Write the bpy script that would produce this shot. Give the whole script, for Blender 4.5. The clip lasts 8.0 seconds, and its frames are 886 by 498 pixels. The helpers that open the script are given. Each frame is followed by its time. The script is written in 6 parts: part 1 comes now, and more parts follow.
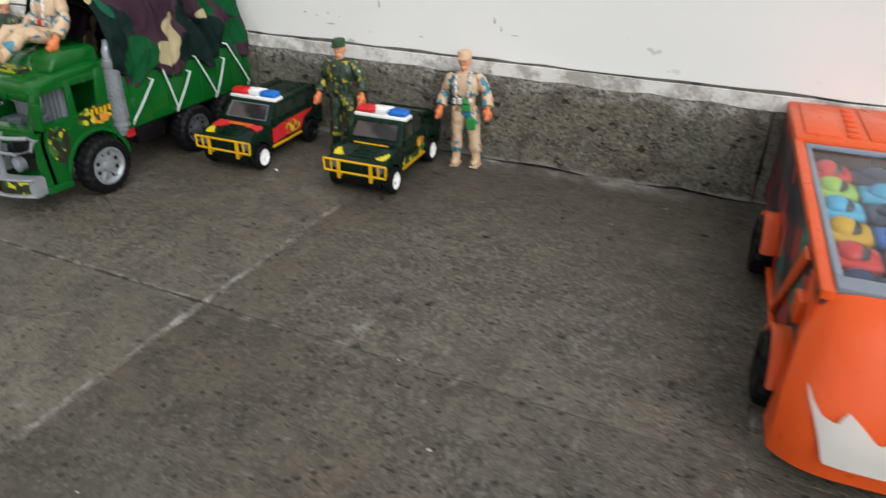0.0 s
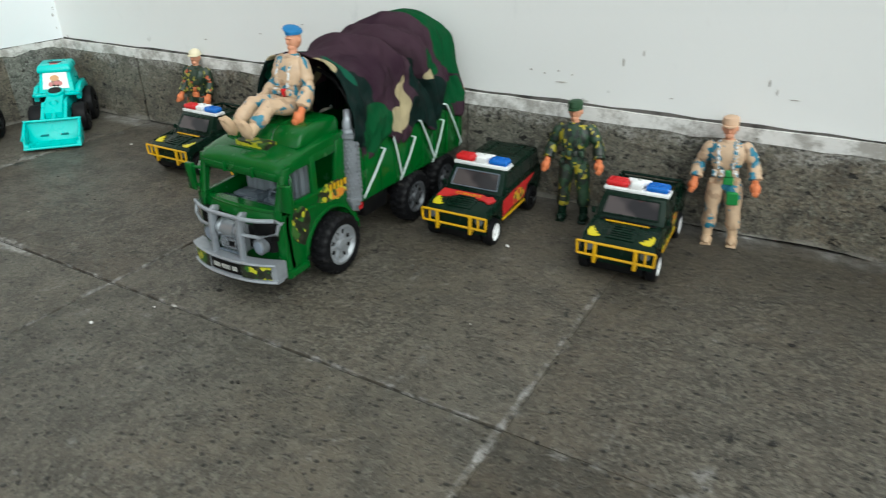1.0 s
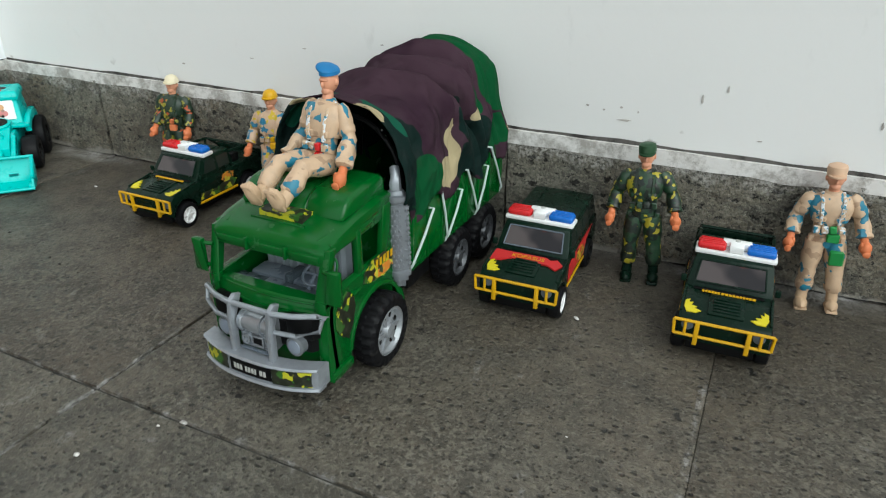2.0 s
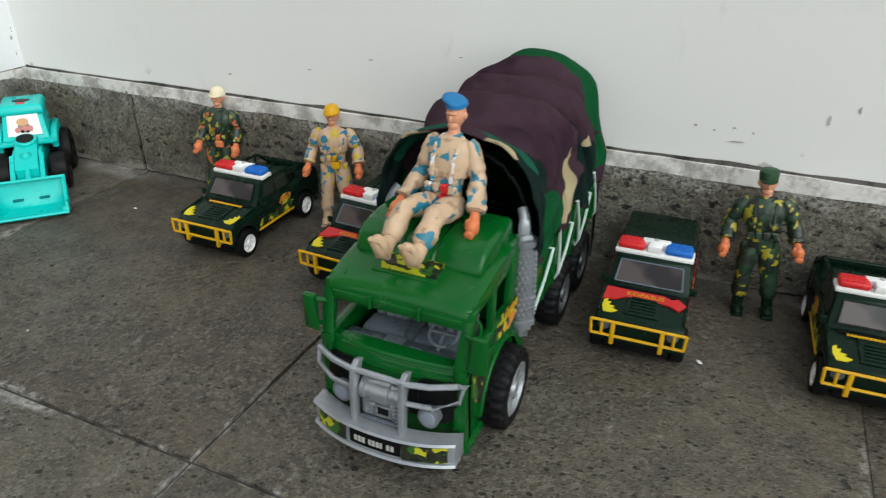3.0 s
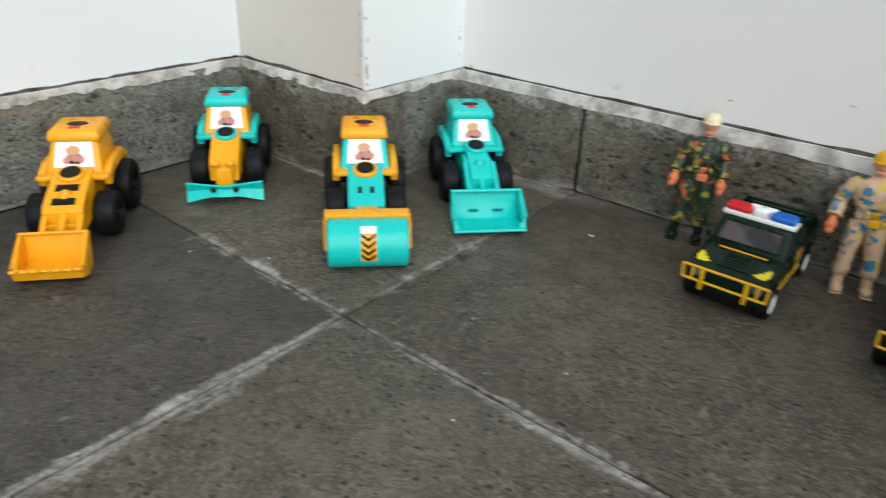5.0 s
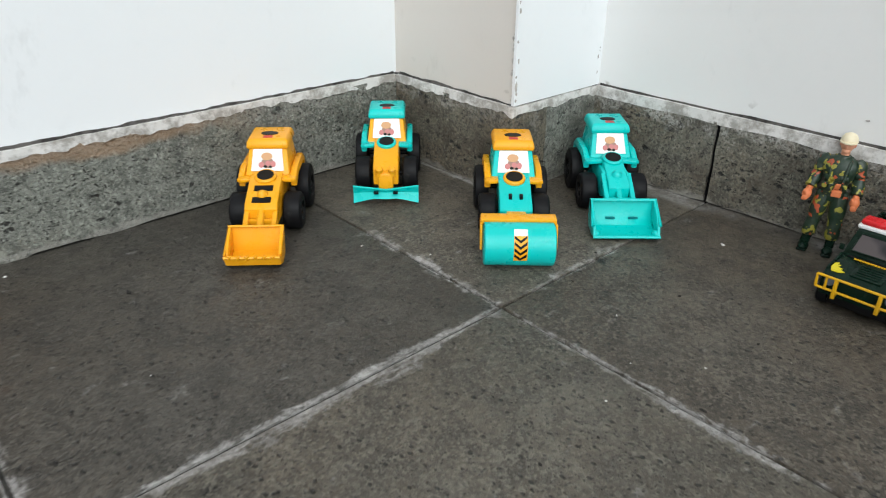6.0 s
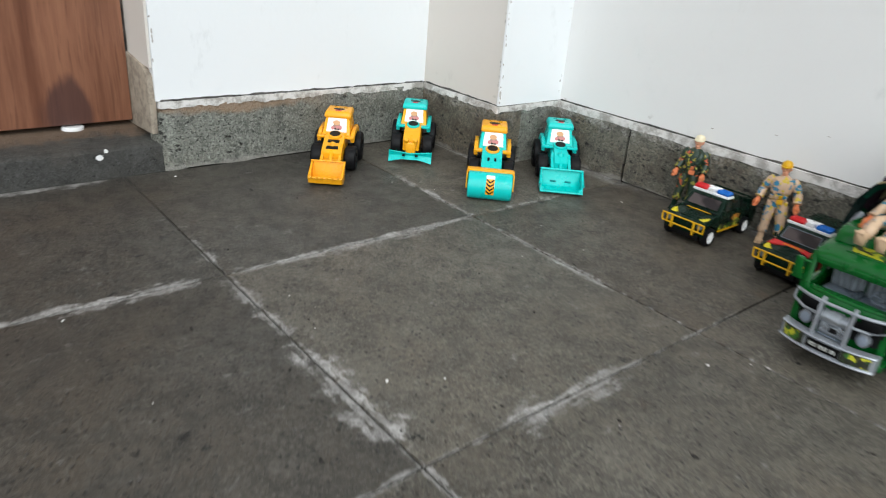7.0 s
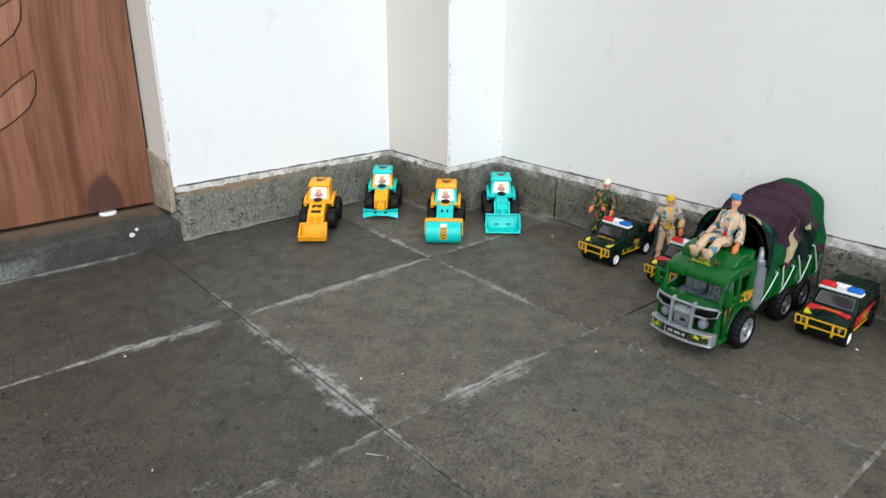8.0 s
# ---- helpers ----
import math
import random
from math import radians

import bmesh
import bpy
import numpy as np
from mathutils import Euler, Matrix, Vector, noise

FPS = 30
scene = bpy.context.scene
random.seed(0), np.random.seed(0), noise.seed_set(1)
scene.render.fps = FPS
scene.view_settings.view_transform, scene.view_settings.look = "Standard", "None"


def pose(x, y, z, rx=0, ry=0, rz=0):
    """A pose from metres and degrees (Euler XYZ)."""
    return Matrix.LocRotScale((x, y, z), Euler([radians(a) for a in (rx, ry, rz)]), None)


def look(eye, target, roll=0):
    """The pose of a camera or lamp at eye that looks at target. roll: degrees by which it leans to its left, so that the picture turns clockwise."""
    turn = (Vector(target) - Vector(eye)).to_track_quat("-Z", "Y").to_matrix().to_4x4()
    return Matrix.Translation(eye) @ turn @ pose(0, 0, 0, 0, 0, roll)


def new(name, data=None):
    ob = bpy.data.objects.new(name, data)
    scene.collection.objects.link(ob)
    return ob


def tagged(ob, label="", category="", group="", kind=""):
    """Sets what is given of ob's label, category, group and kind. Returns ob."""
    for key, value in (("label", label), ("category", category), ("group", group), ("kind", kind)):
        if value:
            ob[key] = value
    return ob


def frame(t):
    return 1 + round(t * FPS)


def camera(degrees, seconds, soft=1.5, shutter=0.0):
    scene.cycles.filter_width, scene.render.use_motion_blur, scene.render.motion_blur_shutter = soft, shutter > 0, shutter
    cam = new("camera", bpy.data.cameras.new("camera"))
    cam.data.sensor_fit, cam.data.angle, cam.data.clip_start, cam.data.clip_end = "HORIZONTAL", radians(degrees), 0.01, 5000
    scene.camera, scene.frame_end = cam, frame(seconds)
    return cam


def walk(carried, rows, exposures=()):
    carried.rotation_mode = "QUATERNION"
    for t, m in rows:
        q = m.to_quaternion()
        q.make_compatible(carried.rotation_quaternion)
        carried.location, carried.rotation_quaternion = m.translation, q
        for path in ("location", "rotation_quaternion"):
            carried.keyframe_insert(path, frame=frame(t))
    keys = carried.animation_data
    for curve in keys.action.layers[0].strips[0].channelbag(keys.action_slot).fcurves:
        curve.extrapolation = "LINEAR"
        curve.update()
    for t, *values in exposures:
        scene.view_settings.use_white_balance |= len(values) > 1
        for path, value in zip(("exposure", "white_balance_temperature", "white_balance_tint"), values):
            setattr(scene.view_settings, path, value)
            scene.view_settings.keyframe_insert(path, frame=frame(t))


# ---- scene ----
cam = camera(65.0, 8.0, 1.1, 0.3)
PATH = [
    (0, (0.882, -0.26, 0.228), (0.17, 1.346, -0.727), 1.2),
    (0.5, (0.802, -0.252, 0.24), (-0.017, 1.335, -0.661), -0.5),
    (1, (0.728, -0.25, 0.244), (-0.182, 1.281, -0.667), -0.6),
    (1.2, (0.698, -0.242, 0.246), (-0.231, 1.277, -0.665), -0.7),
    (2.3, (0.588, -0.189, 0.248), (-0.15, 1.429, -0.667), 0.5),
    (2.5, (0.568, -0.191, 0.256), (-0.187, 1.41, -0.675), -0.2),
    (2.7, (0.546, -0.184, 0.261), (-0.193, 1.426, -0.668), -0.5),
    (3, (0.521, -0.181, 0.257), (-0.193, 1.428, -0.692), 0.5),
    (3.5, (0.45, -0.194, 0.246), (-0.287, 1.396, -0.717), 3.0),
    (4, (0.405, -0.213, 0.247), (-0.521, 1.304, -0.671), 2.0),
    (4.5, (0.345, -0.217, 0.24), (-0.657, 1.236, -0.702), 1.7),
    (5, (0.276, -0.245, 0.239), (-0.842, 1.132, -0.684), 2.3),
    (5.2, (0.253, -0.26, 0.235), (-0.932, 1.059, -0.689), 2.0),
    (6.3, (0.33, -0.364, 0.278), (-1.006, 0.805, -0.643), 1.1),
    (6.5, (0.387, -0.413, 0.282), (-0.96, 0.763, -0.615), 2.9),
    (7, (0.562, -0.525, 0.304), (-0.819, 0.66, -0.525), 4.9),
    (7.5, (0.696, -0.607, 0.339), (-0.705, 0.574, -0.464), 2.0),
    (8, (0.748, -0.616, 0.382), (-0.672, 0.600, -0.329), 0.3),
]
EXPOSURE = 0.42
walk(cam, [(t, look(eye, target, roll)) for t, eye, target, roll in PATH], [(t, EXPOSURE + e, kelvin, tint) for t, e, kelvin, tint in ((0.0, 0.06, 6580.0, 9.0), (0.5, 0.0, 6520.0, 3.5), (1.2, -0.03, 6300.0, 1.5), (2.5, -0.10, 6300.0, 4.0), (3.2, -0.12, 6520.0, 6.0), (4.0, -0.12, 6540.0, 9.5), (5.2, -0.11, 6380.0, 7.5), (6.5, -0.04, 6300.0, 7.5), (8.0, 0.09, 6300.0, 9.0))])


# ---- daylight: bright overcast sky, open towards +x and -y ----
world = bpy.data.worlds.new("world")
scene.world = world
world.use_nodes = True
wt = world.node_tree
sky = wt.nodes.new("ShaderNodeTexSky")
sky.sky_type, sky.sun_disc = "NISHITA", False
sky.sun_elevation, sky.sun_rotation = radians(48), radians(125)
soft_sky = wt.nodes.new("ShaderNodeHueSaturation")
soft_sky.inputs["Saturation"].default_value = 0.22
wt.links.new(sky.outputs[0], soft_sky.inputs["Color"])
wt.links.new(soft_sky.outputs[0], wt.nodes["Background"].inputs[0])
wt.nodes["Background"].inputs[1].default_value = 0.15
sun = new("sun", bpy.data.lights.new("sun", "SUN"))
sun.data.energy, sun.data.angle, sun.data.color = 1.5, radians(60), (0.97, 1.0, 0.96)
sun.matrix_world = look((2.0, -1.4, 1.9), (0, 0, 0))


# ---- materials ----
class Nodes:
    """A short way to write node trees."""
    def __init__(self, name, rough=0.5, metal=0.0):
        self.mat = bpy.data.materials.new(name)
        self.mat.use_nodes = True
        self.t = self.mat.node_tree
        self.b = self.t.nodes["Principled BSDF"]
        self.put("Roughness", rough)
        self.put("Metallic", metal)
        self.tc = self.t.nodes.new("ShaderNodeTexCoord")
        self.obj = self.tc.outputs["Object"]
        self.pos = self.t.nodes.new("ShaderNodeNewGeometry").outputs["Position"]

    def wire(self, sock, v):
        if isinstance(v, bpy.types.NodeSocket):
            self.t.links.new(v, sock)
        elif isinstance(v, tuple) and len(v) == 3 and sock.type == "RGBA":
            sock.default_value = (*v, 1)
        else:
            sock.default_value = v

    def put(self, key, v):
        self.wire(self.b.inputs[key], v)

    def m(self, op, a, b=0.0, c=0.0):
        n = self.t.nodes.new("ShaderNodeMath")
        n.operation = op
        for k, v in enumerate((a, b, c)):
            self.wire(n.inputs[k], v)
        return n.outputs[0]

    def vm(self, op, a, b=(0, 0, 0)):
        n = self.t.nodes.new("ShaderNodeVectorMath")
        n.operation = op
        self.wire(n.inputs[0], a)
        if op == "SCALE":
            self.wire(n.inputs["Scale"], b)
        else:
            self.wire(n.inputs[1], b)
        return n.outputs["Value"] if op in ("LENGTH", "DISTANCE") else n.outputs[0]

    def xyz(self, v):
        n = self.t.nodes.new("ShaderNodeSeparateXYZ")
        self.wire(n.inputs[0], v)
        return n.outputs

    def noise(self, scale, vec=None, detail=3.0, rough=0.55, colour=False):
        n = self.t.nodes.new("ShaderNodeTexNoise")
        self.wire(n.inputs["Vector"], self.obj if vec is None else vec)
        n.inputs["Scale"].default_value, n.inputs["Detail"].default_value = scale, detail
        n.inputs["Roughness"].default_value = rough
        return n.outputs["Color" if colour else "Fac"]

    def cells(self, scale, vec=None, rand=1.0):
        n = self.t.nodes.new("ShaderNodeTexVoronoi")
        self.wire(n.inputs["Vector"], self.obj if vec is None else vec)
        n.inputs["Scale"].default_value, n.inputs["Randomness"].default_value = scale, rand
        return n.outputs

    def step(self, v, a, b, lo=0.0, hi=1.0):
        n = self.t.nodes.new("ShaderNodeMapRange")
        n.interpolation_type = "SMOOTHSTEP"
        for k, x in zip(("Value", "From Min", "From Max", "To Min", "To Max"), (v, a, b, lo, hi)):
            self.wire(n.inputs[k], x)
        return n.outputs[0]

    def mix(self, f, a, b, mode="MIX"):
        n = self.t.nodes.new("ShaderNodeMix")
        n.data_type, n.blend_type = "RGBA", mode
        self.wire(n.inputs["Factor"], f)
        self.wire(n.inputs[6], a)
        self.wire(n.inputs[7], b)
        return n.outputs[2]

    def stretch(self, v, s):
        return self.vm("MULTIPLY", v, s)

    def bump(self, h, strength, dist):
        n = self.t.nodes.new("ShaderNodeBump")
        n.inputs["Strength"].default_value, n.inputs["Distance"].default_value = strength, dist
        self.wire(n.inputs["Height"], h)
        self.put("Normal", n.outputs[0])

    def random(self):
        return self.t.nodes.new("ShaderNodeObjectInfo").outputs["Random"]


def plastic(name, col, rough=0.35, wear=0.12, gloss=0.34):
    k = Nodes(name, rough)
    dirt = k.noise(90, detail=4)
    big = k.noise(22, detail=2)
    c = k.mix(k.step(big, 0.35, 0.75, 0, wear), col, tuple(x * 0.72 for x in col))
    c = k.mix(k.step(dirt, 0.62, 0.8, 0, wear), c, (0.30, 0.28, 0.25))
    k.put("Base Color", c)
    k.put("Roughness", k.step(dirt, 0.3, 0.8, rough - 0.06, rough + 0.16))
    k.put("Specular IOR Level", gloss)
    k.bump(k.noise(400, detail=2), 0.08, 0.0004)
    return k.mat


def camo(name, cols, scale, rough=0.5, seed=(0, 0, 0)):
    """Layered patches: the first colour is the ground, each next one lies over it where its own noise is high."""
    k = Nodes(name, rough)
    c = cols[0][0]
    for j, (col, cut) in enumerate(cols[1:]):
        v = k.vm("ADD", k.obj, (seed[0] + 3.1 * j, seed[1] + 1.7 * j, seed[2] - 2.3 * j))
        f = k.step(k.noise(scale, v, 1.5), cut, cut + 0.02)
        c = k.mix(f, c, col)
    c = k.mix(k.step(k.noise(260, detail=3), 0.4, 0.8, 0, 0.18), c, (0.16, 0.14, 0.12))
    k.put("Base Color", c)
    k.bump(k.noise(330, detail=3), 0.25, 0.0006)
    return k.mat


SKEW = 0.010


def smears(k, width, strength):
    """Pale cement smeared along the joints: axis of the joint, its line, from, to, spread to either side (mm), strength."""
    runs = (("y", 0, -0.30, 0.0, 7, 8, 0.9), ("y", 0, -0.235, -0.03, 7, 12, 0.9), ("y", 0, -0.46, -0.33, 13, 12, 1.0), ("y", 0, -0.80, -0.44, 6, 5, 0.85), ("y", 0, 0.0, 0.19, 5, 6, 0.55),
            ("x", -0.305, -0.095, -0.02, 3, 8, 0.7), ("x", -0.305, 0.0, 0.14, 10, 9, 0.75), ("x", -0.305, 0.13, 0.285, 17, 19, 0.85), ("x", -0.305, 0.285, 0.39, 4, 4, 0.9), ("x", -0.305, 0.45, 0.9, 3, 5, 0.3),
            ("x", 0, -0.16, 0.0, 6, 8, 0.75), ("x", 0, 0.01, 0.20, 5, 4, 0.85), ("x", 0, 0.11, 0.205, 9, 6, 0.95), ("x", 0, 0.20, 0.44, 2, 2, 0.6), ("x", 0, 0.40, 0.61, 3, 4, 0.5), ("x", 0, 0.61, 0.78, 8, 5, 0.32),
            ("y", 0.305, -0.29, -0.01, 3, 3, 0.8), ("y", 0.305, -0.235, -0.11, 10, 17, 0.9), ("y", 0.305, -0.85, -0.305, 3.5, 4, 0.75), ("y", 0.305, 0.0, 0.06, 3, 3, 0.7), ("y", 0.61, -0.62, 0.16, 0.8, 6.0, 0.47), ("y", -0.305, -1.05, -0.31, 8, 14, 1.0), ("x", 0.1465, -0.285, -0.16, 4, 5, 0.8), ("y", 0, -0.46, 0.19, 3, 3, 0.55), ("x", -0.305, -0.05, 0.50, 3, 3, 0.55), ("y", 0.305, -0.80, 0.06, 2.5, 2.5, 0.65), ("x", 0, 0.0, 0.50, 2, 2.5, 0.5), ("y", 0.915, -0.3, 0.1, 4, 4, 0.3))
    w2 = k.vm("SCALE", k.vm("SUBTRACT", k.noise(22, k.pos, 4, colour=True), (0.5, 0.5, 0.5)), 0.009)
    q = k.xyz(k.vm("ADD", k.pos, w2))
    p = k.xyz(k.pos)
    body = k.step(k.noise(24, k.vm("ADD", k.pos, (5, 3, 1)), 3, 0.6), 0.30, 0.66, 0.55, 1.25)
    drawn = k.vm("ADD", k.pos, k.vm("SCALE", k.noise(30, k.pos, 3, colour=True), 0.012))
    lines = {"x": k.noise(230, k.stretch(drawn, (0.10, 1.0, 1)), 4, 0.7), "y": k.noise(230, k.stretch(drawn, (1.0, 0.10, 1)), 4, 0.7)}
    out = None
    for axis, line, a, b, low, high, s in runs:
        along, across = (q[0], p[1]) if axis == "x" else (q[1], p[0])
        if line == 0.61:
            across = k.m("ADD", across, k.m("MULTIPLY", p[1], SKEW))
        near = k.step(k.m("MINIMUM", k.m("SUBTRACT", along, a), k.m("SUBTRACT", b, along)), -0.022, 0.026)
        d = k.m("SUBTRACT", across, line)
        d = k.m("MAXIMUM", k.m("MULTIPLY", d, 1000.0 / high), k.m("MULTIPLY", d, -1000.0 / low))
        f = k.m("MULTIPLY", k.m("MULTIPLY", near, k.step(k.m("DIVIDE", d, body), 1.55, 0.05)), s)
        f = k.m("MULTIPLY", f, k.step(lines[axis], 0.36, 0.60, 0.55, 1.22))
        out = f if out is None else k.m("MAXIMUM", out, f)
    # ragged edges and streaks where the cement has worn through
    grain = k.noise(75, k.vm("ADD", k.pos, (8, 4, 2)), 5, 0.72)
    streak = k.noise(60, k.stretch(k.vm("ADD", k.pos, (1, 2, 5)), (1.0, 0.35, 1)), 4, 0.7)
    out = k.m("ADD", out, k.m("MULTIPLY", k.m("SUBTRACT", k.m("ADD", grain, streak), 1.0), 1.9))
    out = k.m("MULTIPLY", k.step(out, 0.25, 0.90), k.step(k.noise(260, k.pos, 3, 0.7), 0.34, 0.62, 0.5, 1.0))
    # a dusty strip along the foot of the long wall
    foot = k.m("SUBTRACT", q[1], k.m("MULTIPLY", q[0], 0.0253))
    foot = k.m("MULTIPLY", k.step(foot, 0.252, 0.272), k.step(k.noise(9, k.vm("ADD", k.pos, (1, 9, 3)), 3), 0.45, 0.62, 0.1, 0.8))
    foot = k.m("MULTIPLY", foot, k.step(grain, 0.40, 0.60, 0.2, 1.0))
    out = k.m("MAXIMUM", out, foot)
    return k.m("MULTIPLY", out, strength)


def floor_stone(name, base, warm, grid=True):
    k = Nodes(name, 0.5)
    big = k.noise(5.5, k.pos, 4, 0.6)
    mid = k.noise(34, k.pos, 5, 0.65)
    fine = k.noise(420, k.pos, 3, 0.7)
    c = k.mix(k.step(big, 0.36, 0.62), base, warm)
    c = k.mix(k.step(k.noise(3.1, k.vm("ADD", k.pos, (4, 7, 0)), 3, 0.5), 0.46, 0.62, 0, 0.75), c, tuple(x * 0.60 for x in warm))
    c = k.mix(k.step(mid, 0.42, 0.62, 0, 0.80), c, tuple(x * 0.52 for x in base))
    grit = k.noise(190, k.vm("ADD", k.pos, (3, 1, 4)), 4, 0.75)
    c = k.mix(k.step(grit, 0.47, 0.38, 0, 0.62), c, tuple(x * 0.34 for x in base))
    c = k.mix(k.step(grit, 0.54, 0.64, 0, 0.45), c, tuple(x * 2.3 for x in base))
    c = k.mix(k.step(fine, 0.53, 0.66, 0, 0.55), c, tuple(x * 2.4 for x in base))
    # crystals: each cell its own shade, worn away in patches
    worn = k.step(k.noise(6, k.vm("ADD", k.pos, (6, 1, 8)), 4, 0.65), 0.40, 0.60, 0.10, 0.85)
    cv = k.vm("ADD", k.pos, k.vm("SCALE", k.noise(380, k.pos, 2, colour=True), 0.0035))
    crystal = k.xyz(k.cells(470, cv)["Color"])
    c = k.mix(k.m("MULTIPLY", worn, k.step(crystal[0], 0.66, 0.78, 0, 0.62)), c, tuple(x * 0.30 for x in base))
    c = k.mix(k.m("MULTIPLY", worn, k.step(crystal[1], 0.72, 0.86, 0, 0.62)), c, tuple(x * 2.3 for x in base))
    dust = k.m("MULTIPLY", k.step(k.noise(13, k.vm("ADD", k.pos, (1, 5, 2)), 5, 0.7), 0.52, 0.70), k.step(grit, 0.4, 0.6, 0.2, 0.6))
    c = k.mix(dust, c, tuple(x * 2.0 for x in base))
    c = k.mix(k.random(), c, k.mix(0.22, c, warm))
    # pits, some long, some round
    pv = k.stretch(k.vm("ADD", k.pos, k.vm("SCALE", k.noise(150, k.pos, 4, 0.7, colour=True), 0.020)), (1.0, 0.62, 1))
    v1 = k.cells(62, pv)
    pick = k.step(k.xyz(v1["Color"])[0], 0.88, 0.91)
    pit = k.m("MULTIPLY", k.step(v1["Distance"], 0.22, 0.10), pick)
    v2 = k.cells(210, k.stretch(k.vm("ADD", k.pos, k.vm("SCALE", k.noise(150, k.pos, 2, colour=True), 0.003)), (0.7, 1.0, 1)))
    pick2 = k.step(k.xyz(v2["Color"])[1], 0.55, 0.60)
    pit2 = k.m("MULTIPLY", k.step(v2["Distance"], 0.30, 0.16), pick2)
    v4 = k.cells(430, k.vm("ADD", k.pos, (2, 6, 0)))
    pit3 = k.m("MULTIPLY", k.step(v4["Distance"], 0.38, 0.2), k.step(k.xyz(v4["Color"])[1], 0.55, 0.60, 0, 0.6))
    pits = k.m("MAXIMUM", k.m("MAXIMUM", pit, k.m("MULTIPLY", pit2, 0.85)), pit3)
    v5 = k.cells(95, k.vm("ADD", k.vm("ADD", k.pos, k.vm("SCALE", k.noise(210, k.pos, 3, colour=True), 0.009)), (4, 9, 0)))
    hole = k.m("MULTIPLY", k.step(v5["Distance"], 0.17, 0.11), k.step(k.xyz(v5["Color"])[2], 0.74, 0.76))
    pits = k.m("MAXIMUM", pits, hole)
    c = k.mix(k.m("MULTIPLY", pits, 0.94), c, (0.005, 0.0045, 0.004))
    v3 = k.cells(70, k.vm("ADD", k.vm("ADD", k.pos, k.vm("SCALE", k.noise(170, k.pos, 3, colour=True), 0.010)), (7, 2, 0)))
    chip = k.m("MULTIPLY", k.step(v3["Distance"], 0.13, 0.06), k.step(k.xyz(v3["Color"])[2], 0.80, 0.83))
    c = k.mix(k.m("MULTIPLY", k.m("MULTIPLY", chip, 0.5), k.step(grit, 0.42, 0.58)), c, (0.30, 0.28, 0.25))
    rust = k.m("MULTIPLY", k.step(k.noise(11, k.vm("ADD", k.pos, (2, 8, 0)), 4), 0.66, 0.76), 0.25)
    c = k.mix(rust, c, (0.16, 0.085, 0.045))
    sm = smears(k, 0.0175, 0.90) if grid else k.m("MULTIPLY", chip, 0.0)
    c = k.mix(sm, c, k.mix(k.step(k.noise(48, k.vm("ADD", k.pos, (3, 3, 7)), 4, 0.7), 0.36, 0.64), (0.27, 0.26, 0.25), (0.43, 0.415, 0.40)))
    if not grid:
        # pale wash spilt down the face of the step and dust on its edge
        q = k.xyz(k.vm("ADD", k.pos, k.vm("SCALE", k.vm("SUBTRACT", k.noise(26, k.pos, 4, 0.7, colour=True), (0.5, 0.5, 0.5)), 0.09)))
        spilt = k.m("MULTIPLY", k.step(q[1], -0.43, -0.55), k.step(q[2], 0.030, 0.014))
        c = k.mix(k.m("MULTIPLY", spilt, k.step(grit, 0.40, 0.58, 0.25, 0.85)), c, (0.30, 0.335, 0.35))
        c = k.mix(k.m("MULTIPLY", k.step(q[0], -0.345, -0.372), 0.6), c, (0.15, 0.095, 0.06))
    k.put("Base Color", c)
    k.put("Roughness", k.step(mid, 0.3, 0.75, 0.42, 0.66))
    h = k.m("SUBTRACT", k.m("ADD", k.m("MULTIPLY", mid, 0.5), k.m("ADD", k.m("MULTIPLY", fine, 0.3), k.m("MULTIPLY", grit, 1.6))), pits)
    k.bump(k.m("ADD", h, k.m("MULTIPLY", sm, 0.6)), 0.85, 0.0012)
    return k.mat


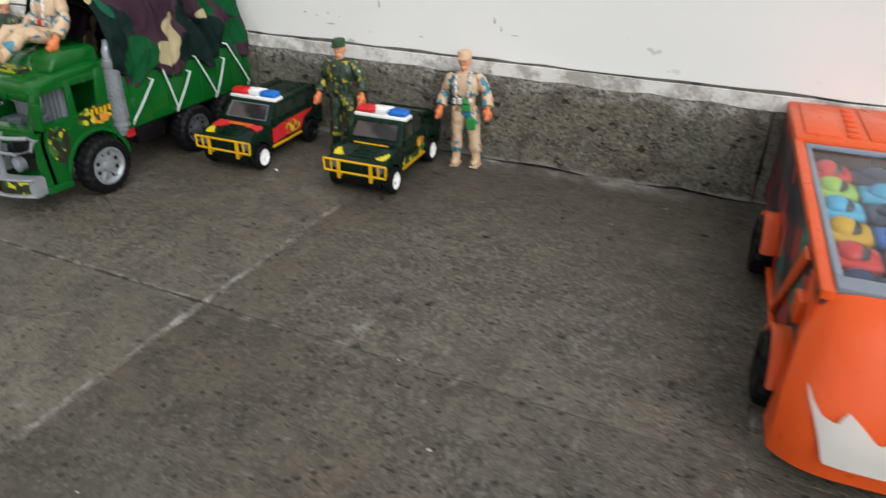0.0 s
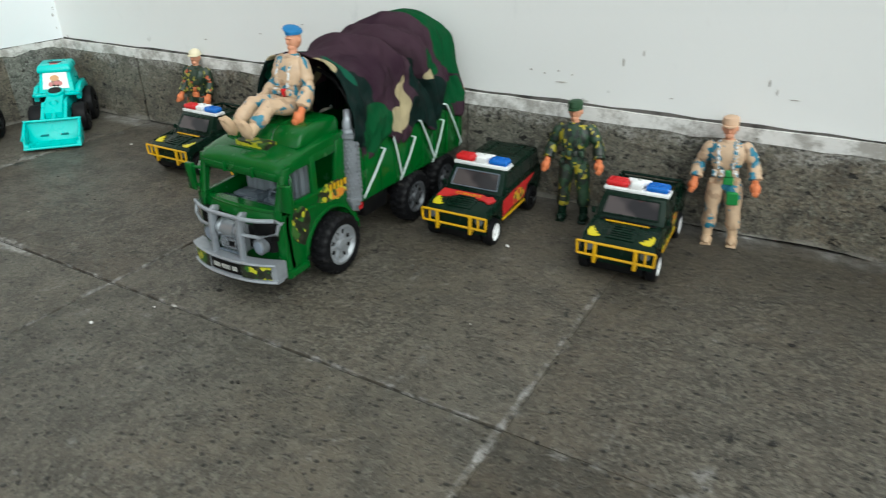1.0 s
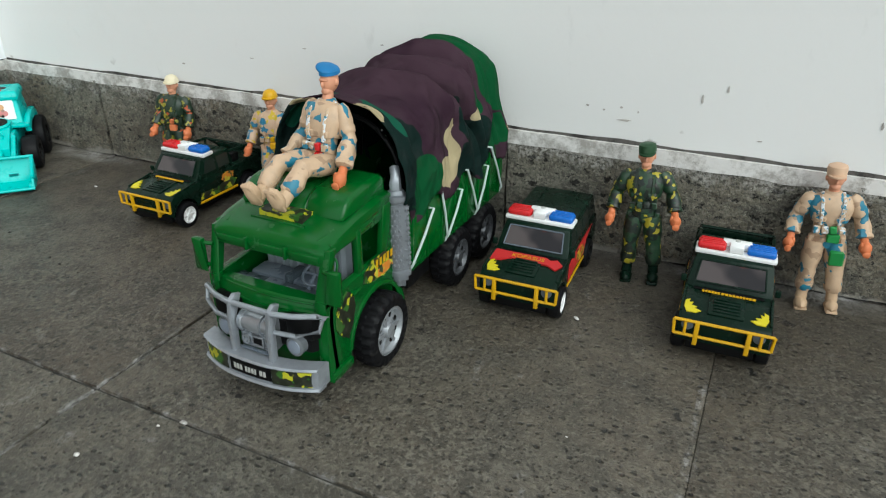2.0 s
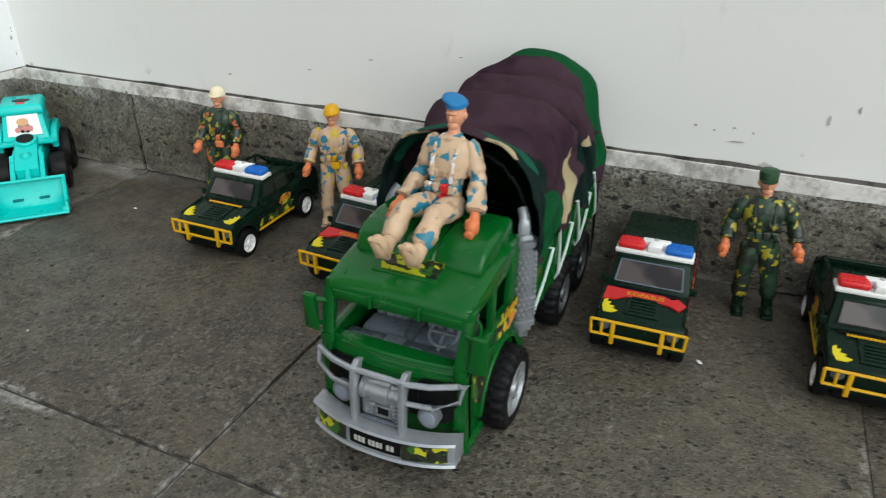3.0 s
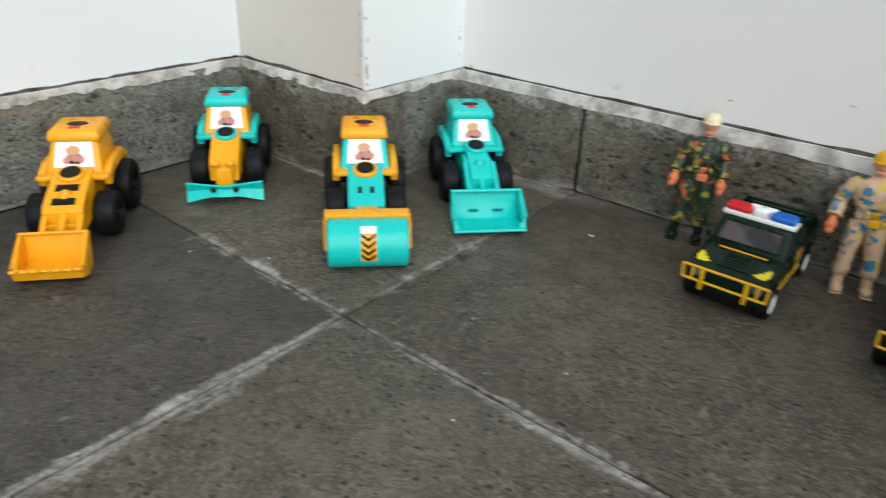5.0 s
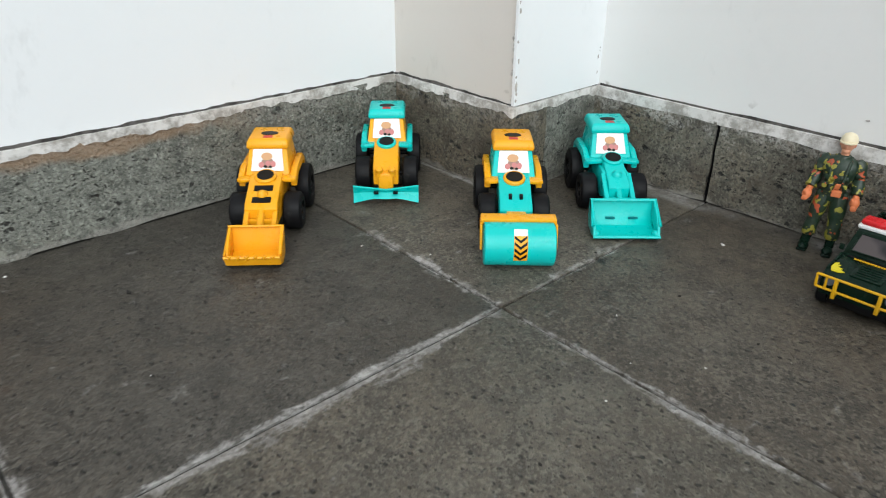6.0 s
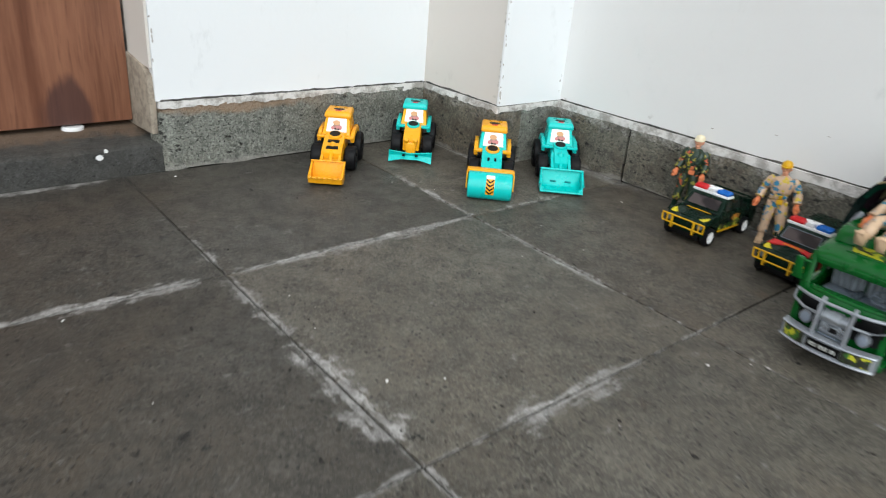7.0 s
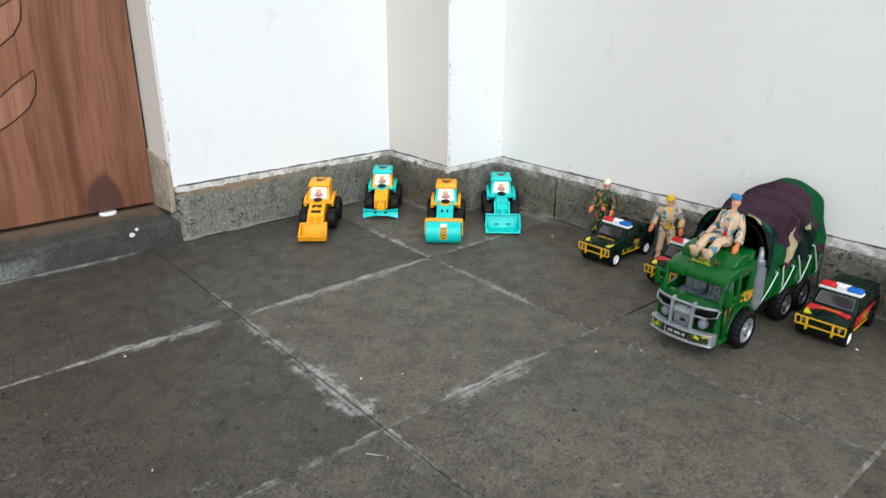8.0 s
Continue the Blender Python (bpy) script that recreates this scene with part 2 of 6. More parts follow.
def skirt_stone(name, base, warm, warm_side, washed=0.85):
    k = Nodes(name, 0.62)
    big = k.noise(9, k.pos, 4, 0.6)
    mid = k.noise(60, k.pos, 5, 0.7)
    c = k.mix(k.step(big, 0.35, 0.68), base, warm)
    c = k.mix(k.step(mid, 0.44, 0.64, 0, 0.85), c, tuple(x * 0.36 for x in base))
    c = k.mix(k.step(k.noise(240, k.pos, 4, 0.7), 0.5, 0.72, 0, 0.75), c, tuple(x * 2.2 for x in base))
    grain = k.noise(330, k.pos, 4, 0.75)
    c = k.mix(k.step(grain, 0.48, 0.40, 0, 0.6), c, tuple(x * 0.24 for x in base))
    rock = k.xyz(k.cells(520, k.vm("ADD", k.pos, k.vm("SCALE", k.noise(420, k.pos, 2, colour=True), 0.004)))["Color"])
    c = k.mix(k.step(rock[0], 0.66, 0.80, 0, 0.45), c, tuple(x * 0.30 for x in base))
    c = k.mix(k.step(rock[1], 0.72, 0.90, 0, 0.35), c, tuple(x * 1.8 for x in base))
    c = k.mix(k.step(k.noise(14, k.vm("ADD", k.pos, (5, 2, 6)), 5, 0.7), 0.52, 0.66, 0, 0.60), c, tuple(x * 0.36 for x in warm))
    pv = k.vm("ADD", k.stretch(k.pos, (0.7, 0.7, 1.25)), k.vm("SCALE", k.noise(110, k.pos, 4, 0.7, colour=True), 0.016))
    v1 = k.cells(125, pv)
    pit = k.m("MULTIPLY", k.step(v1["Distance"], 0.36, 0.24), k.step(k.xyz(v1["Color"])[0], 0.64, 0.68))
    v2 = k.cells(330, pv)
    pit2 = k.m("MULTIPLY", k.step(v2["Distance"], 0.40, 0.22), k.step(k.xyz(v2["Color"])[0], 0.66, 0.70))
    pits = k.m("MAXIMUM", pit, pit2)
    c = k.mix(k.m("MULTIPLY", pits, 0.92), c, (0.007, 0.006, 0.005))
    # cement washed down from the joint above
    z = k.xyz(k.pos)[2]
    wash = k.step(k.m("ADD", z, k.m("MULTIPLY", k.m("SUBTRACT", k.noise(48, k.pos, 6, 0.75), 0.5), 0.085)), 0.062, 0.084)
    c = k.mix(k.m("MULTIPLY", k.m("MULTIPLY", wash, k.step(grain, 0.42, 0.56, 0.15, 1.0)), washed), c, (0.46, 0.44, 0.41))
    foot = k.step(k.m("ADD", z, k.m("MULTIPLY", k.m("SUBTRACT", k.noise(30, k.pos, 3), 0.5), 0.02)), 0.005, 0.001)
    c = k.mix(k.m("MULTIPLY", foot, 0.5), c, (0.36, 0.34, 0.31))
    if warm_side:
        tan = k.step(k.m("ADD", z, k.m("MULTIPLY", k.m("SUBTRACT", k.noise(18, k.pos, 3), 0.5), 0.04)), 0.062, 0.072)
        c = k.mix(k.m("MULTIPLY", tan, k.step(k.xyz(k.pos)[1], 0.0, -0.12, 0, 0.7)), c, (0.30, 0.19, 0.11))
    k.put("Base Color", c)
    k.bump(k.m("SUBTRACT", k.m("ADD", k.m("MULTIPLY", mid, 0.8), k.m("MULTIPLY", grain, 1.3)), pits), 1.0, 0.0020)
    return k.mat


def paint(name, base, tint, marks=0.5):
    k = Nodes(name, 0.7)
    c = k.mix(k.step(k.noise(2.2, k.pos, 3), 0.35, 0.7), base, tint)
    c = k.mix(k.step(k.noise(16, k.pos, 5, 0.7), 0.55, 0.8, 0, 0.25), c, tuple(x * 0.9 for x in tint))
    v = k.cells(15, k.vm("ADD", k.stretch(k.pos, (0.6, 0.6, 1.6)), k.vm("SCALE", k.noise(40, k.pos, 2, colour=True), 0.02)))
    chip = k.m("MULTIPLY", k.step(v["Distance"], 0.10, 0.05), k.step(k.xyz(v["Color"])[0], 0.90, 0.91))
    c = k.mix(k.m("MULTIPLY", chip, marks), c, (0.26, 0.23, 0.20))
    # splashes low on the wall and faint smudges
    z = k.xyz(k.pos)[2]
    spot = k.cells(105, k.vm("ADD", k.stretch(k.pos, (0.5, 0.5, 1.0)), k.vm("SCALE", k.noise(90, k.pos, 3, colour=True), 0.012)))
    speck = k.m("MULTIPLY", k.step(spot["Distance"], 0.30, 0.12), k.step(k.xyz(spot["Color"])[0], 0.88, 0.91))
    speck = k.m("MULTIPLY", speck, k.step(k.m("ADD", z, k.m("MULTIPLY", k.noise(11, k.pos, 3), 0.09)), 0.165, 0.125))
    c = k.mix(k.m("MULTIPLY", speck, marks), c, (0.24, 0.22, 0.19))
    smudge = k.m("MULTIPLY", k.step(k.noise(27, k.stretch(k.vm("ADD", k.pos, (2, 5, 9)), (1, 1, 0.45)), 5, 0.7), 0.60, 0.74), 0.22)
    c = k.mix(smudge, c, tuple(x * 0.62 for x in tint))
    k.put("Base Color", c)
    k.bump(k.m("ADD", k.noise(150, k.pos, 4), k.m("MULTIPLY", k.noise(12, k.pos, 3), 1.5)), 0.14, 0.0010)
    return k.mat


def cement(name, col, dark):
    k = Nodes(name, 0.85)
    c = k.mix(k.step(k.noise(45, k.pos, 6, 0.75), 0.38, 0.58), dark, col)
    k.put("Base Color", c)
    k.bump(k.noise(160, k.pos, 4), 0.6, 0.0012)
    return k.mat


def door_wood():
    k = Nodes("door_wood", 0.42)
    v = k.vm("ADD", k.pos, k.vm("SCALE", k.noise(2.2, k.pos, 2, colour=True), 0.045))
    g = k.noise(30, k.stretch(v, (1, 1.0, 0.045)), 6, 0.70)
    fine = k.noise(240, k.stretch(v, (1, 1.0, 0.035)), 3, 0.6)
    c = k.mix(k.step(g, 0.34, 0.68), (0.150, 0.057, 0.032), (0.330, 0.150, 0.088))
    c = k.mix(k.step(k.noise(12, k.stretch(v, (1, 1.0, 0.06)), 2), 0.55, 0.72, 0, 0.60), c, (0.46, 0.245, 0.125))
    c = k.mix(k.step(fine, 0.52, 0.70, 0, 0.55), c, (0.095, 0.035, 0.020))
    dark = k.noise(16, k.stretch(k.vm("ADD", v, (0, 3, 1)), (1, 1.0, 0.03)), 3, 0.6)
    c = k.mix(k.step(dark, 0.58, 0.66, 0, 0.5), c, (0.085, 0.034, 0.026))
    # old water stain low on the leaf
    p = k.vm("MULTIPLY", k.vm("SUBTRACT", k.pos, (0, -0.343, 0.055)), (0, 30, 17))
    st = k.m("ADD", k.vm("LENGTH", p), k.m("MULTIPLY", k.noise(38, k.stretch(k.pos, (1, 1, 0.3)), 3), 0.8))
    c = k.mix(k.step(st, 1.35, 1.05, 0, 0.75), c, (0.055, 0.028, 0.030))
    k.put("Base Color", c)
    k.bump(fine, 0.2, 0.0006)
    return k.mat


def metal_paint(name, col, rough=0.35, metal=0.7):
    k = Nodes(name, rough, metal)
    k.put("Base Color", k.mix(k.step(k.noise(120, detail=4), 0.4, 0.75, 0, 0.5), col, tuple(x * 0.55 for x in col)))
    k.bump(k.noise(300), 0.1, 0.0004)
    return k.mat


def glass(name, tint=(0.8, 0.83, 0.83)):
    k = Nodes(name, 0.06)
    k.put("Base Color", tint)
    k.put("Transmission Weight", 1.0)
    k.put("IOR", 1.2)
    return k.mat


def screen_glass():
    """Smoky moulded screen with the reddish seats showing dimly through."""
    k = Nodes("smoky_window", 0.08)
    c = k.mix(k.step(k.noise(45, k.obj, 1), 0.45, 0.60), (0.022, 0.020, 0.022), (0.075, 0.062, 0.062))
    c = k.mix(k.step(k.noise(60, k.vm("ADD", k.obj, (3, 1, 2)), 1), 0.58, 0.66, 0, 0.7), c, (0.10, 0.030, 0.024))
    k.put("Base Color", c)
    k.put("Specular IOR Level", 0.28)
    return k.mat


def tarp_cloth():
    """Woodland print: purple-brown ground with green, near-black, tan and teal patches."""
    k = Nodes("camouflage_cloth", 0.9)
    w = k.vm("SCALE", k.vm("SUBTRACT", k.noise(34, k.obj, 2, colour=True), (0.5, 0.5, 0.5)), 0.026)
    p = k.xyz(k.vm("ADD", k.obj, w))
    brown, green, black, tan, teal = (0.044, 0.024, 0.034), (0.005, 0.060, 0.020), (0.006, 0.016, 0.014), (0.36, 0.30, 0.18), (0.010, 0.075, 0.045)
    c = k.mix(k.step(k.noise(20, k.obj, 2), 0.50, 0.63), brown, (0.030, 0.015, 0.024))
    def patch(c, col, cy, cz, ry, rz):
        a = k.m("DIVIDE", k.m("SUBTRACT", p[1], cy), ry)
        b = k.m("DIVIDE", k.m("SUBTRACT", p[2], cz), rz)
        d = k.m("ADD", k.m("MULTIPLY", a, a), k.m("MULTIPLY", b, b))
        return k.mix(k.step(d, 1.03, 0.97), c, col)
    # object y runs from the cab (-0.04) to the tail (0.13)
    c = patch(c, green, 0.128, 0.146, 0.050, 0.046)
    c = patch(c, black, -0.036, 0.112, 0.022, 0.032)
    c = patch(c, black, 0.056, 0.094, 0.034, 0.020)
    c = patch(c, teal, -0.028, 0.134, 0.007, 0.010)
    c = patch(c, tan, -0.040, 0.143, 0.006, 0.004)
    c = patch(c, green, -0.012, 0.092, 0.014, 0.016)
    c = patch(c, green, 0.070, 0.124, 0.008, 0.012)
    c = patch(c, tan, 0.012, 0.091, 0.012, 0.011)
    c = patch(c, tan, 0.021, 0.108, 0.0040, 0.014)
    c = patch(c, tan, 0.064, 0.117, 0.006, 0.005)
    c = patch(c, tan, 0.123, 0.096, 0.006, 0.012)
    c = patch(c, black, 0.040, 0.121, 0.013, 0.012)
    c = patch(c, green, 0.098, 0.092, 0.018, 0.012)
    weave = k.noise(900, k.obj, 2)
    c = k.mix(k.step(k.noise(70, k.obj, 4), 0.45, 0.75, 0, 0.12), c, (0.07, 0.055, 0.06))
    k.put("Base Color", c)
    k.put("Specular IOR Level", 0.05)
    r1 = k.m("ABSOLUTE", k.m("SUBTRACT", k.noise(20, k.stretch(k.vm("ADD", k.obj, k.vm("SCALE", k.noise(18, k.obj, 2, colour=True), 0.03)), (0.8, 1.7, 0.9)), 2), 0.5))
    r2 = k.m("ABSOLUTE", k.m("SUBTRACT", k.noise(42, k.stretch(k.obj, (0.7, 1.4, 1.0)), 2), 0.5))
    h = k.m("ADD", k.m("MULTIPLY", k.step(r1, 0.0, 0.16), 1.0), k.m("MULTIPLY", k.step(r2, 0.0, 0.14), 0.35))
    k.bump(k.m("ADD", h, k.m("MULTIPLY", weave, 0.10)), 0.75, 0.0026)
    return k.mat


STONE = floor_stone("floor_stone", (0.089, 0.083, 0.068), (0.106, 0.089, 0.066))
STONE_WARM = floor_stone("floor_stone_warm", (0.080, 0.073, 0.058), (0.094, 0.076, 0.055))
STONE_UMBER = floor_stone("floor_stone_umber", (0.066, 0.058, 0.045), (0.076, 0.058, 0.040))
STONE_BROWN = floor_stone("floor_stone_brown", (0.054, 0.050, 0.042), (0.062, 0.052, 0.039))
JOINT = cement("joint_cement", (0.055, 0.052, 0.046), (0.008, 0.008, 0.007))
SKIRT = skirt_stone("skirting_stone", (0.158, 0.150, 0.120), (0.166, 0.132, 0.092), False)
SKIRT_L = skirt_stone("skirting_stone_grey", (0.215, 0.222, 0.192), (0.185, 0.178, 0.146), True, 0.3)
SKIRT_P = skirt_stone("skirting_stone_brown", (0.150, 0.136, 0.104), (0.150, 0.112, 0.073), False, 0.4)
BAND = cement("white_cement", (0.66, 0.64, 0.62), (0.33, 0.31, 0.285))
FLAKE = cement("dark_flakes", (0.020, 0.017, 0.014), (0.008, 0.007, 0.006))
CRACK = cement("crack_shadow", (0.10, 0.092, 0.085), (0.02, 0.018, 0.016))
WALL_GREY = paint("grey_white_paint", (0.74, 0.735, 0.725), (0.70, 0.692, 0.682), 0.75)
WALL_WHITE = paint("white_paint", (0.77, 0.785, 0.80), (0.73, 0.745, 0.76), 0.35)
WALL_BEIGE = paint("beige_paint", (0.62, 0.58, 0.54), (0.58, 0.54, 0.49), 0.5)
JAMB_STONE = cement("jamb_stone", (0.33, 0.28, 0.22), (0.20, 0.165, 0.13))
THRESHOLD = floor_stone("threshold_stone", (0.040, 0.042, 0.040), (0.06, 0.050, 0.040), False)
WOOD = door_wood()
GREEN = plastic("green_plastic", (0.003, 0.084, 0.012), 0.16, 0.12)
DARK_GREEN = plastic("dark_green_plastic", (0.004, 0.015, 0.009), 0.24, 0.08, 0.16)
BLACK = plastic("black_plastic", (0.0045, 0.0045, 0.005), 0.40, 0.06, 0.15)
TYRE = plastic("tyre_rubber", (0.005, 0.005, 0.006), 0.50, 0.10, 0.15)
GREY = plastic("grey_plastic", (0.115, 0.140, 0.170), 0.30)
SEAT = plastic("pale_grey_plastic", (0.19, 0.215, 0.24), 0.32)
DASH = plastic("dark_blue_grey_plastic", (0.060, 0.078, 0.092), 0.22)
GREY_PALE = plastic("pale_grey_print", (0.42, 0.42, 0.40), 0.4)
CHROME = metal_paint("bright_silver_plastic", (0.36, 0.385, 0.415), 0.24, 0.65)
DULL_BROWN = plastic("brown_print", (0.30, 0.17, 0.13), 0.4)
DULL_PINK = plastic("pink_print", (0.50, 0.18, 0.17), 0.4)
DULL_ORANGE = plastic("ochre_print", (0.55, 0.30, 0.14), 0.4)
SILVER = metal_paint("silver_plastic", (0.31, 0.33, 0.36), 0.30, 0.40)
PIPE = metal_paint("dull_silver_plastic", (0.19, 0.205, 0.225), 0.38, 0.35)
RIM = metal_paint("grey_rim", (0.30, 0.315, 0.335), 0.3, 0.4)
RIM_DARK = metal_paint("dark_rim", (0.10, 0.105, 0.115), 0.35, 0.4)
WHITE = plastic("white_plastic", (0.78, 0.78, 0.78), 0.35, 0.06)
RED = plastic("red_plastic", (0.55, 0.018, 0.022), 0.22, 0.05)
BLUE = plastic("blue_plastic", (0.012, 0.13, 0.50), 0.22, 0.05)
YELLOW = plastic("yellow_plastic", (0.60, 0.33, 0.006), 0.35, 0.08)
ORANGE_Y = plastic("orange_yellow_plastic", (0.80, 0.355, 0.008), 0.30, 0.06)
TEAL = plastic("turquoise_plastic", (0.010, 0.51, 0.475), 0.30, 0.06)
ORANGE = plastic("orange_plastic", (0.64, 0.080, 0.012), 0.33, 0.08)
SKIN = plastic("skin_plastic", (0.60, 0.28, 0.17), 0.5, 0.1)
HAND = plastic("orange_skin_plastic", (0.62, 0.18, 0.07), 0.5, 0.1)
TAN = plastic("tan_boot_plastic", (0.52, 0.36, 0.23), 0.5, 0.15)
CREAM = plastic("cream_plastic", (0.70, 0.62, 0.44), 0.5)
BERET = plastic("blue_beret_plastic", (0.012, 0.15, 0.36), 0.5)
VEST = camo("vest_print", [((0.50, 0.36, 0.24), 0), ((0.62, 0.64, 0.66), 0.50), ((0.03, 0.20, 0.30), 0.57)], 320, 0.45, (1, 5, 3))
POUCH_GREEN = plastic("bright_green_plastic", (0.02, 0.22, 0.05), 0.4)
CAP_SAND = plastic("sand_cap_plastic", (0.60, 0.40, 0.27), 0.5)
LIME = plastic("lime_yellow_print", (0.62, 0.52, 0.015), 0.35, 0.08)
CAP_GREEN = plastic("green_cap_plastic", (0.02, 0.06, 0.025), 0.5)
CORD = plastic("white_elastic", (0.52, 0.60, 0.58), 0.6, 0.2)
STICK_RED = plastic("red_sticker", (0.50, 0.020, 0.022), 0.35, 0.1)
STICK_WHITE = plastic("white_sticker", (0.80, 0.79, 0.76), 0.4, 0.05)
STICK_CAMO = camo("yellow_camouflage_sticker", [((0.46, 0.45, 0.02), 0), ((0.010, 0.014, 0.006), 0.47), ((0.03, 0.11, 0.015), 0.57)], 150, 0.4)
STICK_FIRE = camo("yellow_red_sticker", [((0.62, 0.40, 0.02), 0), ((0.45, 0.03, 0.02), 0.54), ((0.05, 0.04, 0.02), 0.58)], 170, 0.4)
STICK_ORANGE = camo("orange_sticker", [((0.60, 0.20, 0.02), 0), ((0.50, 0.48, 0.04), 0.52), ((0.03, 0.05, 0.015), 0.58)], 190, 0.4)
DESERT = camo("desert_camouflage", [((0.52, 0.36, 0.235), 0), ((0.36, 0.235, 0.15), 0.60), ((0.015, 0.165, 0.25), 0.560)], 150, 0.5)
DESERT_Y = camo("desert_camouflage_yellow", [((0.50, 0.34, 0.225), 0), ((0.02, 0.155, 0.26), 0.555), ((0.52, 0.37, 0.02), 0.595)], 140, 0.5, (4, 1, 2))
WOODLAND = camo("woodland_camouflage", [((0.010, 0.040, 0.017), 0), ((0.004, 0.011, 0.007), 0.50), ((0.33, 0.28, 0.018), 0.580)], 150, 0.45)
WOODLAND_R = camo("woodland_camouflage_rust", [((0.008, 0.025, 0.012), 0), ((0.26, 0.24, 0.03), 0.580), ((0.40, 0.07, 0.02), 0.640)], 145, 0.45, (2, 6, 1))
CLEAR = glass("clear_plastic")
WINDOW = screen_glass()
SMOKE = plastic("dark_window", (0.016, 0.022, 0.018), 0.12, 0.1)
CLOTH = tarp_cloth()
DEEP_TEAL = plastic("deep_turquoise_plastic", (0.004, 0.16, 0.17), 0.4)
GREY_BLUE = plastic("grey_blue_plastic", (0.20, 0.23, 0.28), 0.35)


# ---- mesh helpers ----
def rbox(bm, lo, hi, bevel=0.0, seg=2, mi=0, turn=None):
    g = bmesh.ops.create_cube(bm, size=1)["verts"]
    for v in g:
        v.co = Vector([lo[i] + (v.co[i] + 0.5) * (hi[i] - lo[i]) for i in range(3)])
    fs = {f for v in g for f in v.link_faces}
    if bevel:
        es = list({e for v in g for e in v.link_edges})
        r = bmesh.ops.bevel(bm, geom=es, offset=bevel, segments=seg, affect="EDGES", profile=0.5)
        fs = {f for v in r["verts"] for f in v.link_faces}
    vs = {v for f in fs for v in f.verts}
    for f in fs:
        f.material_index = mi
    if turn is not None:
        c = (Vector(lo) + Vector(hi)) / 2
        bmesh.ops.transform(bm, matrix=Matrix.Translation(c) @ turn @ Matrix.Translation(-c), verts=list(vs))
    return bm


def prism(bm, pts, axis, a, b, bevel=0.0, mi=0):
    """A closed outline in the plane across axis (0 x, 1 y, 2 z), drawn out from a to b."""
    def at(p, s):
        v = list(p)
        v.insert(axis, s)
        return v
    lo = [bm.verts.new(at(p, a)) for p in pts]
    hi = [bm.verts.new(at(p, b)) for p in pts]
    n = len(pts)
    fs = [bm.faces.new(lo[::-1]), bm.faces.new(hi)]
    for i in range(n):
        fs.append(bm.faces.new((lo[i], lo[(i + 1) % n], hi[(i + 1) % n], hi[i])))
    bmesh.ops.recalc_face_normals(bm, faces=fs)
    for f in fs:
        f.material_index = mi
    if bevel:
        es = list({e for f in fs[:2] for e in f.edges})
        bmesh.ops.bevel(bm, geom=es, offset=bevel, segments=2, affect="EDGES", profile=0.5)
    return bm


def loft(bm, rings, close=True, mi=0):
    vs = [[bm.verts.new(p) for p in r] for r in rings]
    n = len(vs[0])
    for a, b in zip(vs, vs[1:]):
        for i in range(n):
            bm.faces.new((a[i], a[(i + 1) % n], b[(i + 1) % n], b[i])).material_index = mi
    if close:
        bm.faces.new(vs[0][::-1]).material_index = mi
        bm.faces.new(vs[-1]).material_index = mi
    return bm


def ring(c, axis, ru, rv, n=14, up=None, power=1.0):
    axis = Vector(axis).normalized()
    u = Vector(up) if up else (Vector((1, 0, 0)) if abs(axis.x) < 0.8 else Vector((0, 1, 0)))
    u = (u - axis * u.dot(axis)).normalized()
    v = axis.cross(u)
    out = []
    for i in range(n):
        a = 2 * math.pi * i / n
        ca, sa = math.cos(a), math.sin(a)
        ca, sa = math.copysign(abs(ca) ** power, ca), math.copysign(abs(sa) ** power, sa)
        out.append(Vector(c) + u * ru * ca + v * rv * sa)
    return out


def limb(bm, pts, n=12, mi=0, up=None):
    """A rounded limb through points (x, y, z, ru, rv)."""
    rings = []
    for i, p in enumerate(pts):
        a, b = Vector(pts[max(0, i - 1)][:3]), Vector(pts[min(len(pts) - 1, i + 1)][:3])
        rings.append(ring(p[:3], b - a, p[3], p[4] if len(p) > 4 else p[3], n, up))
    return loft(bm, rings, True, mi)


def rod(bm, pts, r, n=8, mi=0):
    return limb(bm, [(*p, r) for p in pts], n, mi)


def turned(bm, c, axis, prof, n=28, mi=0):
    """A turned body: prof is a list of (distance along axis, radius)."""
    a = Vector(axis).normalized()
    return loft(bm, [ring(Vector(c) + a * d, a, max(r, 1e-5), max(r, 1e-5), n) for d, r in prof], True, mi)


def ball(bm, c, r, n=14, mi=0, turn=None):
    g = bmesh.ops.create_uvsphere(bm, u_segments=n, v_segments=max(6, n * 2 // 3), radius=1)["verts"]
    m = Matrix.Translation(c) @ (turn or Matrix()) @ Matrix.Diagonal((*r, 1))
    bmesh.ops.transform(bm, matrix=m, verts=g)
    for f in {f for v in g for f in v.link_faces}:
        f.material_index = mi
    return bm


def B():
    return bmesh.new()


def mesh_from(name, bm, mats, smooth=True):
    me = bpy.data.meshes.new(name)
    bm.normal_update()
    bm.to_mesh(me)
    bm.free()
    for m in (mats if isinstance(mats, (list, tuple)) else [mats]):
        me.materials.append(m)
    if smooth:
        me.shade_smooth()
        me.set_sharp_from_angle(angle=radians(38))
    return me


def part(name, bm, mat, parent, label="", off=None):
    """One mesh object under a thing or a part; off shifts the mesh before it is linked."""
    if off is not None:
        bm.transform(Matrix.Translation(off))
    ob = new(name, mesh_from(name, bm, mat))
    ob.parent = parent
    if label:
        tagged(ob, label)
    return ob


def thing(name, m, label, category, group=""):
    ob = new(name)
    ob.empty_display_size = 0.02
    ob.matrix_world = m
    return tagged(ob, label, category, group)


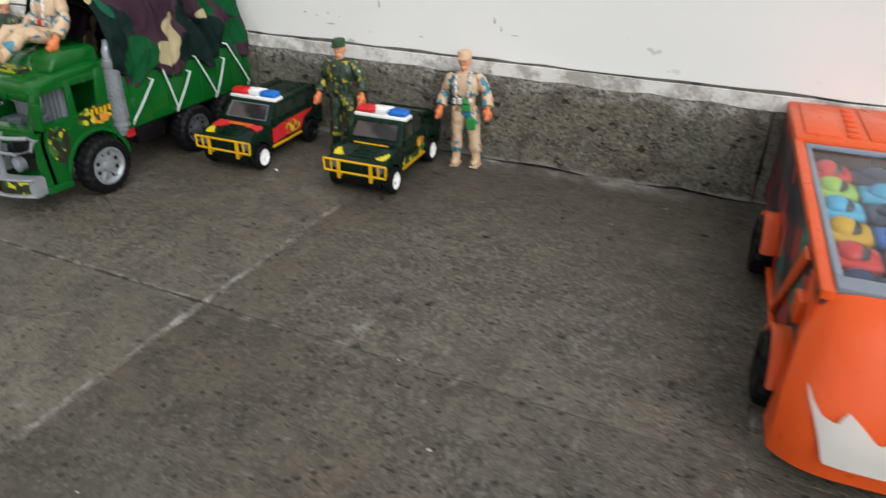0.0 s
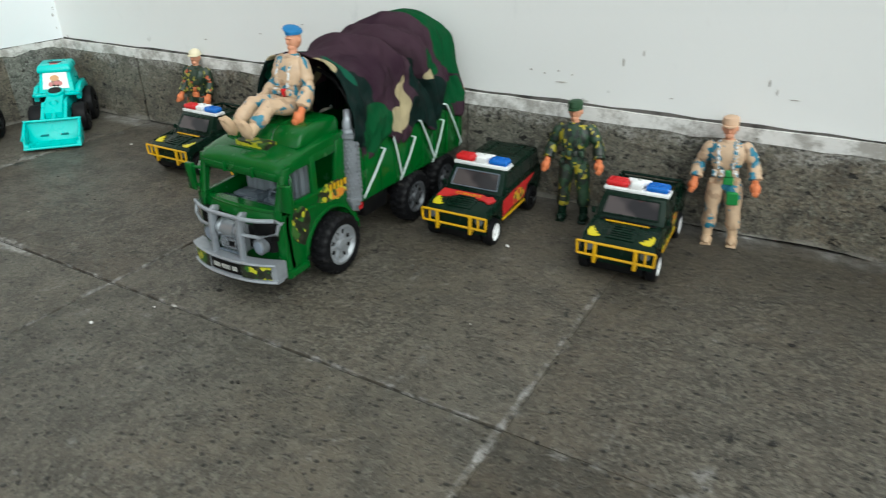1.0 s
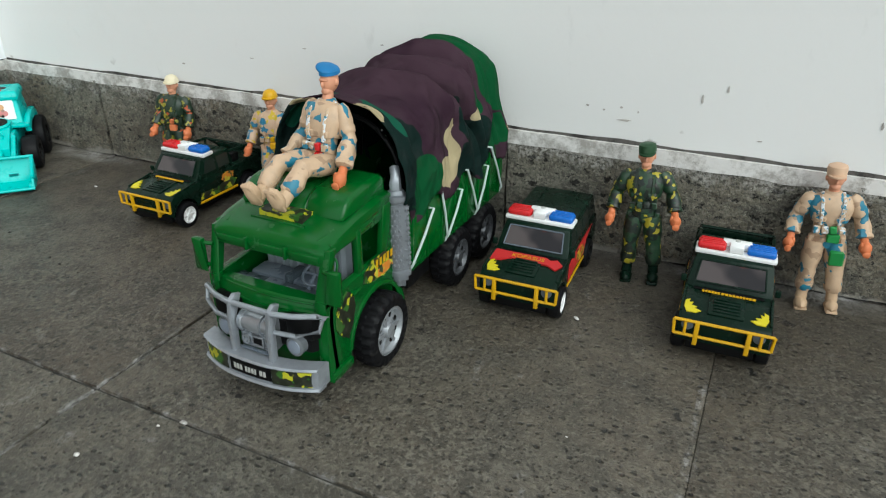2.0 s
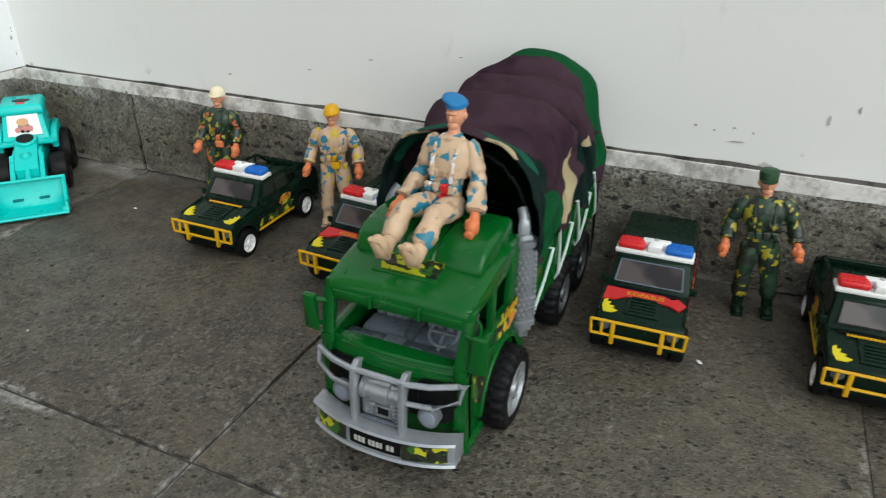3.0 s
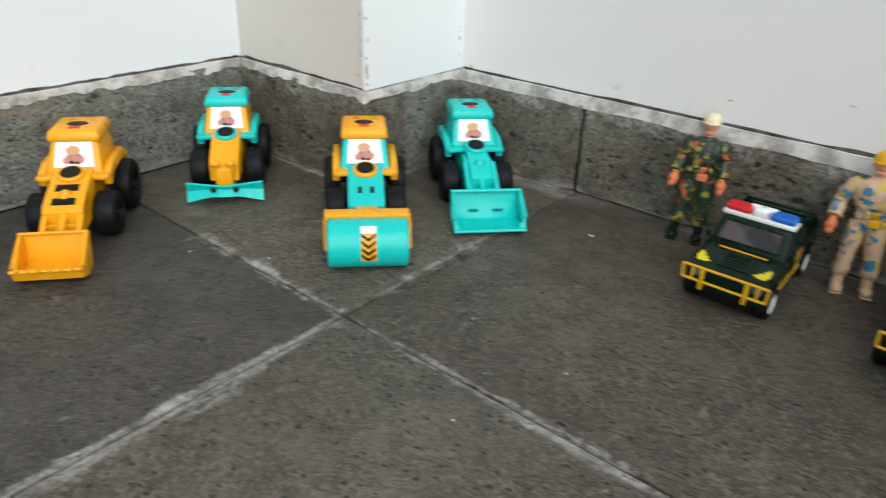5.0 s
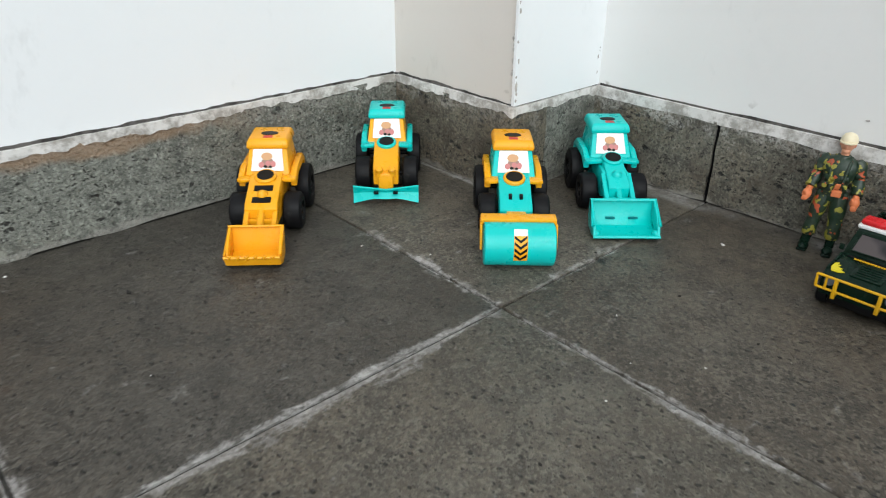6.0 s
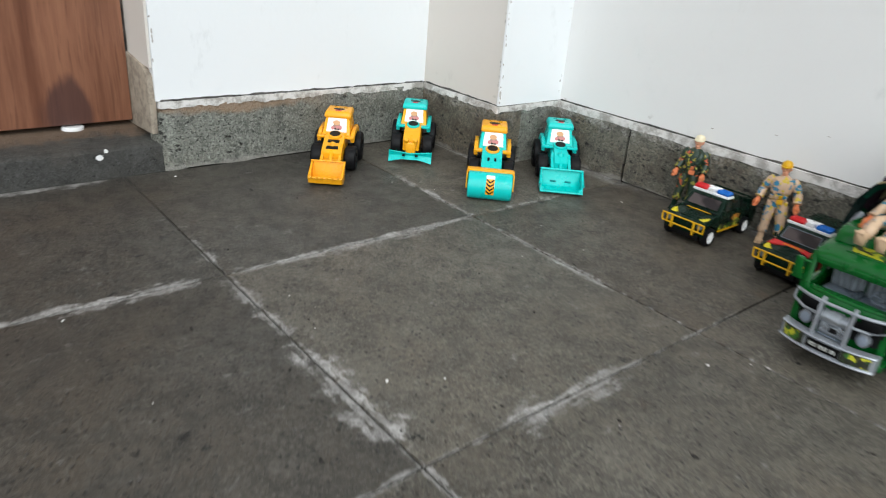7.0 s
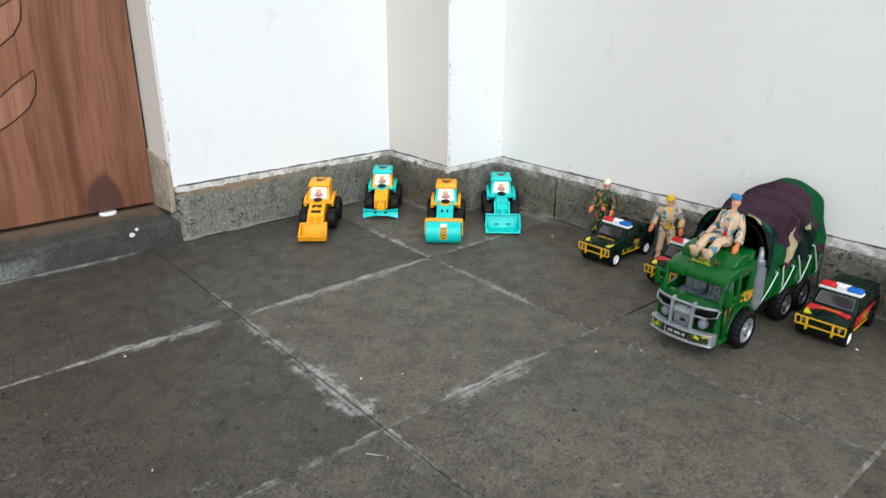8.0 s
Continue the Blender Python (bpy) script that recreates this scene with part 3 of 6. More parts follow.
def solid(name, bm, mat, label, category, kind="", group="", smooth=True):
    return tagged(new(name, mesh_from(name, bm, mat, smooth)), label, category, group, kind)


def lettering(name, text, size, depth, mat, parent, m):
    cu = bpy.data.curves.new(name, "FONT")
    cu.body, cu.size, cu.extrude, cu.align_x, cu.align_y = text, size, depth, "CENTER", "CENTER"
    tmp = bpy.data.objects.new(name, cu)
    scene.collection.objects.link(tmp)
    bpy.context.view_layer.update()
    me = bpy.data.meshes.new_from_object(tmp.evaluated_get(bpy.context.evaluated_depsgraph_get()))
    bpy.data.objects.remove(tmp)
    me.transform(m)
    me.materials.clear()
    me.materials.append(mat)
    ob = new(name, me)
    ob.parent = parent
    return ob


# ---- the setting ----
TILE = 0.305
WALL_X0, WALL_Y0, WALL_TURN = -0.135, 0.2755, 1.45   # the long wall starts here and runs a little off the tile grid
SK = 0.079                                            # height of the stone skirting
BAND_TOP = 0.087                                      # top of the white cement over it


def setting():
    floor = solid("floor", rbox(B(), (-0.6, -2.2, -0.05), (2.5, 0.6, -0.0022)), JOINT, "dark cement bed under square grey stone tiles", "floor", "structure")
    ground = solid("ground", rbox(B(), (-300, -300, -0.40), (300, 300, -0.06)), cement("dry_ground", (0.22, 0.20, 0.17), (0.13, 0.12, 0.10)), "dry bare ground beyond the porch", "ground", "structure")
    wm = pose(WALL_X0, WALL_Y0, 0, 0, 0, WALL_TURN)

    def wall(name, lo, hi, mat, label, m=None):
        ob = solid(name, rbox(B(), lo, hi), mat, label, "wall", "structure")
        if m is not None:
            ob.matrix_world = m
        return ob
    H = 2.7
    # walls stand 3 mm behind the skirting's face
    north = wall("wall_north", (-0.02, 0.003, BAND_TOP + 0.0009), (2.6, 0.2, H), WALL_GREY, "plain plastered wall in worn grey-white paint", wm)
    # pier front has a darker, beiger base colour than the pier side
    pier = wall("wall_pier_front", (-0.32, 0.1535, BAND_TOP + 0.0009), (-0.1376, 0.50, H), WALL_BEIGE, "narrow beige return of the wall")
    side = wall("wall_pier_side", (-0.1376, 0.1510, BAND_TOP + 0.0009), (-0.1346, 0.2795, H), WALL_WHITE, "narrow white painted side of the pier with a chipped edge")
    west = wall("wall_west", (-0.52, -0.2585, BAND_TOP + 0.0009), (-0.3085, 0.1535, H), WALL_WHITE, "bright white painted wall beside the door")
    far = wall("wall_west_far", (-0.52, -2.2, -0.02), (-0.31, -1.06, H), WALL_WHITE, "white painted wall beyond the door")
    over = wall("wall_west_lintel", (-0.52, -1.06, 2.08), (-0.31, -0.2585, H), WALL_WHITE, "white painted wall above the door")
    back = wall("wall_west_back", (-0.56, -1.2, -0.02), (-0.521, -0.1, H), WALL_WHITE, "plain wall closing the doorway behind the door")

    # skirting: stone slabs, white cement over them, a dark crack on top
    def slab(parent, lo, hi, mat, m=None, seed=0):
        bm = rbox(B(), lo, hi)
        bmesh.ops.subdivide_edges(bm, edges=[e for e in bm.edges if e.calc_length() > 0.05], cuts=24, use_grid_fill=True)
        rnd = random.Random(seed)
        s = rnd.uniform(0, 50)
        for v in bm.verts:
            if v.co.z < 0.0:
                v.co.z = max(-0.002, 0.0016 + noise.noise(v.co * 16 + Vector((s, 0, 3))) * 0.0042)
            else:
                d = noise.noise(v.co * 45 + Vector((s, 0, 0))) * 0.0008
                v.co.x += d
                v.co.y += d
                if v.co.z > SK - 0.004:
                    v.co.z += noise.noise(v.co * 60 + Vector((0, s, 0))) * 0.0022
        return part("slab", bm, mat, parent)
    sk_n = tagged(new("baseboard_north"), "pitted grey-brown stone skirting along the wall", "skirting", kind="structure")
    sk_n.matrix_world = wm
    for j, (a, b) in enumerate(((0.0, 0.1328), (0.1362, 0.5690), (0.5705, 1.035), (1.0365, 1.50), (1.5015, 1.97), (1.972, 2.5))):
        slab(sk_n, (a, 0, -0.02), (b, 0.05, SK), SKIRT, seed=j)
    part("joint", rbox(B(), (0.1325, 0.0030, -0.01), (0.1370, 0.03, SK - 0.001)), BLACK, sk_n)
    sk_w = tagged(new("baseboard_west"), "pitted grey stone skirting with a tan stained top", "skirting", kind="structure")
    slab(sk_w, (-0.36, -0.2385, -0.02), (-0.3055, 0.151, SK + 0.003), SKIRT_L, seed=11)
    bm = turned(B(), (-0.3285, -0.2385, -0.02), (0, 0, 1), [(0, 0.023), (SK + 0.016, 0.023), (SK + 0.0195, 0.021)], 24)
    part("end_piece", bm, SKIRT_L, sk_w, "rounded worn end of the stone skirting")
    sk_p = tagged(new("baseboard_pier"), "pitted stone skirting round the narrow pier", "skirting", kind="structure")
    slab(sk_p, (-0.3053, 0.1505, -0.02), (-0.1348, 0.20, SK + 0.003), SKIRT_P, seed=12)
    slab(sk_p, (-0.175, 0.2002, -0.02), (-0.1348, 0.2760, SK + 0.003), SKIRT_L, seed=13)

    def band(name, lo, hi, m=None):
        bm = rbox(B(), lo, hi)
        bmesh.ops.subdivide_edges(bm, edges=[e for e in bm.edges if e.calc_length() > 0.03], cuts=110, use_grid_fill=True)
        for v in bm.verts:
            d = noise.noise(v.co * 38) * 0.0012 + noise.noise(v.co * 140) * 0.0007
            v.co.x += d
            v.co.y += d
            if v.co.z < SK + 0.001:
                v.co.z += noise.noise(v.co * 30) * 0.0022 + noise.noise(v.co * 130) * 0.0026 - 0.0005
            else:
                v.co.z += noise.noise(v.co * 55 + Vector((3, 0, 0))) * 0.0009
        ob = solid(name, bm, BAND, "rough white cement band over the skirting", "cement band", "structure")
        gap = rbox(B(), (lo[0] + 0.0028, lo[1] + 0.0028, hi[2] - 0.0020), (hi[0] - 0.0028, hi[1], hi[2] + 0.0020))
        bmesh.ops.subdivide_edges(gap, edges=[e for e in gap.edges if e.calc_length() > 0.03], cuts=110, use_grid_fill=True)
        for v in gap.verts:
            if v.co.z > hi[2]:
                v.co.z += noise.noise(v.co * 36) * 0.0016 + noise.noise(v.co * 120) * 0.0010
        crack = part("crack", gap, CRACK, ob, "dark open crack")
        if m is not None:
            ob.matrix_world = m
        return ob
    band("trim_north", (0.0, -0.0006, SK - 0.002), (2.5, 0.05, BAND_TOP), wm)
    band("trim_pier", (-0.3045, 0.1496, SK + 0.0005), (-0.1342, 0.2745, BAND_TOP))
    band("trim_west", (-0.36, -0.2560, SK + 0.0005), (-0.3050, 0.1494, BAND_TOP))

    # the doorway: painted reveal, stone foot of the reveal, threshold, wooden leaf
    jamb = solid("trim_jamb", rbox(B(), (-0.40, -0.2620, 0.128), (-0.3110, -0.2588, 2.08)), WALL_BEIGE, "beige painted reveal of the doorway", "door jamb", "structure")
    foot = solid("trim_jamb_foot", prism(B(), [(-0.405, 0.040), (-0.3125, 0.047), (-0.3105, 0.085), (-0.3135, 0.118), (-0.330, 0.128), (-0.405, 0.136)], 1, -0.2655, -0.2575, 0.001), JAMB_STONE, "brown chipped stone foot of the door jamb", "door jamb", "structure")
    bm = prism(B(), [(-0.52, -0.02), (-0.311, -0.02), (-0.3120, 0.031), (-0.318, 0.0355), (-0.365, 0.0365), (-0.372, 0.041), (-0.52, 0.041)], 1, -1.06, -0.2400, 0.0)
    step = solid("threshold", bm, THRESHOLD, "dark worn stone door threshold", "threshold", "structure")
    door = tagged(new("door_1"), "varnished reddish-brown wooden door with carved leaf panels, closed", "door", kind="structure")
    part("leaf", rbox(B(), (-0.424, -1.05, 0.0475), (-0.386, -0.2660, 2.06), 0.0015), WOOD, door)
    # carved outlines, sunk as raised beads round slanting leaf shapes
    for j in range(14):
        dz = 0.1 * j - 0.1
        for flip in (0, 1):
            base = [(-0.403, 0.267), (-0.425, 0.254), (-0.455, 0.231), (-0.492, 0.203), (-0.530, 0.178), (-0.545, 0.170), (-0.520, 0.170), (-0.490, 0.176), (-0.465, 0.185), (-0.440, 0.199), (-0.418, 0.216), (-0.406, 0.234), (-0.4025, 0.252)]
            pts = [(y if not flip else -1.316 - y, z + dz) for y, z in base]
            if pts[4][1] < 0.09:
                continue
            groove = rod(B(), [(-0.3858, y, z) for y, z in pts + pts[:1]], 0.0009, 6)
            cv = part("carving", groove, CARVE, door)
            cy, cz = sum(p[0] for p in pts) / len(pts), sum(p[1] for p in pts) / len(pts)
            bm = B()
            vs = [bm.verts.new((-0.3852, cy + (y - cy) * 0.95, cz + (z - cz) * 0.92)) for y, z in pts]
            bm.faces.new(vs)
            bmesh.ops.recalc_face_normals(bm, faces=bm.faces[:])
            if bm.faces[:][0].normal.x < 0:
                bmesh.ops.reverse_faces(bm, faces=bm.faces[:])
            bmesh.ops.inset_region(bm, faces=bm.faces[:], thickness=0.004, depth=0.0012)
            part("carved_leaf", bm, WOOD, door)
    # shade in the gap beside the leaf, put in as a dark strip
    frame_ob = solid("door_stop_strip", rbox(B(), (-0.43, -0.2657, 0.044), (-0.392, -0.2622, 2.06)), CRACK, "dark strip standing in for the shade in the gap between door and jamb", "door gap", "structure")
    return floor


CHIP = cement("broken_plaster", (0.46, 0.43, 0.40), (0.30, 0.28, 0.26))
CARVE = plastic("carved_groove", (0.045, 0.018, 0.010), 0.6)
FLOOR = setting()


# ---- toy wheels ----
def wheel(parent, x, y, r, w, rim_mat, side, hub=0.55, lugs=0, rim_label="", off=None):
    """side: +1 when the outer face looks along +x."""
    bm = B()
    prof = [(0, r * hub, 0), (0.0, r * 0.86, 0), (w * 0.10, r * 0.97, 1), (w * 0.30, r, 1), (w * 0.48, r, 1), (w * 0.52, r, 2), (w * 0.70, r, 2), (w * 0.90, r * 0.97, 2), (w, r * 0.86, 0), (w, r * hub, 0), (w * 0.72, r * hub * 0.95, 0)]
    n = lugs * 4 if lugs else 28
    rings = []
    for d, rr, band in prof:
        pts = ring((x - side * w / 2 + side * d, y, r), (side, 0, 0), rr, rr, n)
        if lugs and band:
            c = Vector((x - side * w / 2 + side * d, y, r))
            pts = [p if ((i + (2 if band == 2 else 0)) % 4) < 2 else c + (p - c) * (0.95 if lugs > 20 else 0.915) for i, p in enumerate(pts)]
        rings.append(pts)
    loft(bm, rings)
    bm.verts.ensure_lookup_table()
    low = min(v.co.z for v in bm.verts)
    bm.transform(Matrix.Translation((0, 0, -low)))
    tyre_low = -low
    ob = part("wheel", bm, TYRE, parent, "", off)
    rim = turned(B(), (x + side * w * 0.18, y, r + tyre_low), (side, 0, 0), [(-w * 0.2, r * hub), (w * 0.28, r * hub), (w * 0.30, r * hub * 0.90), (w * 0.12, r * hub * 0.78), (w * 0.12, r * hub * 0.35), (w * 0.30, r * hub * 0.28), (w * 0.34, r * hub * 0.05)], 24)
    for i in range(6):
        a = 2 * math.pi * i / 6
        c = Vector((x + side * w * 0.33, y + math.cos(a) * r * hub * 0.55, r + tyre_low + math.sin(a) * r * hub * 0.55))
        rbox(rim, c - Vector((w * 0.06, r * hub * 0.26, r * hub * 0.07)), c + Vector((w * 0.06, r * hub * 0.26, r * hub * 0.07)), 0, 1, 0, Matrix.Rotation(a, 4, "X"))
    rm = part("rim", rim, rim_mat, ob, rim_label, off)
    if lugs == 22:
        for i in range(8):
            a = 2 * math.pi * (i + 0.5) / 8
            hole = turned(B(), (x + side * w * 0.20, y + math.cos(a) * r * hub * 0.62, r + tyre_low + math.sin(a) * r * hub * 0.62), (side, 0, 0), [(0, r * 0.070), (w * 0.13, r * 0.070), (w * 0.135, r * 0.05)], 10)
            part("hole", hole, BLACK, rm, "", off)
    return ob


def patch_sheet(bm, pts, axis, at, thick):
    """A thin sticker: an outline in the plane across axis."""
    return prism(bm, pts, axis, at, at + thick)


def ragged(cx, cy, rx, ry, seed, n=22, jag=0.28):
    rnd = random.Random(seed)
    return [(cx + rx * math.cos(2 * math.pi * i / n) * (1 - jag * rnd.random()), cy + ry * math.sin(2 * math.pi * i / n) * (1 - jag * rnd.random())) for i in range(n)]


# ---- the army lorry ----
TRUCK_X, TRUCK_Y = 0.3945, 0.160


def army_truck():
    t = thing("toy_truck", pose(TRUCK_X, TRUCK_Y, 0), "large green plastic toy army lorry with silver bull bar", "toy truck")
    O = (0, -TRUCK_Y, 0)

    # the cab is a little narrower than the bed, the bumper narrower still
    def P(name, bm, mat, parent=t, label=""):
        for v in bm.verts:
            if v.co.y < 0.1175:
                v.co.x *= 0.955
            if v.co.y < 0.046 and v.co.z < 0.066:
                v.co.x *= 0.93
            if v.co.y < 0.046 and name.startswith(("bumper", "number_plate", "marking")):
                v.co.z -= 0.0018
        return part(name, bm, mat, parent, label, O)
    # chassis
    bm = B()
    for s in (-1, 1):
        rbox(bm, (s * 0.018 - 0.004, 0.055, 0.026), (s * 0.018 + 0.004, 0.284, 0.042), 0.001)
    rbox(bm, (-0.032, 0.118, 0.028), (0.032, 0.172, 0.042), 0.002)
    rod(bm, [(-0.03, 0.0935, 0.022), (0.03, 0.0935, 0.022)], 0.003)
    for yy in (0.196, 0.242):
        rod(bm, [(-0.03, yy, 0.021), (0.03, yy, 0.021)], 0.003)
    P("chassis", bm, BLACK)
    # cab: lower sides with wheel arches
    for s in (-1, 1):
        arch = [(0.0935 + 0.0265 * math.cos(a), 0.022 + 0.0265 * math.sin(a)) for a in [math.pi * i / 12 for i in range(13)]]
        side = [(0.0455, 0.016), (0.0455, 0.064), (0.116, 0.066), (0.116, 0.030), (0.1205, 0.026)] + [p for p in arch if p[1] > 0.024 and p[0] < 0.119] + [(0.066, 0.016)]
        P("side_panel", prism(B(), side, 0, s * 0.0395, s * 0.0355, 0.0006), GREEN)
        bm = B()
        ring_in = [(0.0935 + 0.0262 * math.cos(a), 0.022 + 0.0262 * math.sin(a)) for a in [math.pi * (0.02 + 0.96 * i / 14) for i in range(15)]]
        ring_out = [(0.0935 + 0.0292 * math.cos(a), 0.022 + 0.0292 * math.sin(a)) for a in [math.pi * (0.02 + 0.96 * i / 14) for i in range(15)]]
        prism(bm, ring_in + ring_out[::-1], 0, s * 0.0380, s * 0.0408, 0.0006)
        P("wheel_arch", bm, GREEN)
        P("front_pillar", prism(B(), [(0.0455, 0.060), (0.0515, 0.060), (0.0590, 0.090), (0.0530, 0.090)], 0, s * 0.0395, s * 0.0345, 0.0006), GREEN)
        P("door_pillar", prism(B(), [(0.0785, 0.064), (0.0840, 0.064), (0.0830, 0.090), (0.0785, 0.090)], 0, s * 0.0390, s * 0.0355, 0.0005), GREEN)
        P("rear_pillar", prism(B(), [(0.1020, 0.064), (0.1160, 0.064), (0.1160, 0.094), (0.1060, 0.094)], 0, s * 0.0392, s * 0.0355, 0.0005), GREEN)
        P("window_rail", rbox(B(), (min(s * 0.0388, s * 0.0357), 0.056, 0.0860), (max(s * 0.0388, s * 0.0357), 0.106, 0.0920), 0.0006), GREEN)
        m = rbox(B(), (s * 0.0455 - 0.0035, 0.0455, 0.0640), (s * 0.0455 + 0.0035, 0.0495, 0.0830), 0.0010)
        rod(m, [(s * 0.0370, 0.050, 0.0800), (s * 0.0450, 0.048, 0.0800)], 0.0012)
        rod(m, [(s * 0.0370, 0.050, 0.0670), (s * 0.0450, 0.048, 0.0670)], 0.0012)
        P("mirror", m, GREEN)
        h = rbox(B(), (s * 0.0400 - 0.0006, 0.0700, 0.0560), (s * 0.0400 + 0.0010, 0.0775, 0.0580), 0.0004)
        P("door_handle", h, GREEN)
        P("step", rbox(B(), (s * 0.0385 - 0.0035, 0.0455, 0.0150), (s * 0.0385 + 0.0030, 0.0660, 0.0205), 0.0010), GREEN)
        # stickers on the door
        P("door_sticker", patch_sheet(B(), ragged(0.097, 0.0600, 0.0185, 0.0085, 3), 0, s * 0.0396, s * 0.0003), STICK_CAMO, t, "yellow and black camouflage sticker")
        P("door_sticker", patch_sheet(B(), ragged(0.103, 0.0570, 0.0120, 0.0036, 5, 20, 0.2), 0, s * 0.0399, s * 0.0003), STICK_ORANGE, t, "orange sticker with worn writing")
        P("door_sticker", patch_sheet(B(), ragged(0.0630, 0.0480, 0.0100, 0.0160, 8), 0, s * 0.0396, s * 0.0003), STICK_CAMO, t, "yellow and black camouflage sticker")
        bm = B()
        for j in range(5):
            prism(bm, [(0.0945 + j * 0.0040, 0.0655), (0.0970 + j * 0.0040, 0.0655), (0.0965 + j * 0.0040, 0.0610), (0.0945 + j * 0.0040, 0.0610)], 0, s * 0.03995, s * 0.0402)
        P("marking", bm, YELLOW, t, "short yellow bars of worn writing")
    # front face under the windscreen, bowed a little
    bm = B()
    rings = []
    for z, yy in ((0.016, 0.0470), (0.036, 0.0450), (0.050, 0.0440), (0.0580, 0.0450), (0.0612, 0.0480)):
        rings.append([(x, yy + 0.0045 * (x / 0.039) ** 2, z) for x in np.linspace(-0.0395, 0.0395, 17)] + [(x, yy + 0.0075, z) for x in np.linspace(0.0395, -0.0395, 17)])
    loft(bm, rings)
    P("front_panel", bm, GREEN)
    P("floor_pan", rbox(B(), (-0.0360, 0.050, 0.0440), (0.0360, 0.112, 0.0470)), BLACK)
    P("rear_panel", rbox(B(), (-0.0385, 0.1125, 0.0300), (0.0385, 0.1160, 0.0960), 0.0008), GREEN)
    # roof with a peak over the windscreen
    rings = []
    for yy, half, edge, crown in ((0.0510, 0.0345, 0.0865, 0.0885), (0.0520, 0.0370, 0.0870, 0.0912), (0.0560, 0.0385, 0.0885, 0.0938), (0.0660, 0.0392, 0.0910, 0.0965), (0.0800, 0.0392, 0.0930, 0.0990), (0.1000, 0.0392, 0.0945, 0.1010), (0.1150, 0.0390, 0.0950, 0.1015), (0.1168, 0.0380, 0.0950, 0.1000)):
        top = [(half * math.sin(a) if abs(a) < 1.5 else math.copysign(half, a), yy, edge + (crown - edge) * max(0.0, math.cos(a)) ** 0.42) for a in np.linspace(-math.pi / 2, math.pi / 2, 19)]
        rings.append(top + [(half * 0.97, yy, edge - 0.0050), (-half * 0.97, yy, edge - 0.0050)])
    P("roof", loft(B(), rings), GREEN)
    bm = B()
    for x0, x1 in ((-0.034, -0.014), (-0.012, 0.012), (0.014, 0.034)):
        rbox(bm, (x0, 0.0500, 0.0830), (x1, 0.0530, 0.0868), 0.0008)
    P("sun_visor", bm, GREEN)
    for s in (-1, 1):
        P("grab_rail", rod(B(), [(s * 0.0400, 0.0515, 0.0660), (s * 0.0418, 0.0520, 0.0690), (s * 0.0418, 0.0560, 0.0830), (s * 0.0400, 0.0565, 0.0850)], 0.0007, 6), GREEN)
        P("roof_seam", rod(B(), [(s * 0.0300, 0.0560, 0.0928), (s * 0.0345, 0.0700, 0.0950), (s * 0.0352, 0.1100, 0.0978)], 0.0006, 6), GREEN)
    for x in (-0.0130, 0.0130):
        P("visor_bracket", rbox(B(), (x - 0.0009, 0.0490, 0.0815), (x + 0.0009, 0.0540, 0.0885), 0.0004), GREEN)
    P("roof_step", rbox(B(), (-0.0180, 0.0610, 0.0935), (0.0180, 0.0625, 0.0962), 0.0005), GREEN)
    for x0, x1, z in ((-0.0300, 0.0300, 0.0600), (-0.0300, 0.0300, 0.0545)):
        xs = np.linspace(x0, x1, 13)
        P("front_ridge", rod(B(), [(x, 0.0440 + 0.0045 * (x / 0.039) ** 2 + (0.0020 if z > 0.058 else 0.0), z) for x in xs], 0.0006, 6), GREEN)
    # wind deflector: two raised shoulders with a sunk middle
    def hump(x0, x1, top):
        prof = [(0.0720, 0.0960), (0.0760, top - 0.0050), (0.0830, top - 0.0012), (0.0960, top), (0.1130, top), (0.1160, top - 0.003), (0.1165, 0.0960)]
        bm = prism(B(), prof, 0, x0, x1, 0.0)
        bmesh.ops.bevel(bm, geom=[e for e in bm.edges], offset=0.0030, segments=3, affect="EDGES", profile=0.5)
        return bm
    P("wind_deflector", hump(0.0085, 0.0350, 0.1098), GREEN)
    P("wind_deflector", hump(-0.0350, -0.0085, 0.1098), GREEN)
    P("wind_deflector", hump(-0.0105, 0.0105, 0.1080), GREEN)
    P("roof_sticker", prism(B(), [(-0.0140, 0.0640), (0.0150, 0.0640), (0.0150, 0.0745), (-0.0140, 0.0745)], 2, 0.0945, 0.0992), STICK_CAMO, t, "yellow and black roof sticker")
    # inside: seats, dashboard, steering wheel
    for x0 in (-0.029, 0.001):
        seat = P("seat", rbox(B(), (x0, 0.0665, 0.047), (x0 + 0.027, 0.0805, 0.058), 0.002), GREY)
        xs = np.linspace(x0, x0 + 0.027, 16)
        wave = [(x, 0.0805 + (0.0020 if i % 3 == 0 else 0.0)) for i, x in enumerate(xs)]
        P("backrest", prism(B(), wave + [(x0 + 0.027, 0.0885), (x0, 0.0885)], 2, 0.050, 0.0860), SEAT, seat)
    P("dashboard", rbox(B(), (-0.0350, 0.0530, 0.0480), (0.0350, 0.0660, 0.0575), 0.002), DASH)
    for x0, x1, y0, y1 in ((-0.030, -0.016, 0.0545, 0.0600), (-0.012, -0.001, 0.0545, 0.0640), (0.003, 0.010, 0.0545, 0.0600)):
        P("dashboard_panel", rbox(B(), (x0, y0, 0.0573), (x1, y1, 0.0588), 0.0006), GREY)
    P("gear_box", rbox(B(), (-0.0035, 0.0660, 0.0470), (0.0015, 0.0800, 0.0610), 0.0012), DASH)
    bm = B()
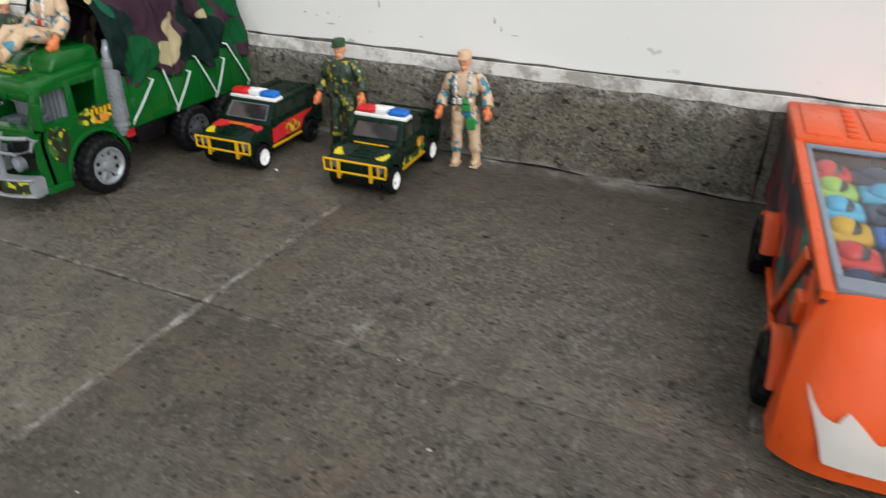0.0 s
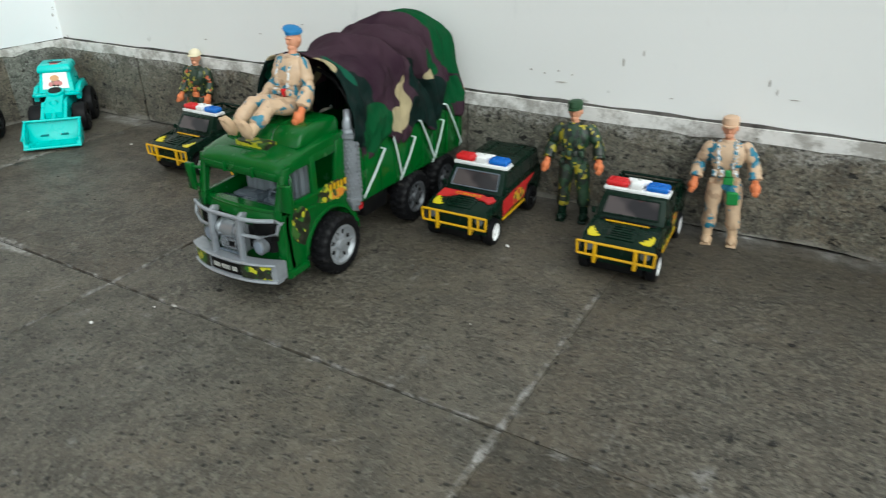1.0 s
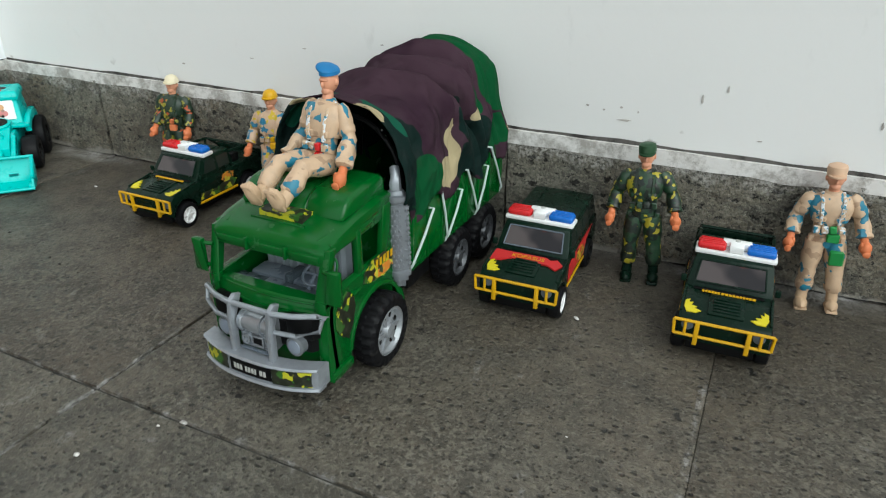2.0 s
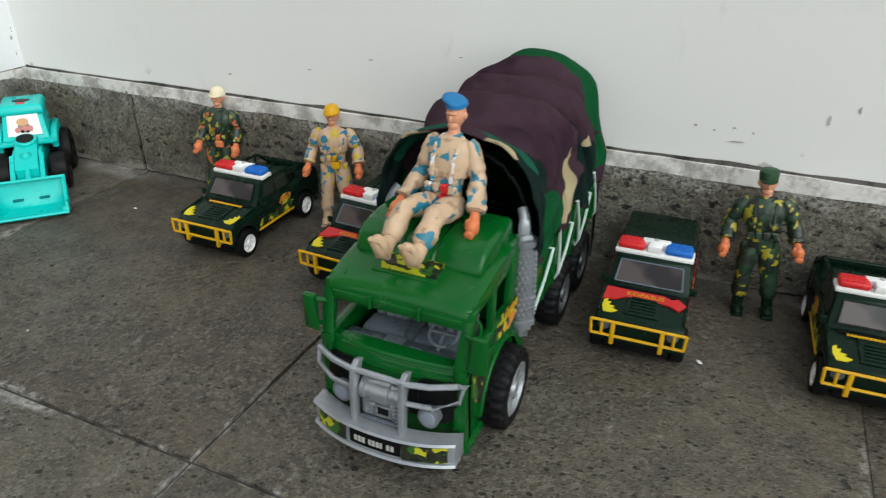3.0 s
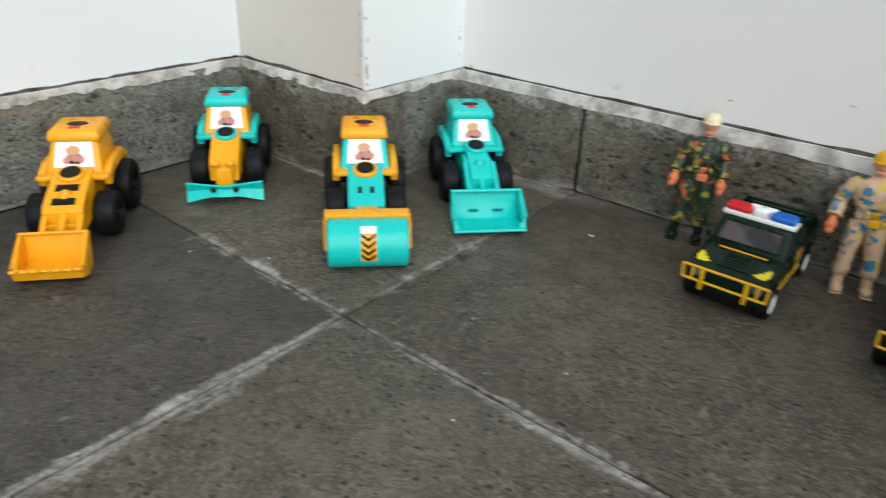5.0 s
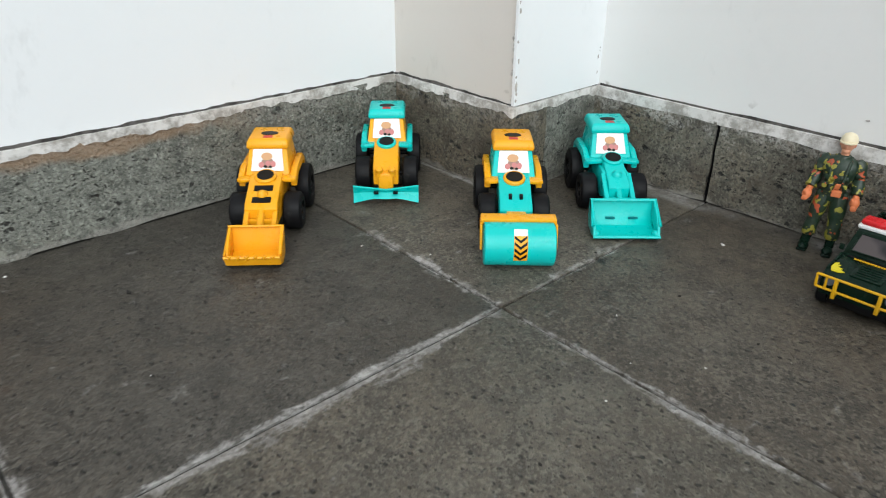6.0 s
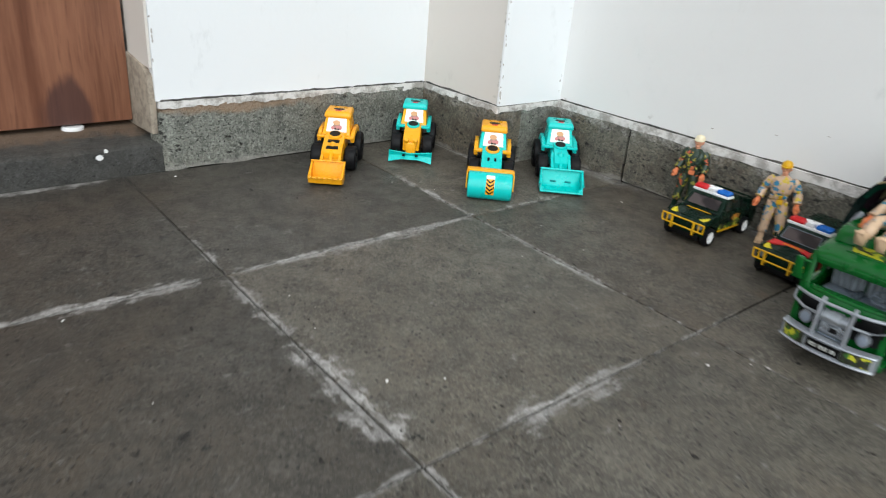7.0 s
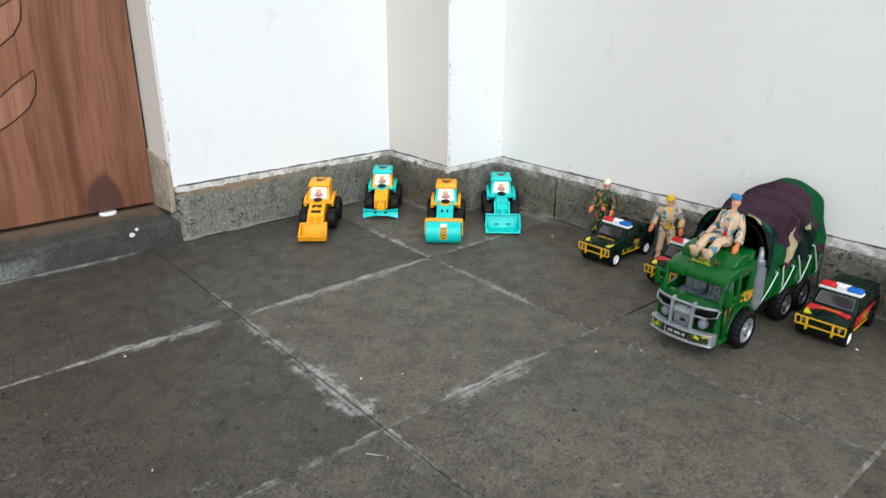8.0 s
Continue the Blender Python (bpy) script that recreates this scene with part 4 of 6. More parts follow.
    rod(bm, [(0.018 + 0.0075 * math.cos(a), 0.067 + 0.0060 * math.sin(a), 0.0655 + 0.0035 * math.sin(a)) for a in np.linspace(0, 2 * math.pi, 19)], 0.0009, 6)
    rod(bm, [(0.018, 0.060, 0.0600), (0.018, 0.067, 0.0655)], 0.0010, 6)
    rod(bm, [(0.011, 0.067, 0.0655), (0.025, 0.067, 0.0655)], 0.0007, 6)
    P("steering_wheel", bm, GREY)
    # bumper, bowed in plan
    def bowed(z0, z1, y0, depth, half, bow):
        xs = np.linspace(-half, half, 21)
        return loft(B(), [[(x, y0 + bow * (abs(x) / half) ** 2.4, z0), (x, y0 + bow * (abs(x) / half) ** 2.4 - 0.001, (z0 + z1) / 2), (x, y0 + bow * (abs(x) / half) ** 2.4, z1), (x, y0 + depth + bow * (abs(x) / half) ** 2.4, z1), (x, y0 + depth + bow * (abs(x) / half) ** 2.4, z0)] for x in xs])
    P("bumper", bowed(0.0185, 0.0310, 0.0280, 0.009, 0.0420, 0.0085), SILVER)
    P("bumper_lip", bowed(0.0180, 0.0200, 0.0268, 0.006, 0.0426, 0.0085), SILVER)
    P("bumper_lip", bowed(0.0305, 0.0325, 0.0268, 0.0085, 0.0424, 0.0085), SILVER)
    def strip(x0, x1, z0, z1, bow_y=0.0280, lift=0.0012):
        xs = np.linspace(x0, x1, 9)
        f = lambda x: bow_y + 0.0085 * (abs(x) / 0.042) ** 2.4 - lift
        return loft(B(), [[(x, f(x), z0), (x, f(x), z1), (x, f(x) + 0.0008, z1), (x, f(x) + 0.0008, z0)] for x in xs])
    P("number_plate", strip(-0.0150, 0.0150, 0.0220, 0.0295), BLACK, t, "black plate with white bars")
    for x0, w in ((-0.0120, 0.0017), (-0.0096, 0.0017), (-0.0072, 0.0017), (-0.0032, 0.0014), (-0.0011, 0.0017), (0.0013, 0.0017), (0.0036, 0.0012), (0.0073, 0.0018), (0.0098, 0.0017)):
        P("marking", strip(x0, x0 + w, 0.0242, 0.0274, lift=0.0015), GREY_PALE)
    P("bumper_sticker", strip(0.0155, 0.0385, 0.0210, 0.0302), STICK_CAMO, t, "yellow and black camouflage sticker")
    P("bumper_sticker", strip(-0.0385, -0.0180, 0.0210, 0.0302), STICK_CAMO, t, "yellow and black camouflage sticker")
    # bull bar
    for z, y0, sag in ((0.0590, 0.0330, 0.0), (0.0475, 0.0335, 0.0)):
        pts = [(-0.0420, 0.0455, 0.0560 if z > 0.05 else 0.0505), (-0.0400, 0.0410, z), (-0.0280, 0.0355, z)] + [(x, y0, z) for x in (-0.016, 0, 0.016)] + [(0.0280, 0.0355, z), (0.0400, 0.0410, z), (0.0420, 0.0455, 0.0560 if z > 0.05 else 0.0505)]
        if z < 0.05:
            for sgn in (-1, 1):
                P("bull_bar", rod(B(), [(sgn * 0.0420, 0.0430, 0.0560), (sgn * 0.0412, 0.0410, 0.0500), (sgn * 0.0290, 0.0355, z), (sgn * 0.0140, y0, z)], 0.00125), SILVER)
        else:
            P("bull_bar", rod(B(), pts, 0.0015), SILVER)
    for s in (-1, 1):
        P("bull_bar_upright", prism(B(), [(0.0300, 0.0300), (0.0345, 0.0300), (0.0350, 0.0500), (0.0400, 0.0610), (0.0360, 0.0625), (0.0315, 0.0600), (0.0300, 0.0480)], 0, s * 0.0140 - 0.0016, s * 0.0140 + 0.0016, 0.0006), SILVER)
    P("grille", rbox(B(), (-0.0340, 0.0418, 0.0340), (0.0340, 0.0470, 0.0500), 0.001), BLACK)
    # radiator and winch block between the uprights
    bm = rbox(B(), (-0.0120, 0.0350, 0.0320), (0.0120, 0.0450, 0.0425), 0.0015)
    turned(bm, (-0.0122, 0.0385, 0.0465), (1, 0, 0), [(0, 0.0030), (0.0006, 0.0060), (0.0030, 0.0062), (0.0036, 0.0054), (0.0070, 0.0054), (0.0074, 0.0064), (0.0172, 0.0064), (0.0176, 0.0054), (0.0208, 0.0054), (0.0214, 0.0062), (0.0238, 0.0060), (0.0244, 0.0030)], 24)
    P("radiator", bm, CHROME, t, "silver moulded winch drum and radiator")
    fr = B()
    for x0, x1, z0, z1 in ((-0.0030, 0.0060, 0.0398, 0.0410), (-0.0030, 0.0060, 0.0345, 0.0356), (-0.0030, -0.0019, 0.0357, 0.0397), (0.0049, 0.0060, 0.0357, 0.0397)):
        rbox(fr, (x0, 0.0338, z0), (x1, 0.0352, z1), 0.0003)
    P("winch_frame", fr, CHROME)
    for j in range(4):
        P("grille_bar", rbox(B(), (0.0075, 0.0338, 0.0335 + j * 0.0024), (0.0112, 0.0352, 0.0347 + j * 0.0024), 0.0003), CHROME)
    P("winch_ring", turned(B(), (-0.0070, 0.0350, 0.0375), (0, -1, 0), [(0, 0.0030), (0.0014, 0.0030), (0.0016, 0.0018), (0.0004, 0.0014)], 16), CHROME)
    P("grille_recess", rbox(B(), (-0.0018, 0.0344, 0.0357), (0.0048, 0.0351, 0.0397)), BLACK)
    bm = rbox(B(), (-0.0110, 0.0330, 0.0316), (0.0110, 0.0350, 0.0326), 0.0003)
    P("badge", bm, GREY)
    for s in (-1, 1):
        lamp = P("headlight", turned(B(), (s * 0.0255, 0.0460, 0.0390), (0, -1, 0), [(0, 0.0044), (0.0070, 0.0058), (0.0085, 0.0058), (0.0090, 0.0048)], 20), PIPE)
        P("lens", turned(B(), (s * 0.0255, 0.0376, 0.0390), (0, -1, 0), [(0, 0.0047), (0.0010, 0.0040), (0.0015, 0.0018)], 18), GREY_BLUE, lamp)
        P("lamp_housing", rbox(B(), (s * 0.0265 - 0.0095, 0.0412, 0.0420), (s * 0.0265 + 0.0095, 0.0480, 0.0550), 0.0015), BLACK)
    # exhaust stacks
    for s in (-1, 1):
        prof = [(-0.004, 0.0024), (0, 0.0026), (0.0005, 0.0042), (0.0035, 0.0042), (0.0040, 0.0060), (0.0065, 0.0060), (0.0070, 0.0051), (0.0085, 0.0051), (0.0090, 0.0057), (0.0480, 0.0057), (0.0485, 0.0050), (0.0500, 0.0050), (0.0505, 0.0064), (0.0535, 0.0064), (0.0540, 0.0046), (0.0560, 0.0040), (0.0565, 0.0030)]
        low, way = Vector((s * 0.0410, 0.1180, 0.0425)), Vector((-s * 0.045, 0.03, 1)).normalized()
        ex = P("exhaust_pipe", turned(B(), low, way, prof, 20), PIPE)
        # rows of studs on the heat shield
        studs = B()
        for row in range(12):
            for p in ring(low + way * (0.0112 + row * 0.0031), way, 0.0057, 0.0057, 13, (math.cos(row * 0.242), math.sin(row * 0.242), 0)):
                ball(studs, p, (0.0008, 0.0008, 0.0010), 6)
        tagged(P("stud", studs, PIPE, ex), "rows of small round studs", kind="stuff")
        P("exhaust_tip", rod(B(), [(s * 0.0384, 0.1196, 0.0970), (s * 0.0380, 0.1198, 0.1030), (s * 0.0365, 0.1215, 0.1070), (s * 0.0345, 0.1240, 0.1100)], 0.0028, 12), SILVER, ex)
        P("exhaust_bracket", rbox(B(), (s * 0.0360 - 0.003, 0.1150, 0.0560), (s * 0.0360 + 0.003, 0.1200, 0.0600), 0.0005), BLACK)
    # load bed
    P("bed_floor", rbox(B(), (-0.0400, 0.1260, 0.0420), (0.0400, 0.2720, 0.0465), 0.0008), GREEN)
    for s in (-1, 1):
        P("bed_side", rbox(B(), (min(s * 0.0385, s * 0.0415), 0.1250, 0.0420), (max(s * 0.0385, s * 0.0415), 0.2735, 0.0835), 0.0008), GREEN)
        for j in range(8):
            yy = 0.130 + j * 0.0197
            P("bed_rib", rbox(B(), (s * 0.0418 - 0.0007, yy, 0.0430), (s * 0.0418 + 0.0007, yy + 0.0016, 0.0825), 0.0004), GREEN)
        P("reflector", rbox(B(), (s * 0.0330 - 0.003, 0.1255, 0.0330), (s * 0.0330 + 0.003, 0.1340, 0.0400), 0.001), RED)
        P("fuel_tank", rbox(B(), (s * 0.0290 - 0.007, 0.1350, 0.0240), (s * 0.0290 + 0.007, 0.1660, 0.0400), 0.003), BLACK)
    P("bed_front", rbox(B(), (-0.0385, 0.1250, 0.0420), (0.0385, 0.1280, 0.0880), 0.0008), GREEN)
    P("tailgate", rbox(B(), (-0.0415, 0.2735, 0.0420), (0.0415, 0.2765, 0.0835), 0.0008), GREEN)
    for yy in (0.130, 0.200, 0.2700):
        pts = [(0.0365 * math.cos(a), yy, 0.083 + (0.052 if yy < 0.15 else 0.042 if yy < 0.22 else 0.056) * math.sin(a) ** 0.7) for a in np.linspace(0.0, math.pi, 17)]
        P("hoop", rod(B(), pts, 0.0014, 8), BLACK)
    # wheels
    for s in (-1, 1):
        wheel(t, s * 0.0402, 0.0935, 0.0225, 0.0145, RIM, s, 0.66, 22, "grey rim", O)
        for yy in (0.196, 0.2425):
            wheel(t, s * 0.0370, yy, 0.0215, 0.0150, RIM_DARK, s, 0.62, 22, "grey rim", O)
    return t


army_truck()


def tarpaulin():
    """Loose printed cloth over the hoops of the lorry; object y runs along the bed."""
    y0, y1, n, m = -0.043, 0.1130, 110, 96
    bm = B()
    rows = []
    for i in range(n + 1):
        u = i / n
        y = y0 + (y1 - y0) * u
        # front arch, a low roll, a crease, then the high part over the rear hoop
        top = float(np.interp(u, (0.0, 0.10, 0.24, 0.36, 0.46, 0.58, 0.70, 0.82, 0.93, 1.0), (0.1455, 0.1430, 0.1405, 0.1430, 0.1420, 0.1475, 0.1535, 0.1560, 0.1550, 0.1510)))
        row = []
        for j in range(m + 1):
            v = j / m
            s = (v - 0.5) * 2
            side = abs(s)
            # side skirts hang below the bed's rim, scalloped by the cord
            low = 0.0775 + 0.006 * math.cos(u * 2 * math.pi * 3.6 + 0.5) + (0.009 if u < 0.08 else 0)
            if side > 0.52:
                k = (side - 0.52) / 0.48
                x = 0.0392 + 0.0030 * math.sin(k * 2.6) + 0.0016 * k
                z = 0.1180 + (low - 0.1180) * k
            else:
                a = side / 0.52 * math.pi / 2
                x = 0.0392 * math.sin(a) ** 0.95 * (1 - 0.05 * math.cos(a))
                z = 0.1180 + (top - 0.1180) * max(0.0, math.cos(a)) ** (0.80 - 0.28 * u)
            x = math.copysign(x, s) * (1.0 - 0.14 * u * min(1.0, max(0.0, (z - 0.085) / 0.05)))
            p = Vector((x, y, z))
            f1 = noise.noise(Vector((y * 38, s * 1.6, 3.0)))
            f2 = noise.noise(Vector((y * 75 + s * 2.2, s * 2.5, 9.0)))
            f3 = 1 - 2.2 * abs(noise.noise(Vector((y * 46 - s * 1.2, s * 1.3, 5.0))))
            f4 = 1 - 3.0 * abs(noise.noise(Vector((y * 30 + s * 2.0, s * 2.2 - y * 9, 12.0))))
            fold = 0.0020 * f1 + 0.0011 * f2 + 0.0016 * f3 + 0.0018 * max(-0.6, f4)
            d = Vector((x / 0.0405, 0, max(0.0, (z - 0.10) / 0.05)))
            if d.length > 0:
                d.normalize()
            p += d * fold
            # one long fold running from the front arch up to the tail
            for at, lean_to, wide, high, fade in ((0.33, 0.20, 0.050, 0.0090, 0.55), (0.43, 0.24, 0.020, -0.0100, 0.40), (0.56, 0.12, 0.045, 0.0050, 0.70), (0.64, 0.10, 0.016, -0.0070, 0.60), (0.17, -0.10, 0.030, -0.0050, 0.60), (0.50, -0.16, 0.014, -0.0045, 0.10), (0.78, 0.10, 0.014, -0.0040, 0.30), (0.74, -0.14, 0.035, 0.0030, 0.50), (0.86, 0.03, 0.020, -0.0026, 0.20)):
                q = (u - (at + lean_to * side + 0.05 * s + 0.04 * noise.noise(Vector((s * 2.0, at * 30, 2.0))))) / wide
                p += d * high * math.exp(-q * q) * (1 - fade * side)
            p.y += 0.003 * noise.noise(Vector((s * 3, u * 3, 1)))
            if u > 0.97:
                p.z -= 0.002
            row.append(bm.verts.new(p))
        rows.append(row)
    for a, b in zip(rows, rows[1:]):
        for j in range(m):
            bm.faces.new((a[j], a[j + 1], b[j + 1], b[j]))
    # tail: the cloth falls down behind the bed
    last = rows[-1]
    prev = last
    for k in range(1, 9):
        row = []
        for j, v in enumerate(last):
            f = k / 8
            row.append(bm.verts.new((v.co.x * (1 - 0.02 * f), y1 + 0.0012 * math.sin(j * 0.7) - 0.001 * f, v.co.z + (min(v.co.z, 0.080) - v.co.z) * f)))
        for j in range(m):
            if (prev[j].co - prev[j + 1].co).length > 1e-7 and (row[j].co - row[j + 1].co).length > 1e-7:
                bm.faces.new((prev[j], prev[j + 1], row[j + 1], row[j]))
        prev = row
    bmesh.ops.recalc_face_normals(bm, faces=bm.faces[:])
    ob = solid("camouflage_tarpaulin", bm, CLOTH, "crumpled woodland camouflage cloth cover tied over the lorry bed", "cover")
    mod = ob.modifiers.new("thickness", "SOLIDIFY")
    mod.thickness, mod.offset = 0.0009, 0.0
    ob.matrix_world = pose(TRUCK_X, TRUCK_Y, 0)
    # elastic cords laced down the bed's side
    for s in (-1, 1):
        x = s * 0.0436
        for (ya, za), (yb, zb) in (((0.153, 0.0760), (0.129, 0.0480)), ((0.163, 0.0860), (0.177, 0.0465)), ((0.195, 0.0730), (0.178, 0.0465)), ((0.203, 0.0840), (0.226, 0.0460)), ((0.239, 0.0750), (0.227, 0.0460)), ((0.244, 0.0870), (0.272, 0.0470))):
            bm = rod(B(), [(x - s * 0.0005, ya - 0.003, za + 0.0010), (x + s * 0.0014, ya, za), (x + s * 0.0010, (ya + yb) / 2, (za + zb) / 2), (x - s * 0.0005, yb, zb), (x - s * 0.0030, yb, zb - 0.0045)], 0.00085, 6)
            bm.transform(Matrix.Translation((0, -TRUCK_Y, 0)))
            c = solid("elastic_cord", bm, CORD, "white elastic cord tying the cover to the lorry bed", "cord", group="cords on the lorry")
            c.matrix_world = pose(TRUCK_X, TRUCK_Y, 0)


tarpaulin()


# ---- toy jeeps ----
def jeep(m, closed, label):
    t = thing("toy_jeep", m, label, "toy car", "row of toy jeeps")
    R = 0.0108
    FW, RW = -0.0415, 0.0350
    def arch(cy, a0=0.05, a1=0.95):
        return [(cy + 0.0130 * math.cos(math.pi * (1 - k)), 0.0110 + 0.0130 * math.sin(math.pi * k)) for k in np.linspace(a0, a1, 9)]
    belt = 0.0335
    tail = 0.0575
    prof = [(-0.0555, 0.0130), (-0.0565, 0.0200), (-0.0560, 0.0275), (-0.0530, 0.0300), (-0.0260, 0.0335)]
    prof += [(tail, belt), (tail + 0.0010, 0.0250), (tail, 0.0130)]
    prof += [(y, z) for y, z in arch(RW)[::-1]] + [(y, z) for y, z in arch(FW)[::-1]]
    part("body", prism(B(), prof, 0, -0.0255, 0.0255, 0.0012), DARK_GREEN, t)
    part("underbody", rbox(B(), (-0.0190, -0.0540, 0.0065), (0.0190, 0.0560, 0.0150), 0.001), BLACK, t)
    # cab with sloping screen
    back = 0.0555 if closed else 0.0190
    def section(y_lo, y_hi, z, half, r=0.0016):
        return [(-half, y_lo, z), (half, y_lo, z), (half, y_hi, z), (-half, y_hi, z)]
    cab = loft(B(), [section(-0.0262, back, belt - 0.001, 0.0245), section(-0.0225, back - 0.0004, 0.0385, 0.0242), section(-0.0155, back - 0.0015, 0.0488, 0.0222), section(-0.0140, back - 0.0025, 0.0502, 0.0212)])
    bmesh.ops.bevel(cab, geom=[e for e in cab.edges if e.calc_length() > 0.012 or abs(e.verts[0].co.z - e.verts[1].co.z) > 0.003], offset=0.0007, segments=2, affect="EDGES", profile=0.5)
    part("cab", cab, DARK_GREEN, t)
    # windscreen: frame and pane lie on the slope
    def on_slope(x, k, lift):
        y, z = -0.0252 + 0.0092 * k, 0.0362 + 0.0118 * k
        return (x, y - 0.0023 * 0 - lift * 0.79, z + lift * 0.61)
    w = B()
    loft(w, [[on_slope(-0.0195, 0.08, l), on_slope(0.0195, 0.08, l), on_slope(0.0180, 0.92, l), on_slope(-0.0180, 0.92, l)] for l in (-0.0010, 0.0006)])
    ws = part("windscreen", w, WINDOW, t, "glossy smoky windscreen")
    fr = B()
    pts = [on_slope(-0.0200, 0.04, 0.0006), on_slope(0.0200, 0.04, 0.0006), on_slope(0.0184, 0.96, 0.0006), on_slope(-0.0184, 0.96, 0.0006)]
    for a, b in zip(pts, pts[1:] + pts[:1]):
        rod(fr, [a, b], 0.0005, 6)
    part("frame", fr, GREY if closed else DARK_GREEN, ws)
    for s in (-1, 1):
        ys = ((-0.0150, -0.0030), (-0.0005, 0.0140), (0.0170, 0.0340), (0.0370, 0.0520)) if closed else ((-0.0150, -0.0020), (0.0010, 0.0150))
        for a, b in ys:
            q = loft(B(), [[(s * (0.0247 + l), a + (0.0 if a > -0.01 else -0.0015), 0.0372), (s * (0.0247 + l), b, 0.0372), (s * (0.0229 + l), b, 0.0470), (s * (0.0229 + l), a + (0.0 if a > -0.01 else 0.0035), 0.0470)] for l in (-0.0012, 0.0)])
            bmesh.ops.recalc_face_normals(q, faces=q.faces[:])
            part("side_window", q, SMOKE, t, "dark side window")
        part("sill_stripe", rbox(B(), (s * 0.0258 - 0.0004, -0.0260, 0.0138), (s * 0.0258 + 0.0004, 0.0200, 0.0158), 0.0002), YELLOW, t, "yellow sill stripe")
        hnd = rbox(B(), (s * 0.0257 - 0.0004, -0.0040, 0.0300), (s * 0.0257 + 0.0006, 0.0000, 0.0310), 0.0002)
        part("door_handle", hnd, DARK_GREEN, t)
        part("mirror", rbox(B(), (s * 0.0268 - 0.0016, -0.0240, 0.0345), (s * 0.0268 + 0.0016, -0.0220, 0.0390), 0.0005), DARK_GREEN, t)
        if closed:
            part("side_sticker", patch_sheet(B(), [(-0.0250, 0.0170), (-0.0245, 0.0300), (-0.0080, 0.0318), (0.0150, 0.0325), (0.0420, 0.0320), (0.0250, 0.0270), (0.0180, 0.0180), (-0.0050, 0.0190)], 0, s * 0.0256, s * 0.0003), STICK_RED, t, "red side sticker")
            part("side_sticker", patch_sheet(B(), ragged(0.0060, 0.0240, 0.0140, 0.0065, 5), 0, s * 0.0259, s * 0.0003), STICK_FIRE, t, "yellow side sticker")
        else:
            part("side_sticker", patch_sheet(B(), [(-0.0250, 0.0165), (-0.0240, 0.0230), (-0.0060, 0.0215), (0.0120, 0.0260), (0.0200, 0.0220), (0.0150, 0.0165)], 0, s * 0.0256, s * 0.0003), STICK_CAMO, t, "yellow and black side sticker")
            part("side_sticker", patch_sheet(B(), ragged(0.0090, 0.0275, 0.0090, 0.0050, 6), 0, s * 0.0259, s * 0.0003), STICK_ORANGE, t, "orange and yellow side sticker")
    if not closed:
        bm = B()
        for s in (-1, 1):
            rod(bm, [(s * 0.0225, 0.0180, 0.0470), (s * 0.0228, 0.0400, 0.0455), (s * 0.0235, 0.0560, 0.0340)], 0.0012, 6)
            rod(bm, [(s * 0.0228, 0.0380, 0.0460), (s * 0.0235, 0.0380, 0.0335)], 0.0011, 6)
        rod(bm, [(-0.0228, 0.0390, 0.0457), (0.0228, 0.0390, 0.0457)], 0.0011, 6)
        part("roll_bar", bm, DARK_GREEN, t)
        part("bed_rail", rbox(B(), (-0.0250, 0.0545, 0.0330), (0.0250, 0.0570, 0.0370), 0.0006), DARK_GREEN, t)
        part("rear_seat", rbox(B(), (-0.0190, 0.0240, 0.0330), (0.0190, 0.0340, 0.0410), 0.0012), BLACK, t)
    # bonnet: raised panel, louvres, lamps
    slope = Matrix.Rotation(math.atan2(0.0035, 0.027), 4, "X")
    def on_hood(lo, hi, bev=0.0004, up=0.0):
        bm = rbox(B(), (lo[0], lo[1], 0), (hi[0], hi[1], hi[2]), bev)
        bm.transform(Matrix.Translation((0, -0.0530, 0.0302 + up)) @ slope @ Matrix.Translation((0, 0.0530, 0)))
        return bm
    part("bonnet_panel", on_hood((-0.0100, -0.0520, 0), (0.0100, -0.0300, 0.0010)), DARK_GREEN, t)
    bm = B()
    for j in range(5):
        rbox(bm, (-0.0075, -0.0495 + j * 0.0030, 0.0008), (0.0075, -0.0480 + j * 0.0030, 0.0018), 0.0003)
    bm.transform(Matrix.Translation((0, -0.0530, 0.0302)) @ slope @ Matrix.Translation((0, 0.0530, 0)))
    part("louvre", bm, DARK_GREEN, t)
    for s in (-1, 1):
        part("bonnet_ridge", on_hood((s * 0.0245 - 0.0007, -0.0525, 0), (s * 0.0245 + 0.0007, -0.0270, 0.0012), 0.0003), DARK_GREEN, t)
        part("roof_rib", rbox(B(), (s * 0.0125 - 0.0007, 0.0015, 0.0498), (s * 0.0125 + 0.0007, back - 0.0045, 0.0509), 0.0003), DARK_GREEN, t)
    part("cowl_vent", on_hood((-0.0200, -0.0290, 0), (0.0200, -0.0268, 0.0008), 0.0002), BLACK, t)
    def hood_sheet(pts, mat, name, label, h=0.0004):
        bm = prism(B(), pts, 2, 0.0, h)
        bm.transform(Matrix.Translation((0, -0.0530, 0.0302)) @ slope @ Matrix.Translation((0, 0.0530, 0)))
        part(name, bm, mat, t, label)
    for s in (-1, 1):
        if s < 0 or not closed:
            flame = [(0.0135, -0.0505), (0.0165, -0.0528), (0.0215, -0.0530), (0.0232, -0.0480), (0.0228, -0.0425), (0.0205, -0.0405), (0.0208, -0.0440), (0.0185, -0.0432), (0.0195, -0.0465), (0.0160, -0.0470), (0.0175, -0.0488)]
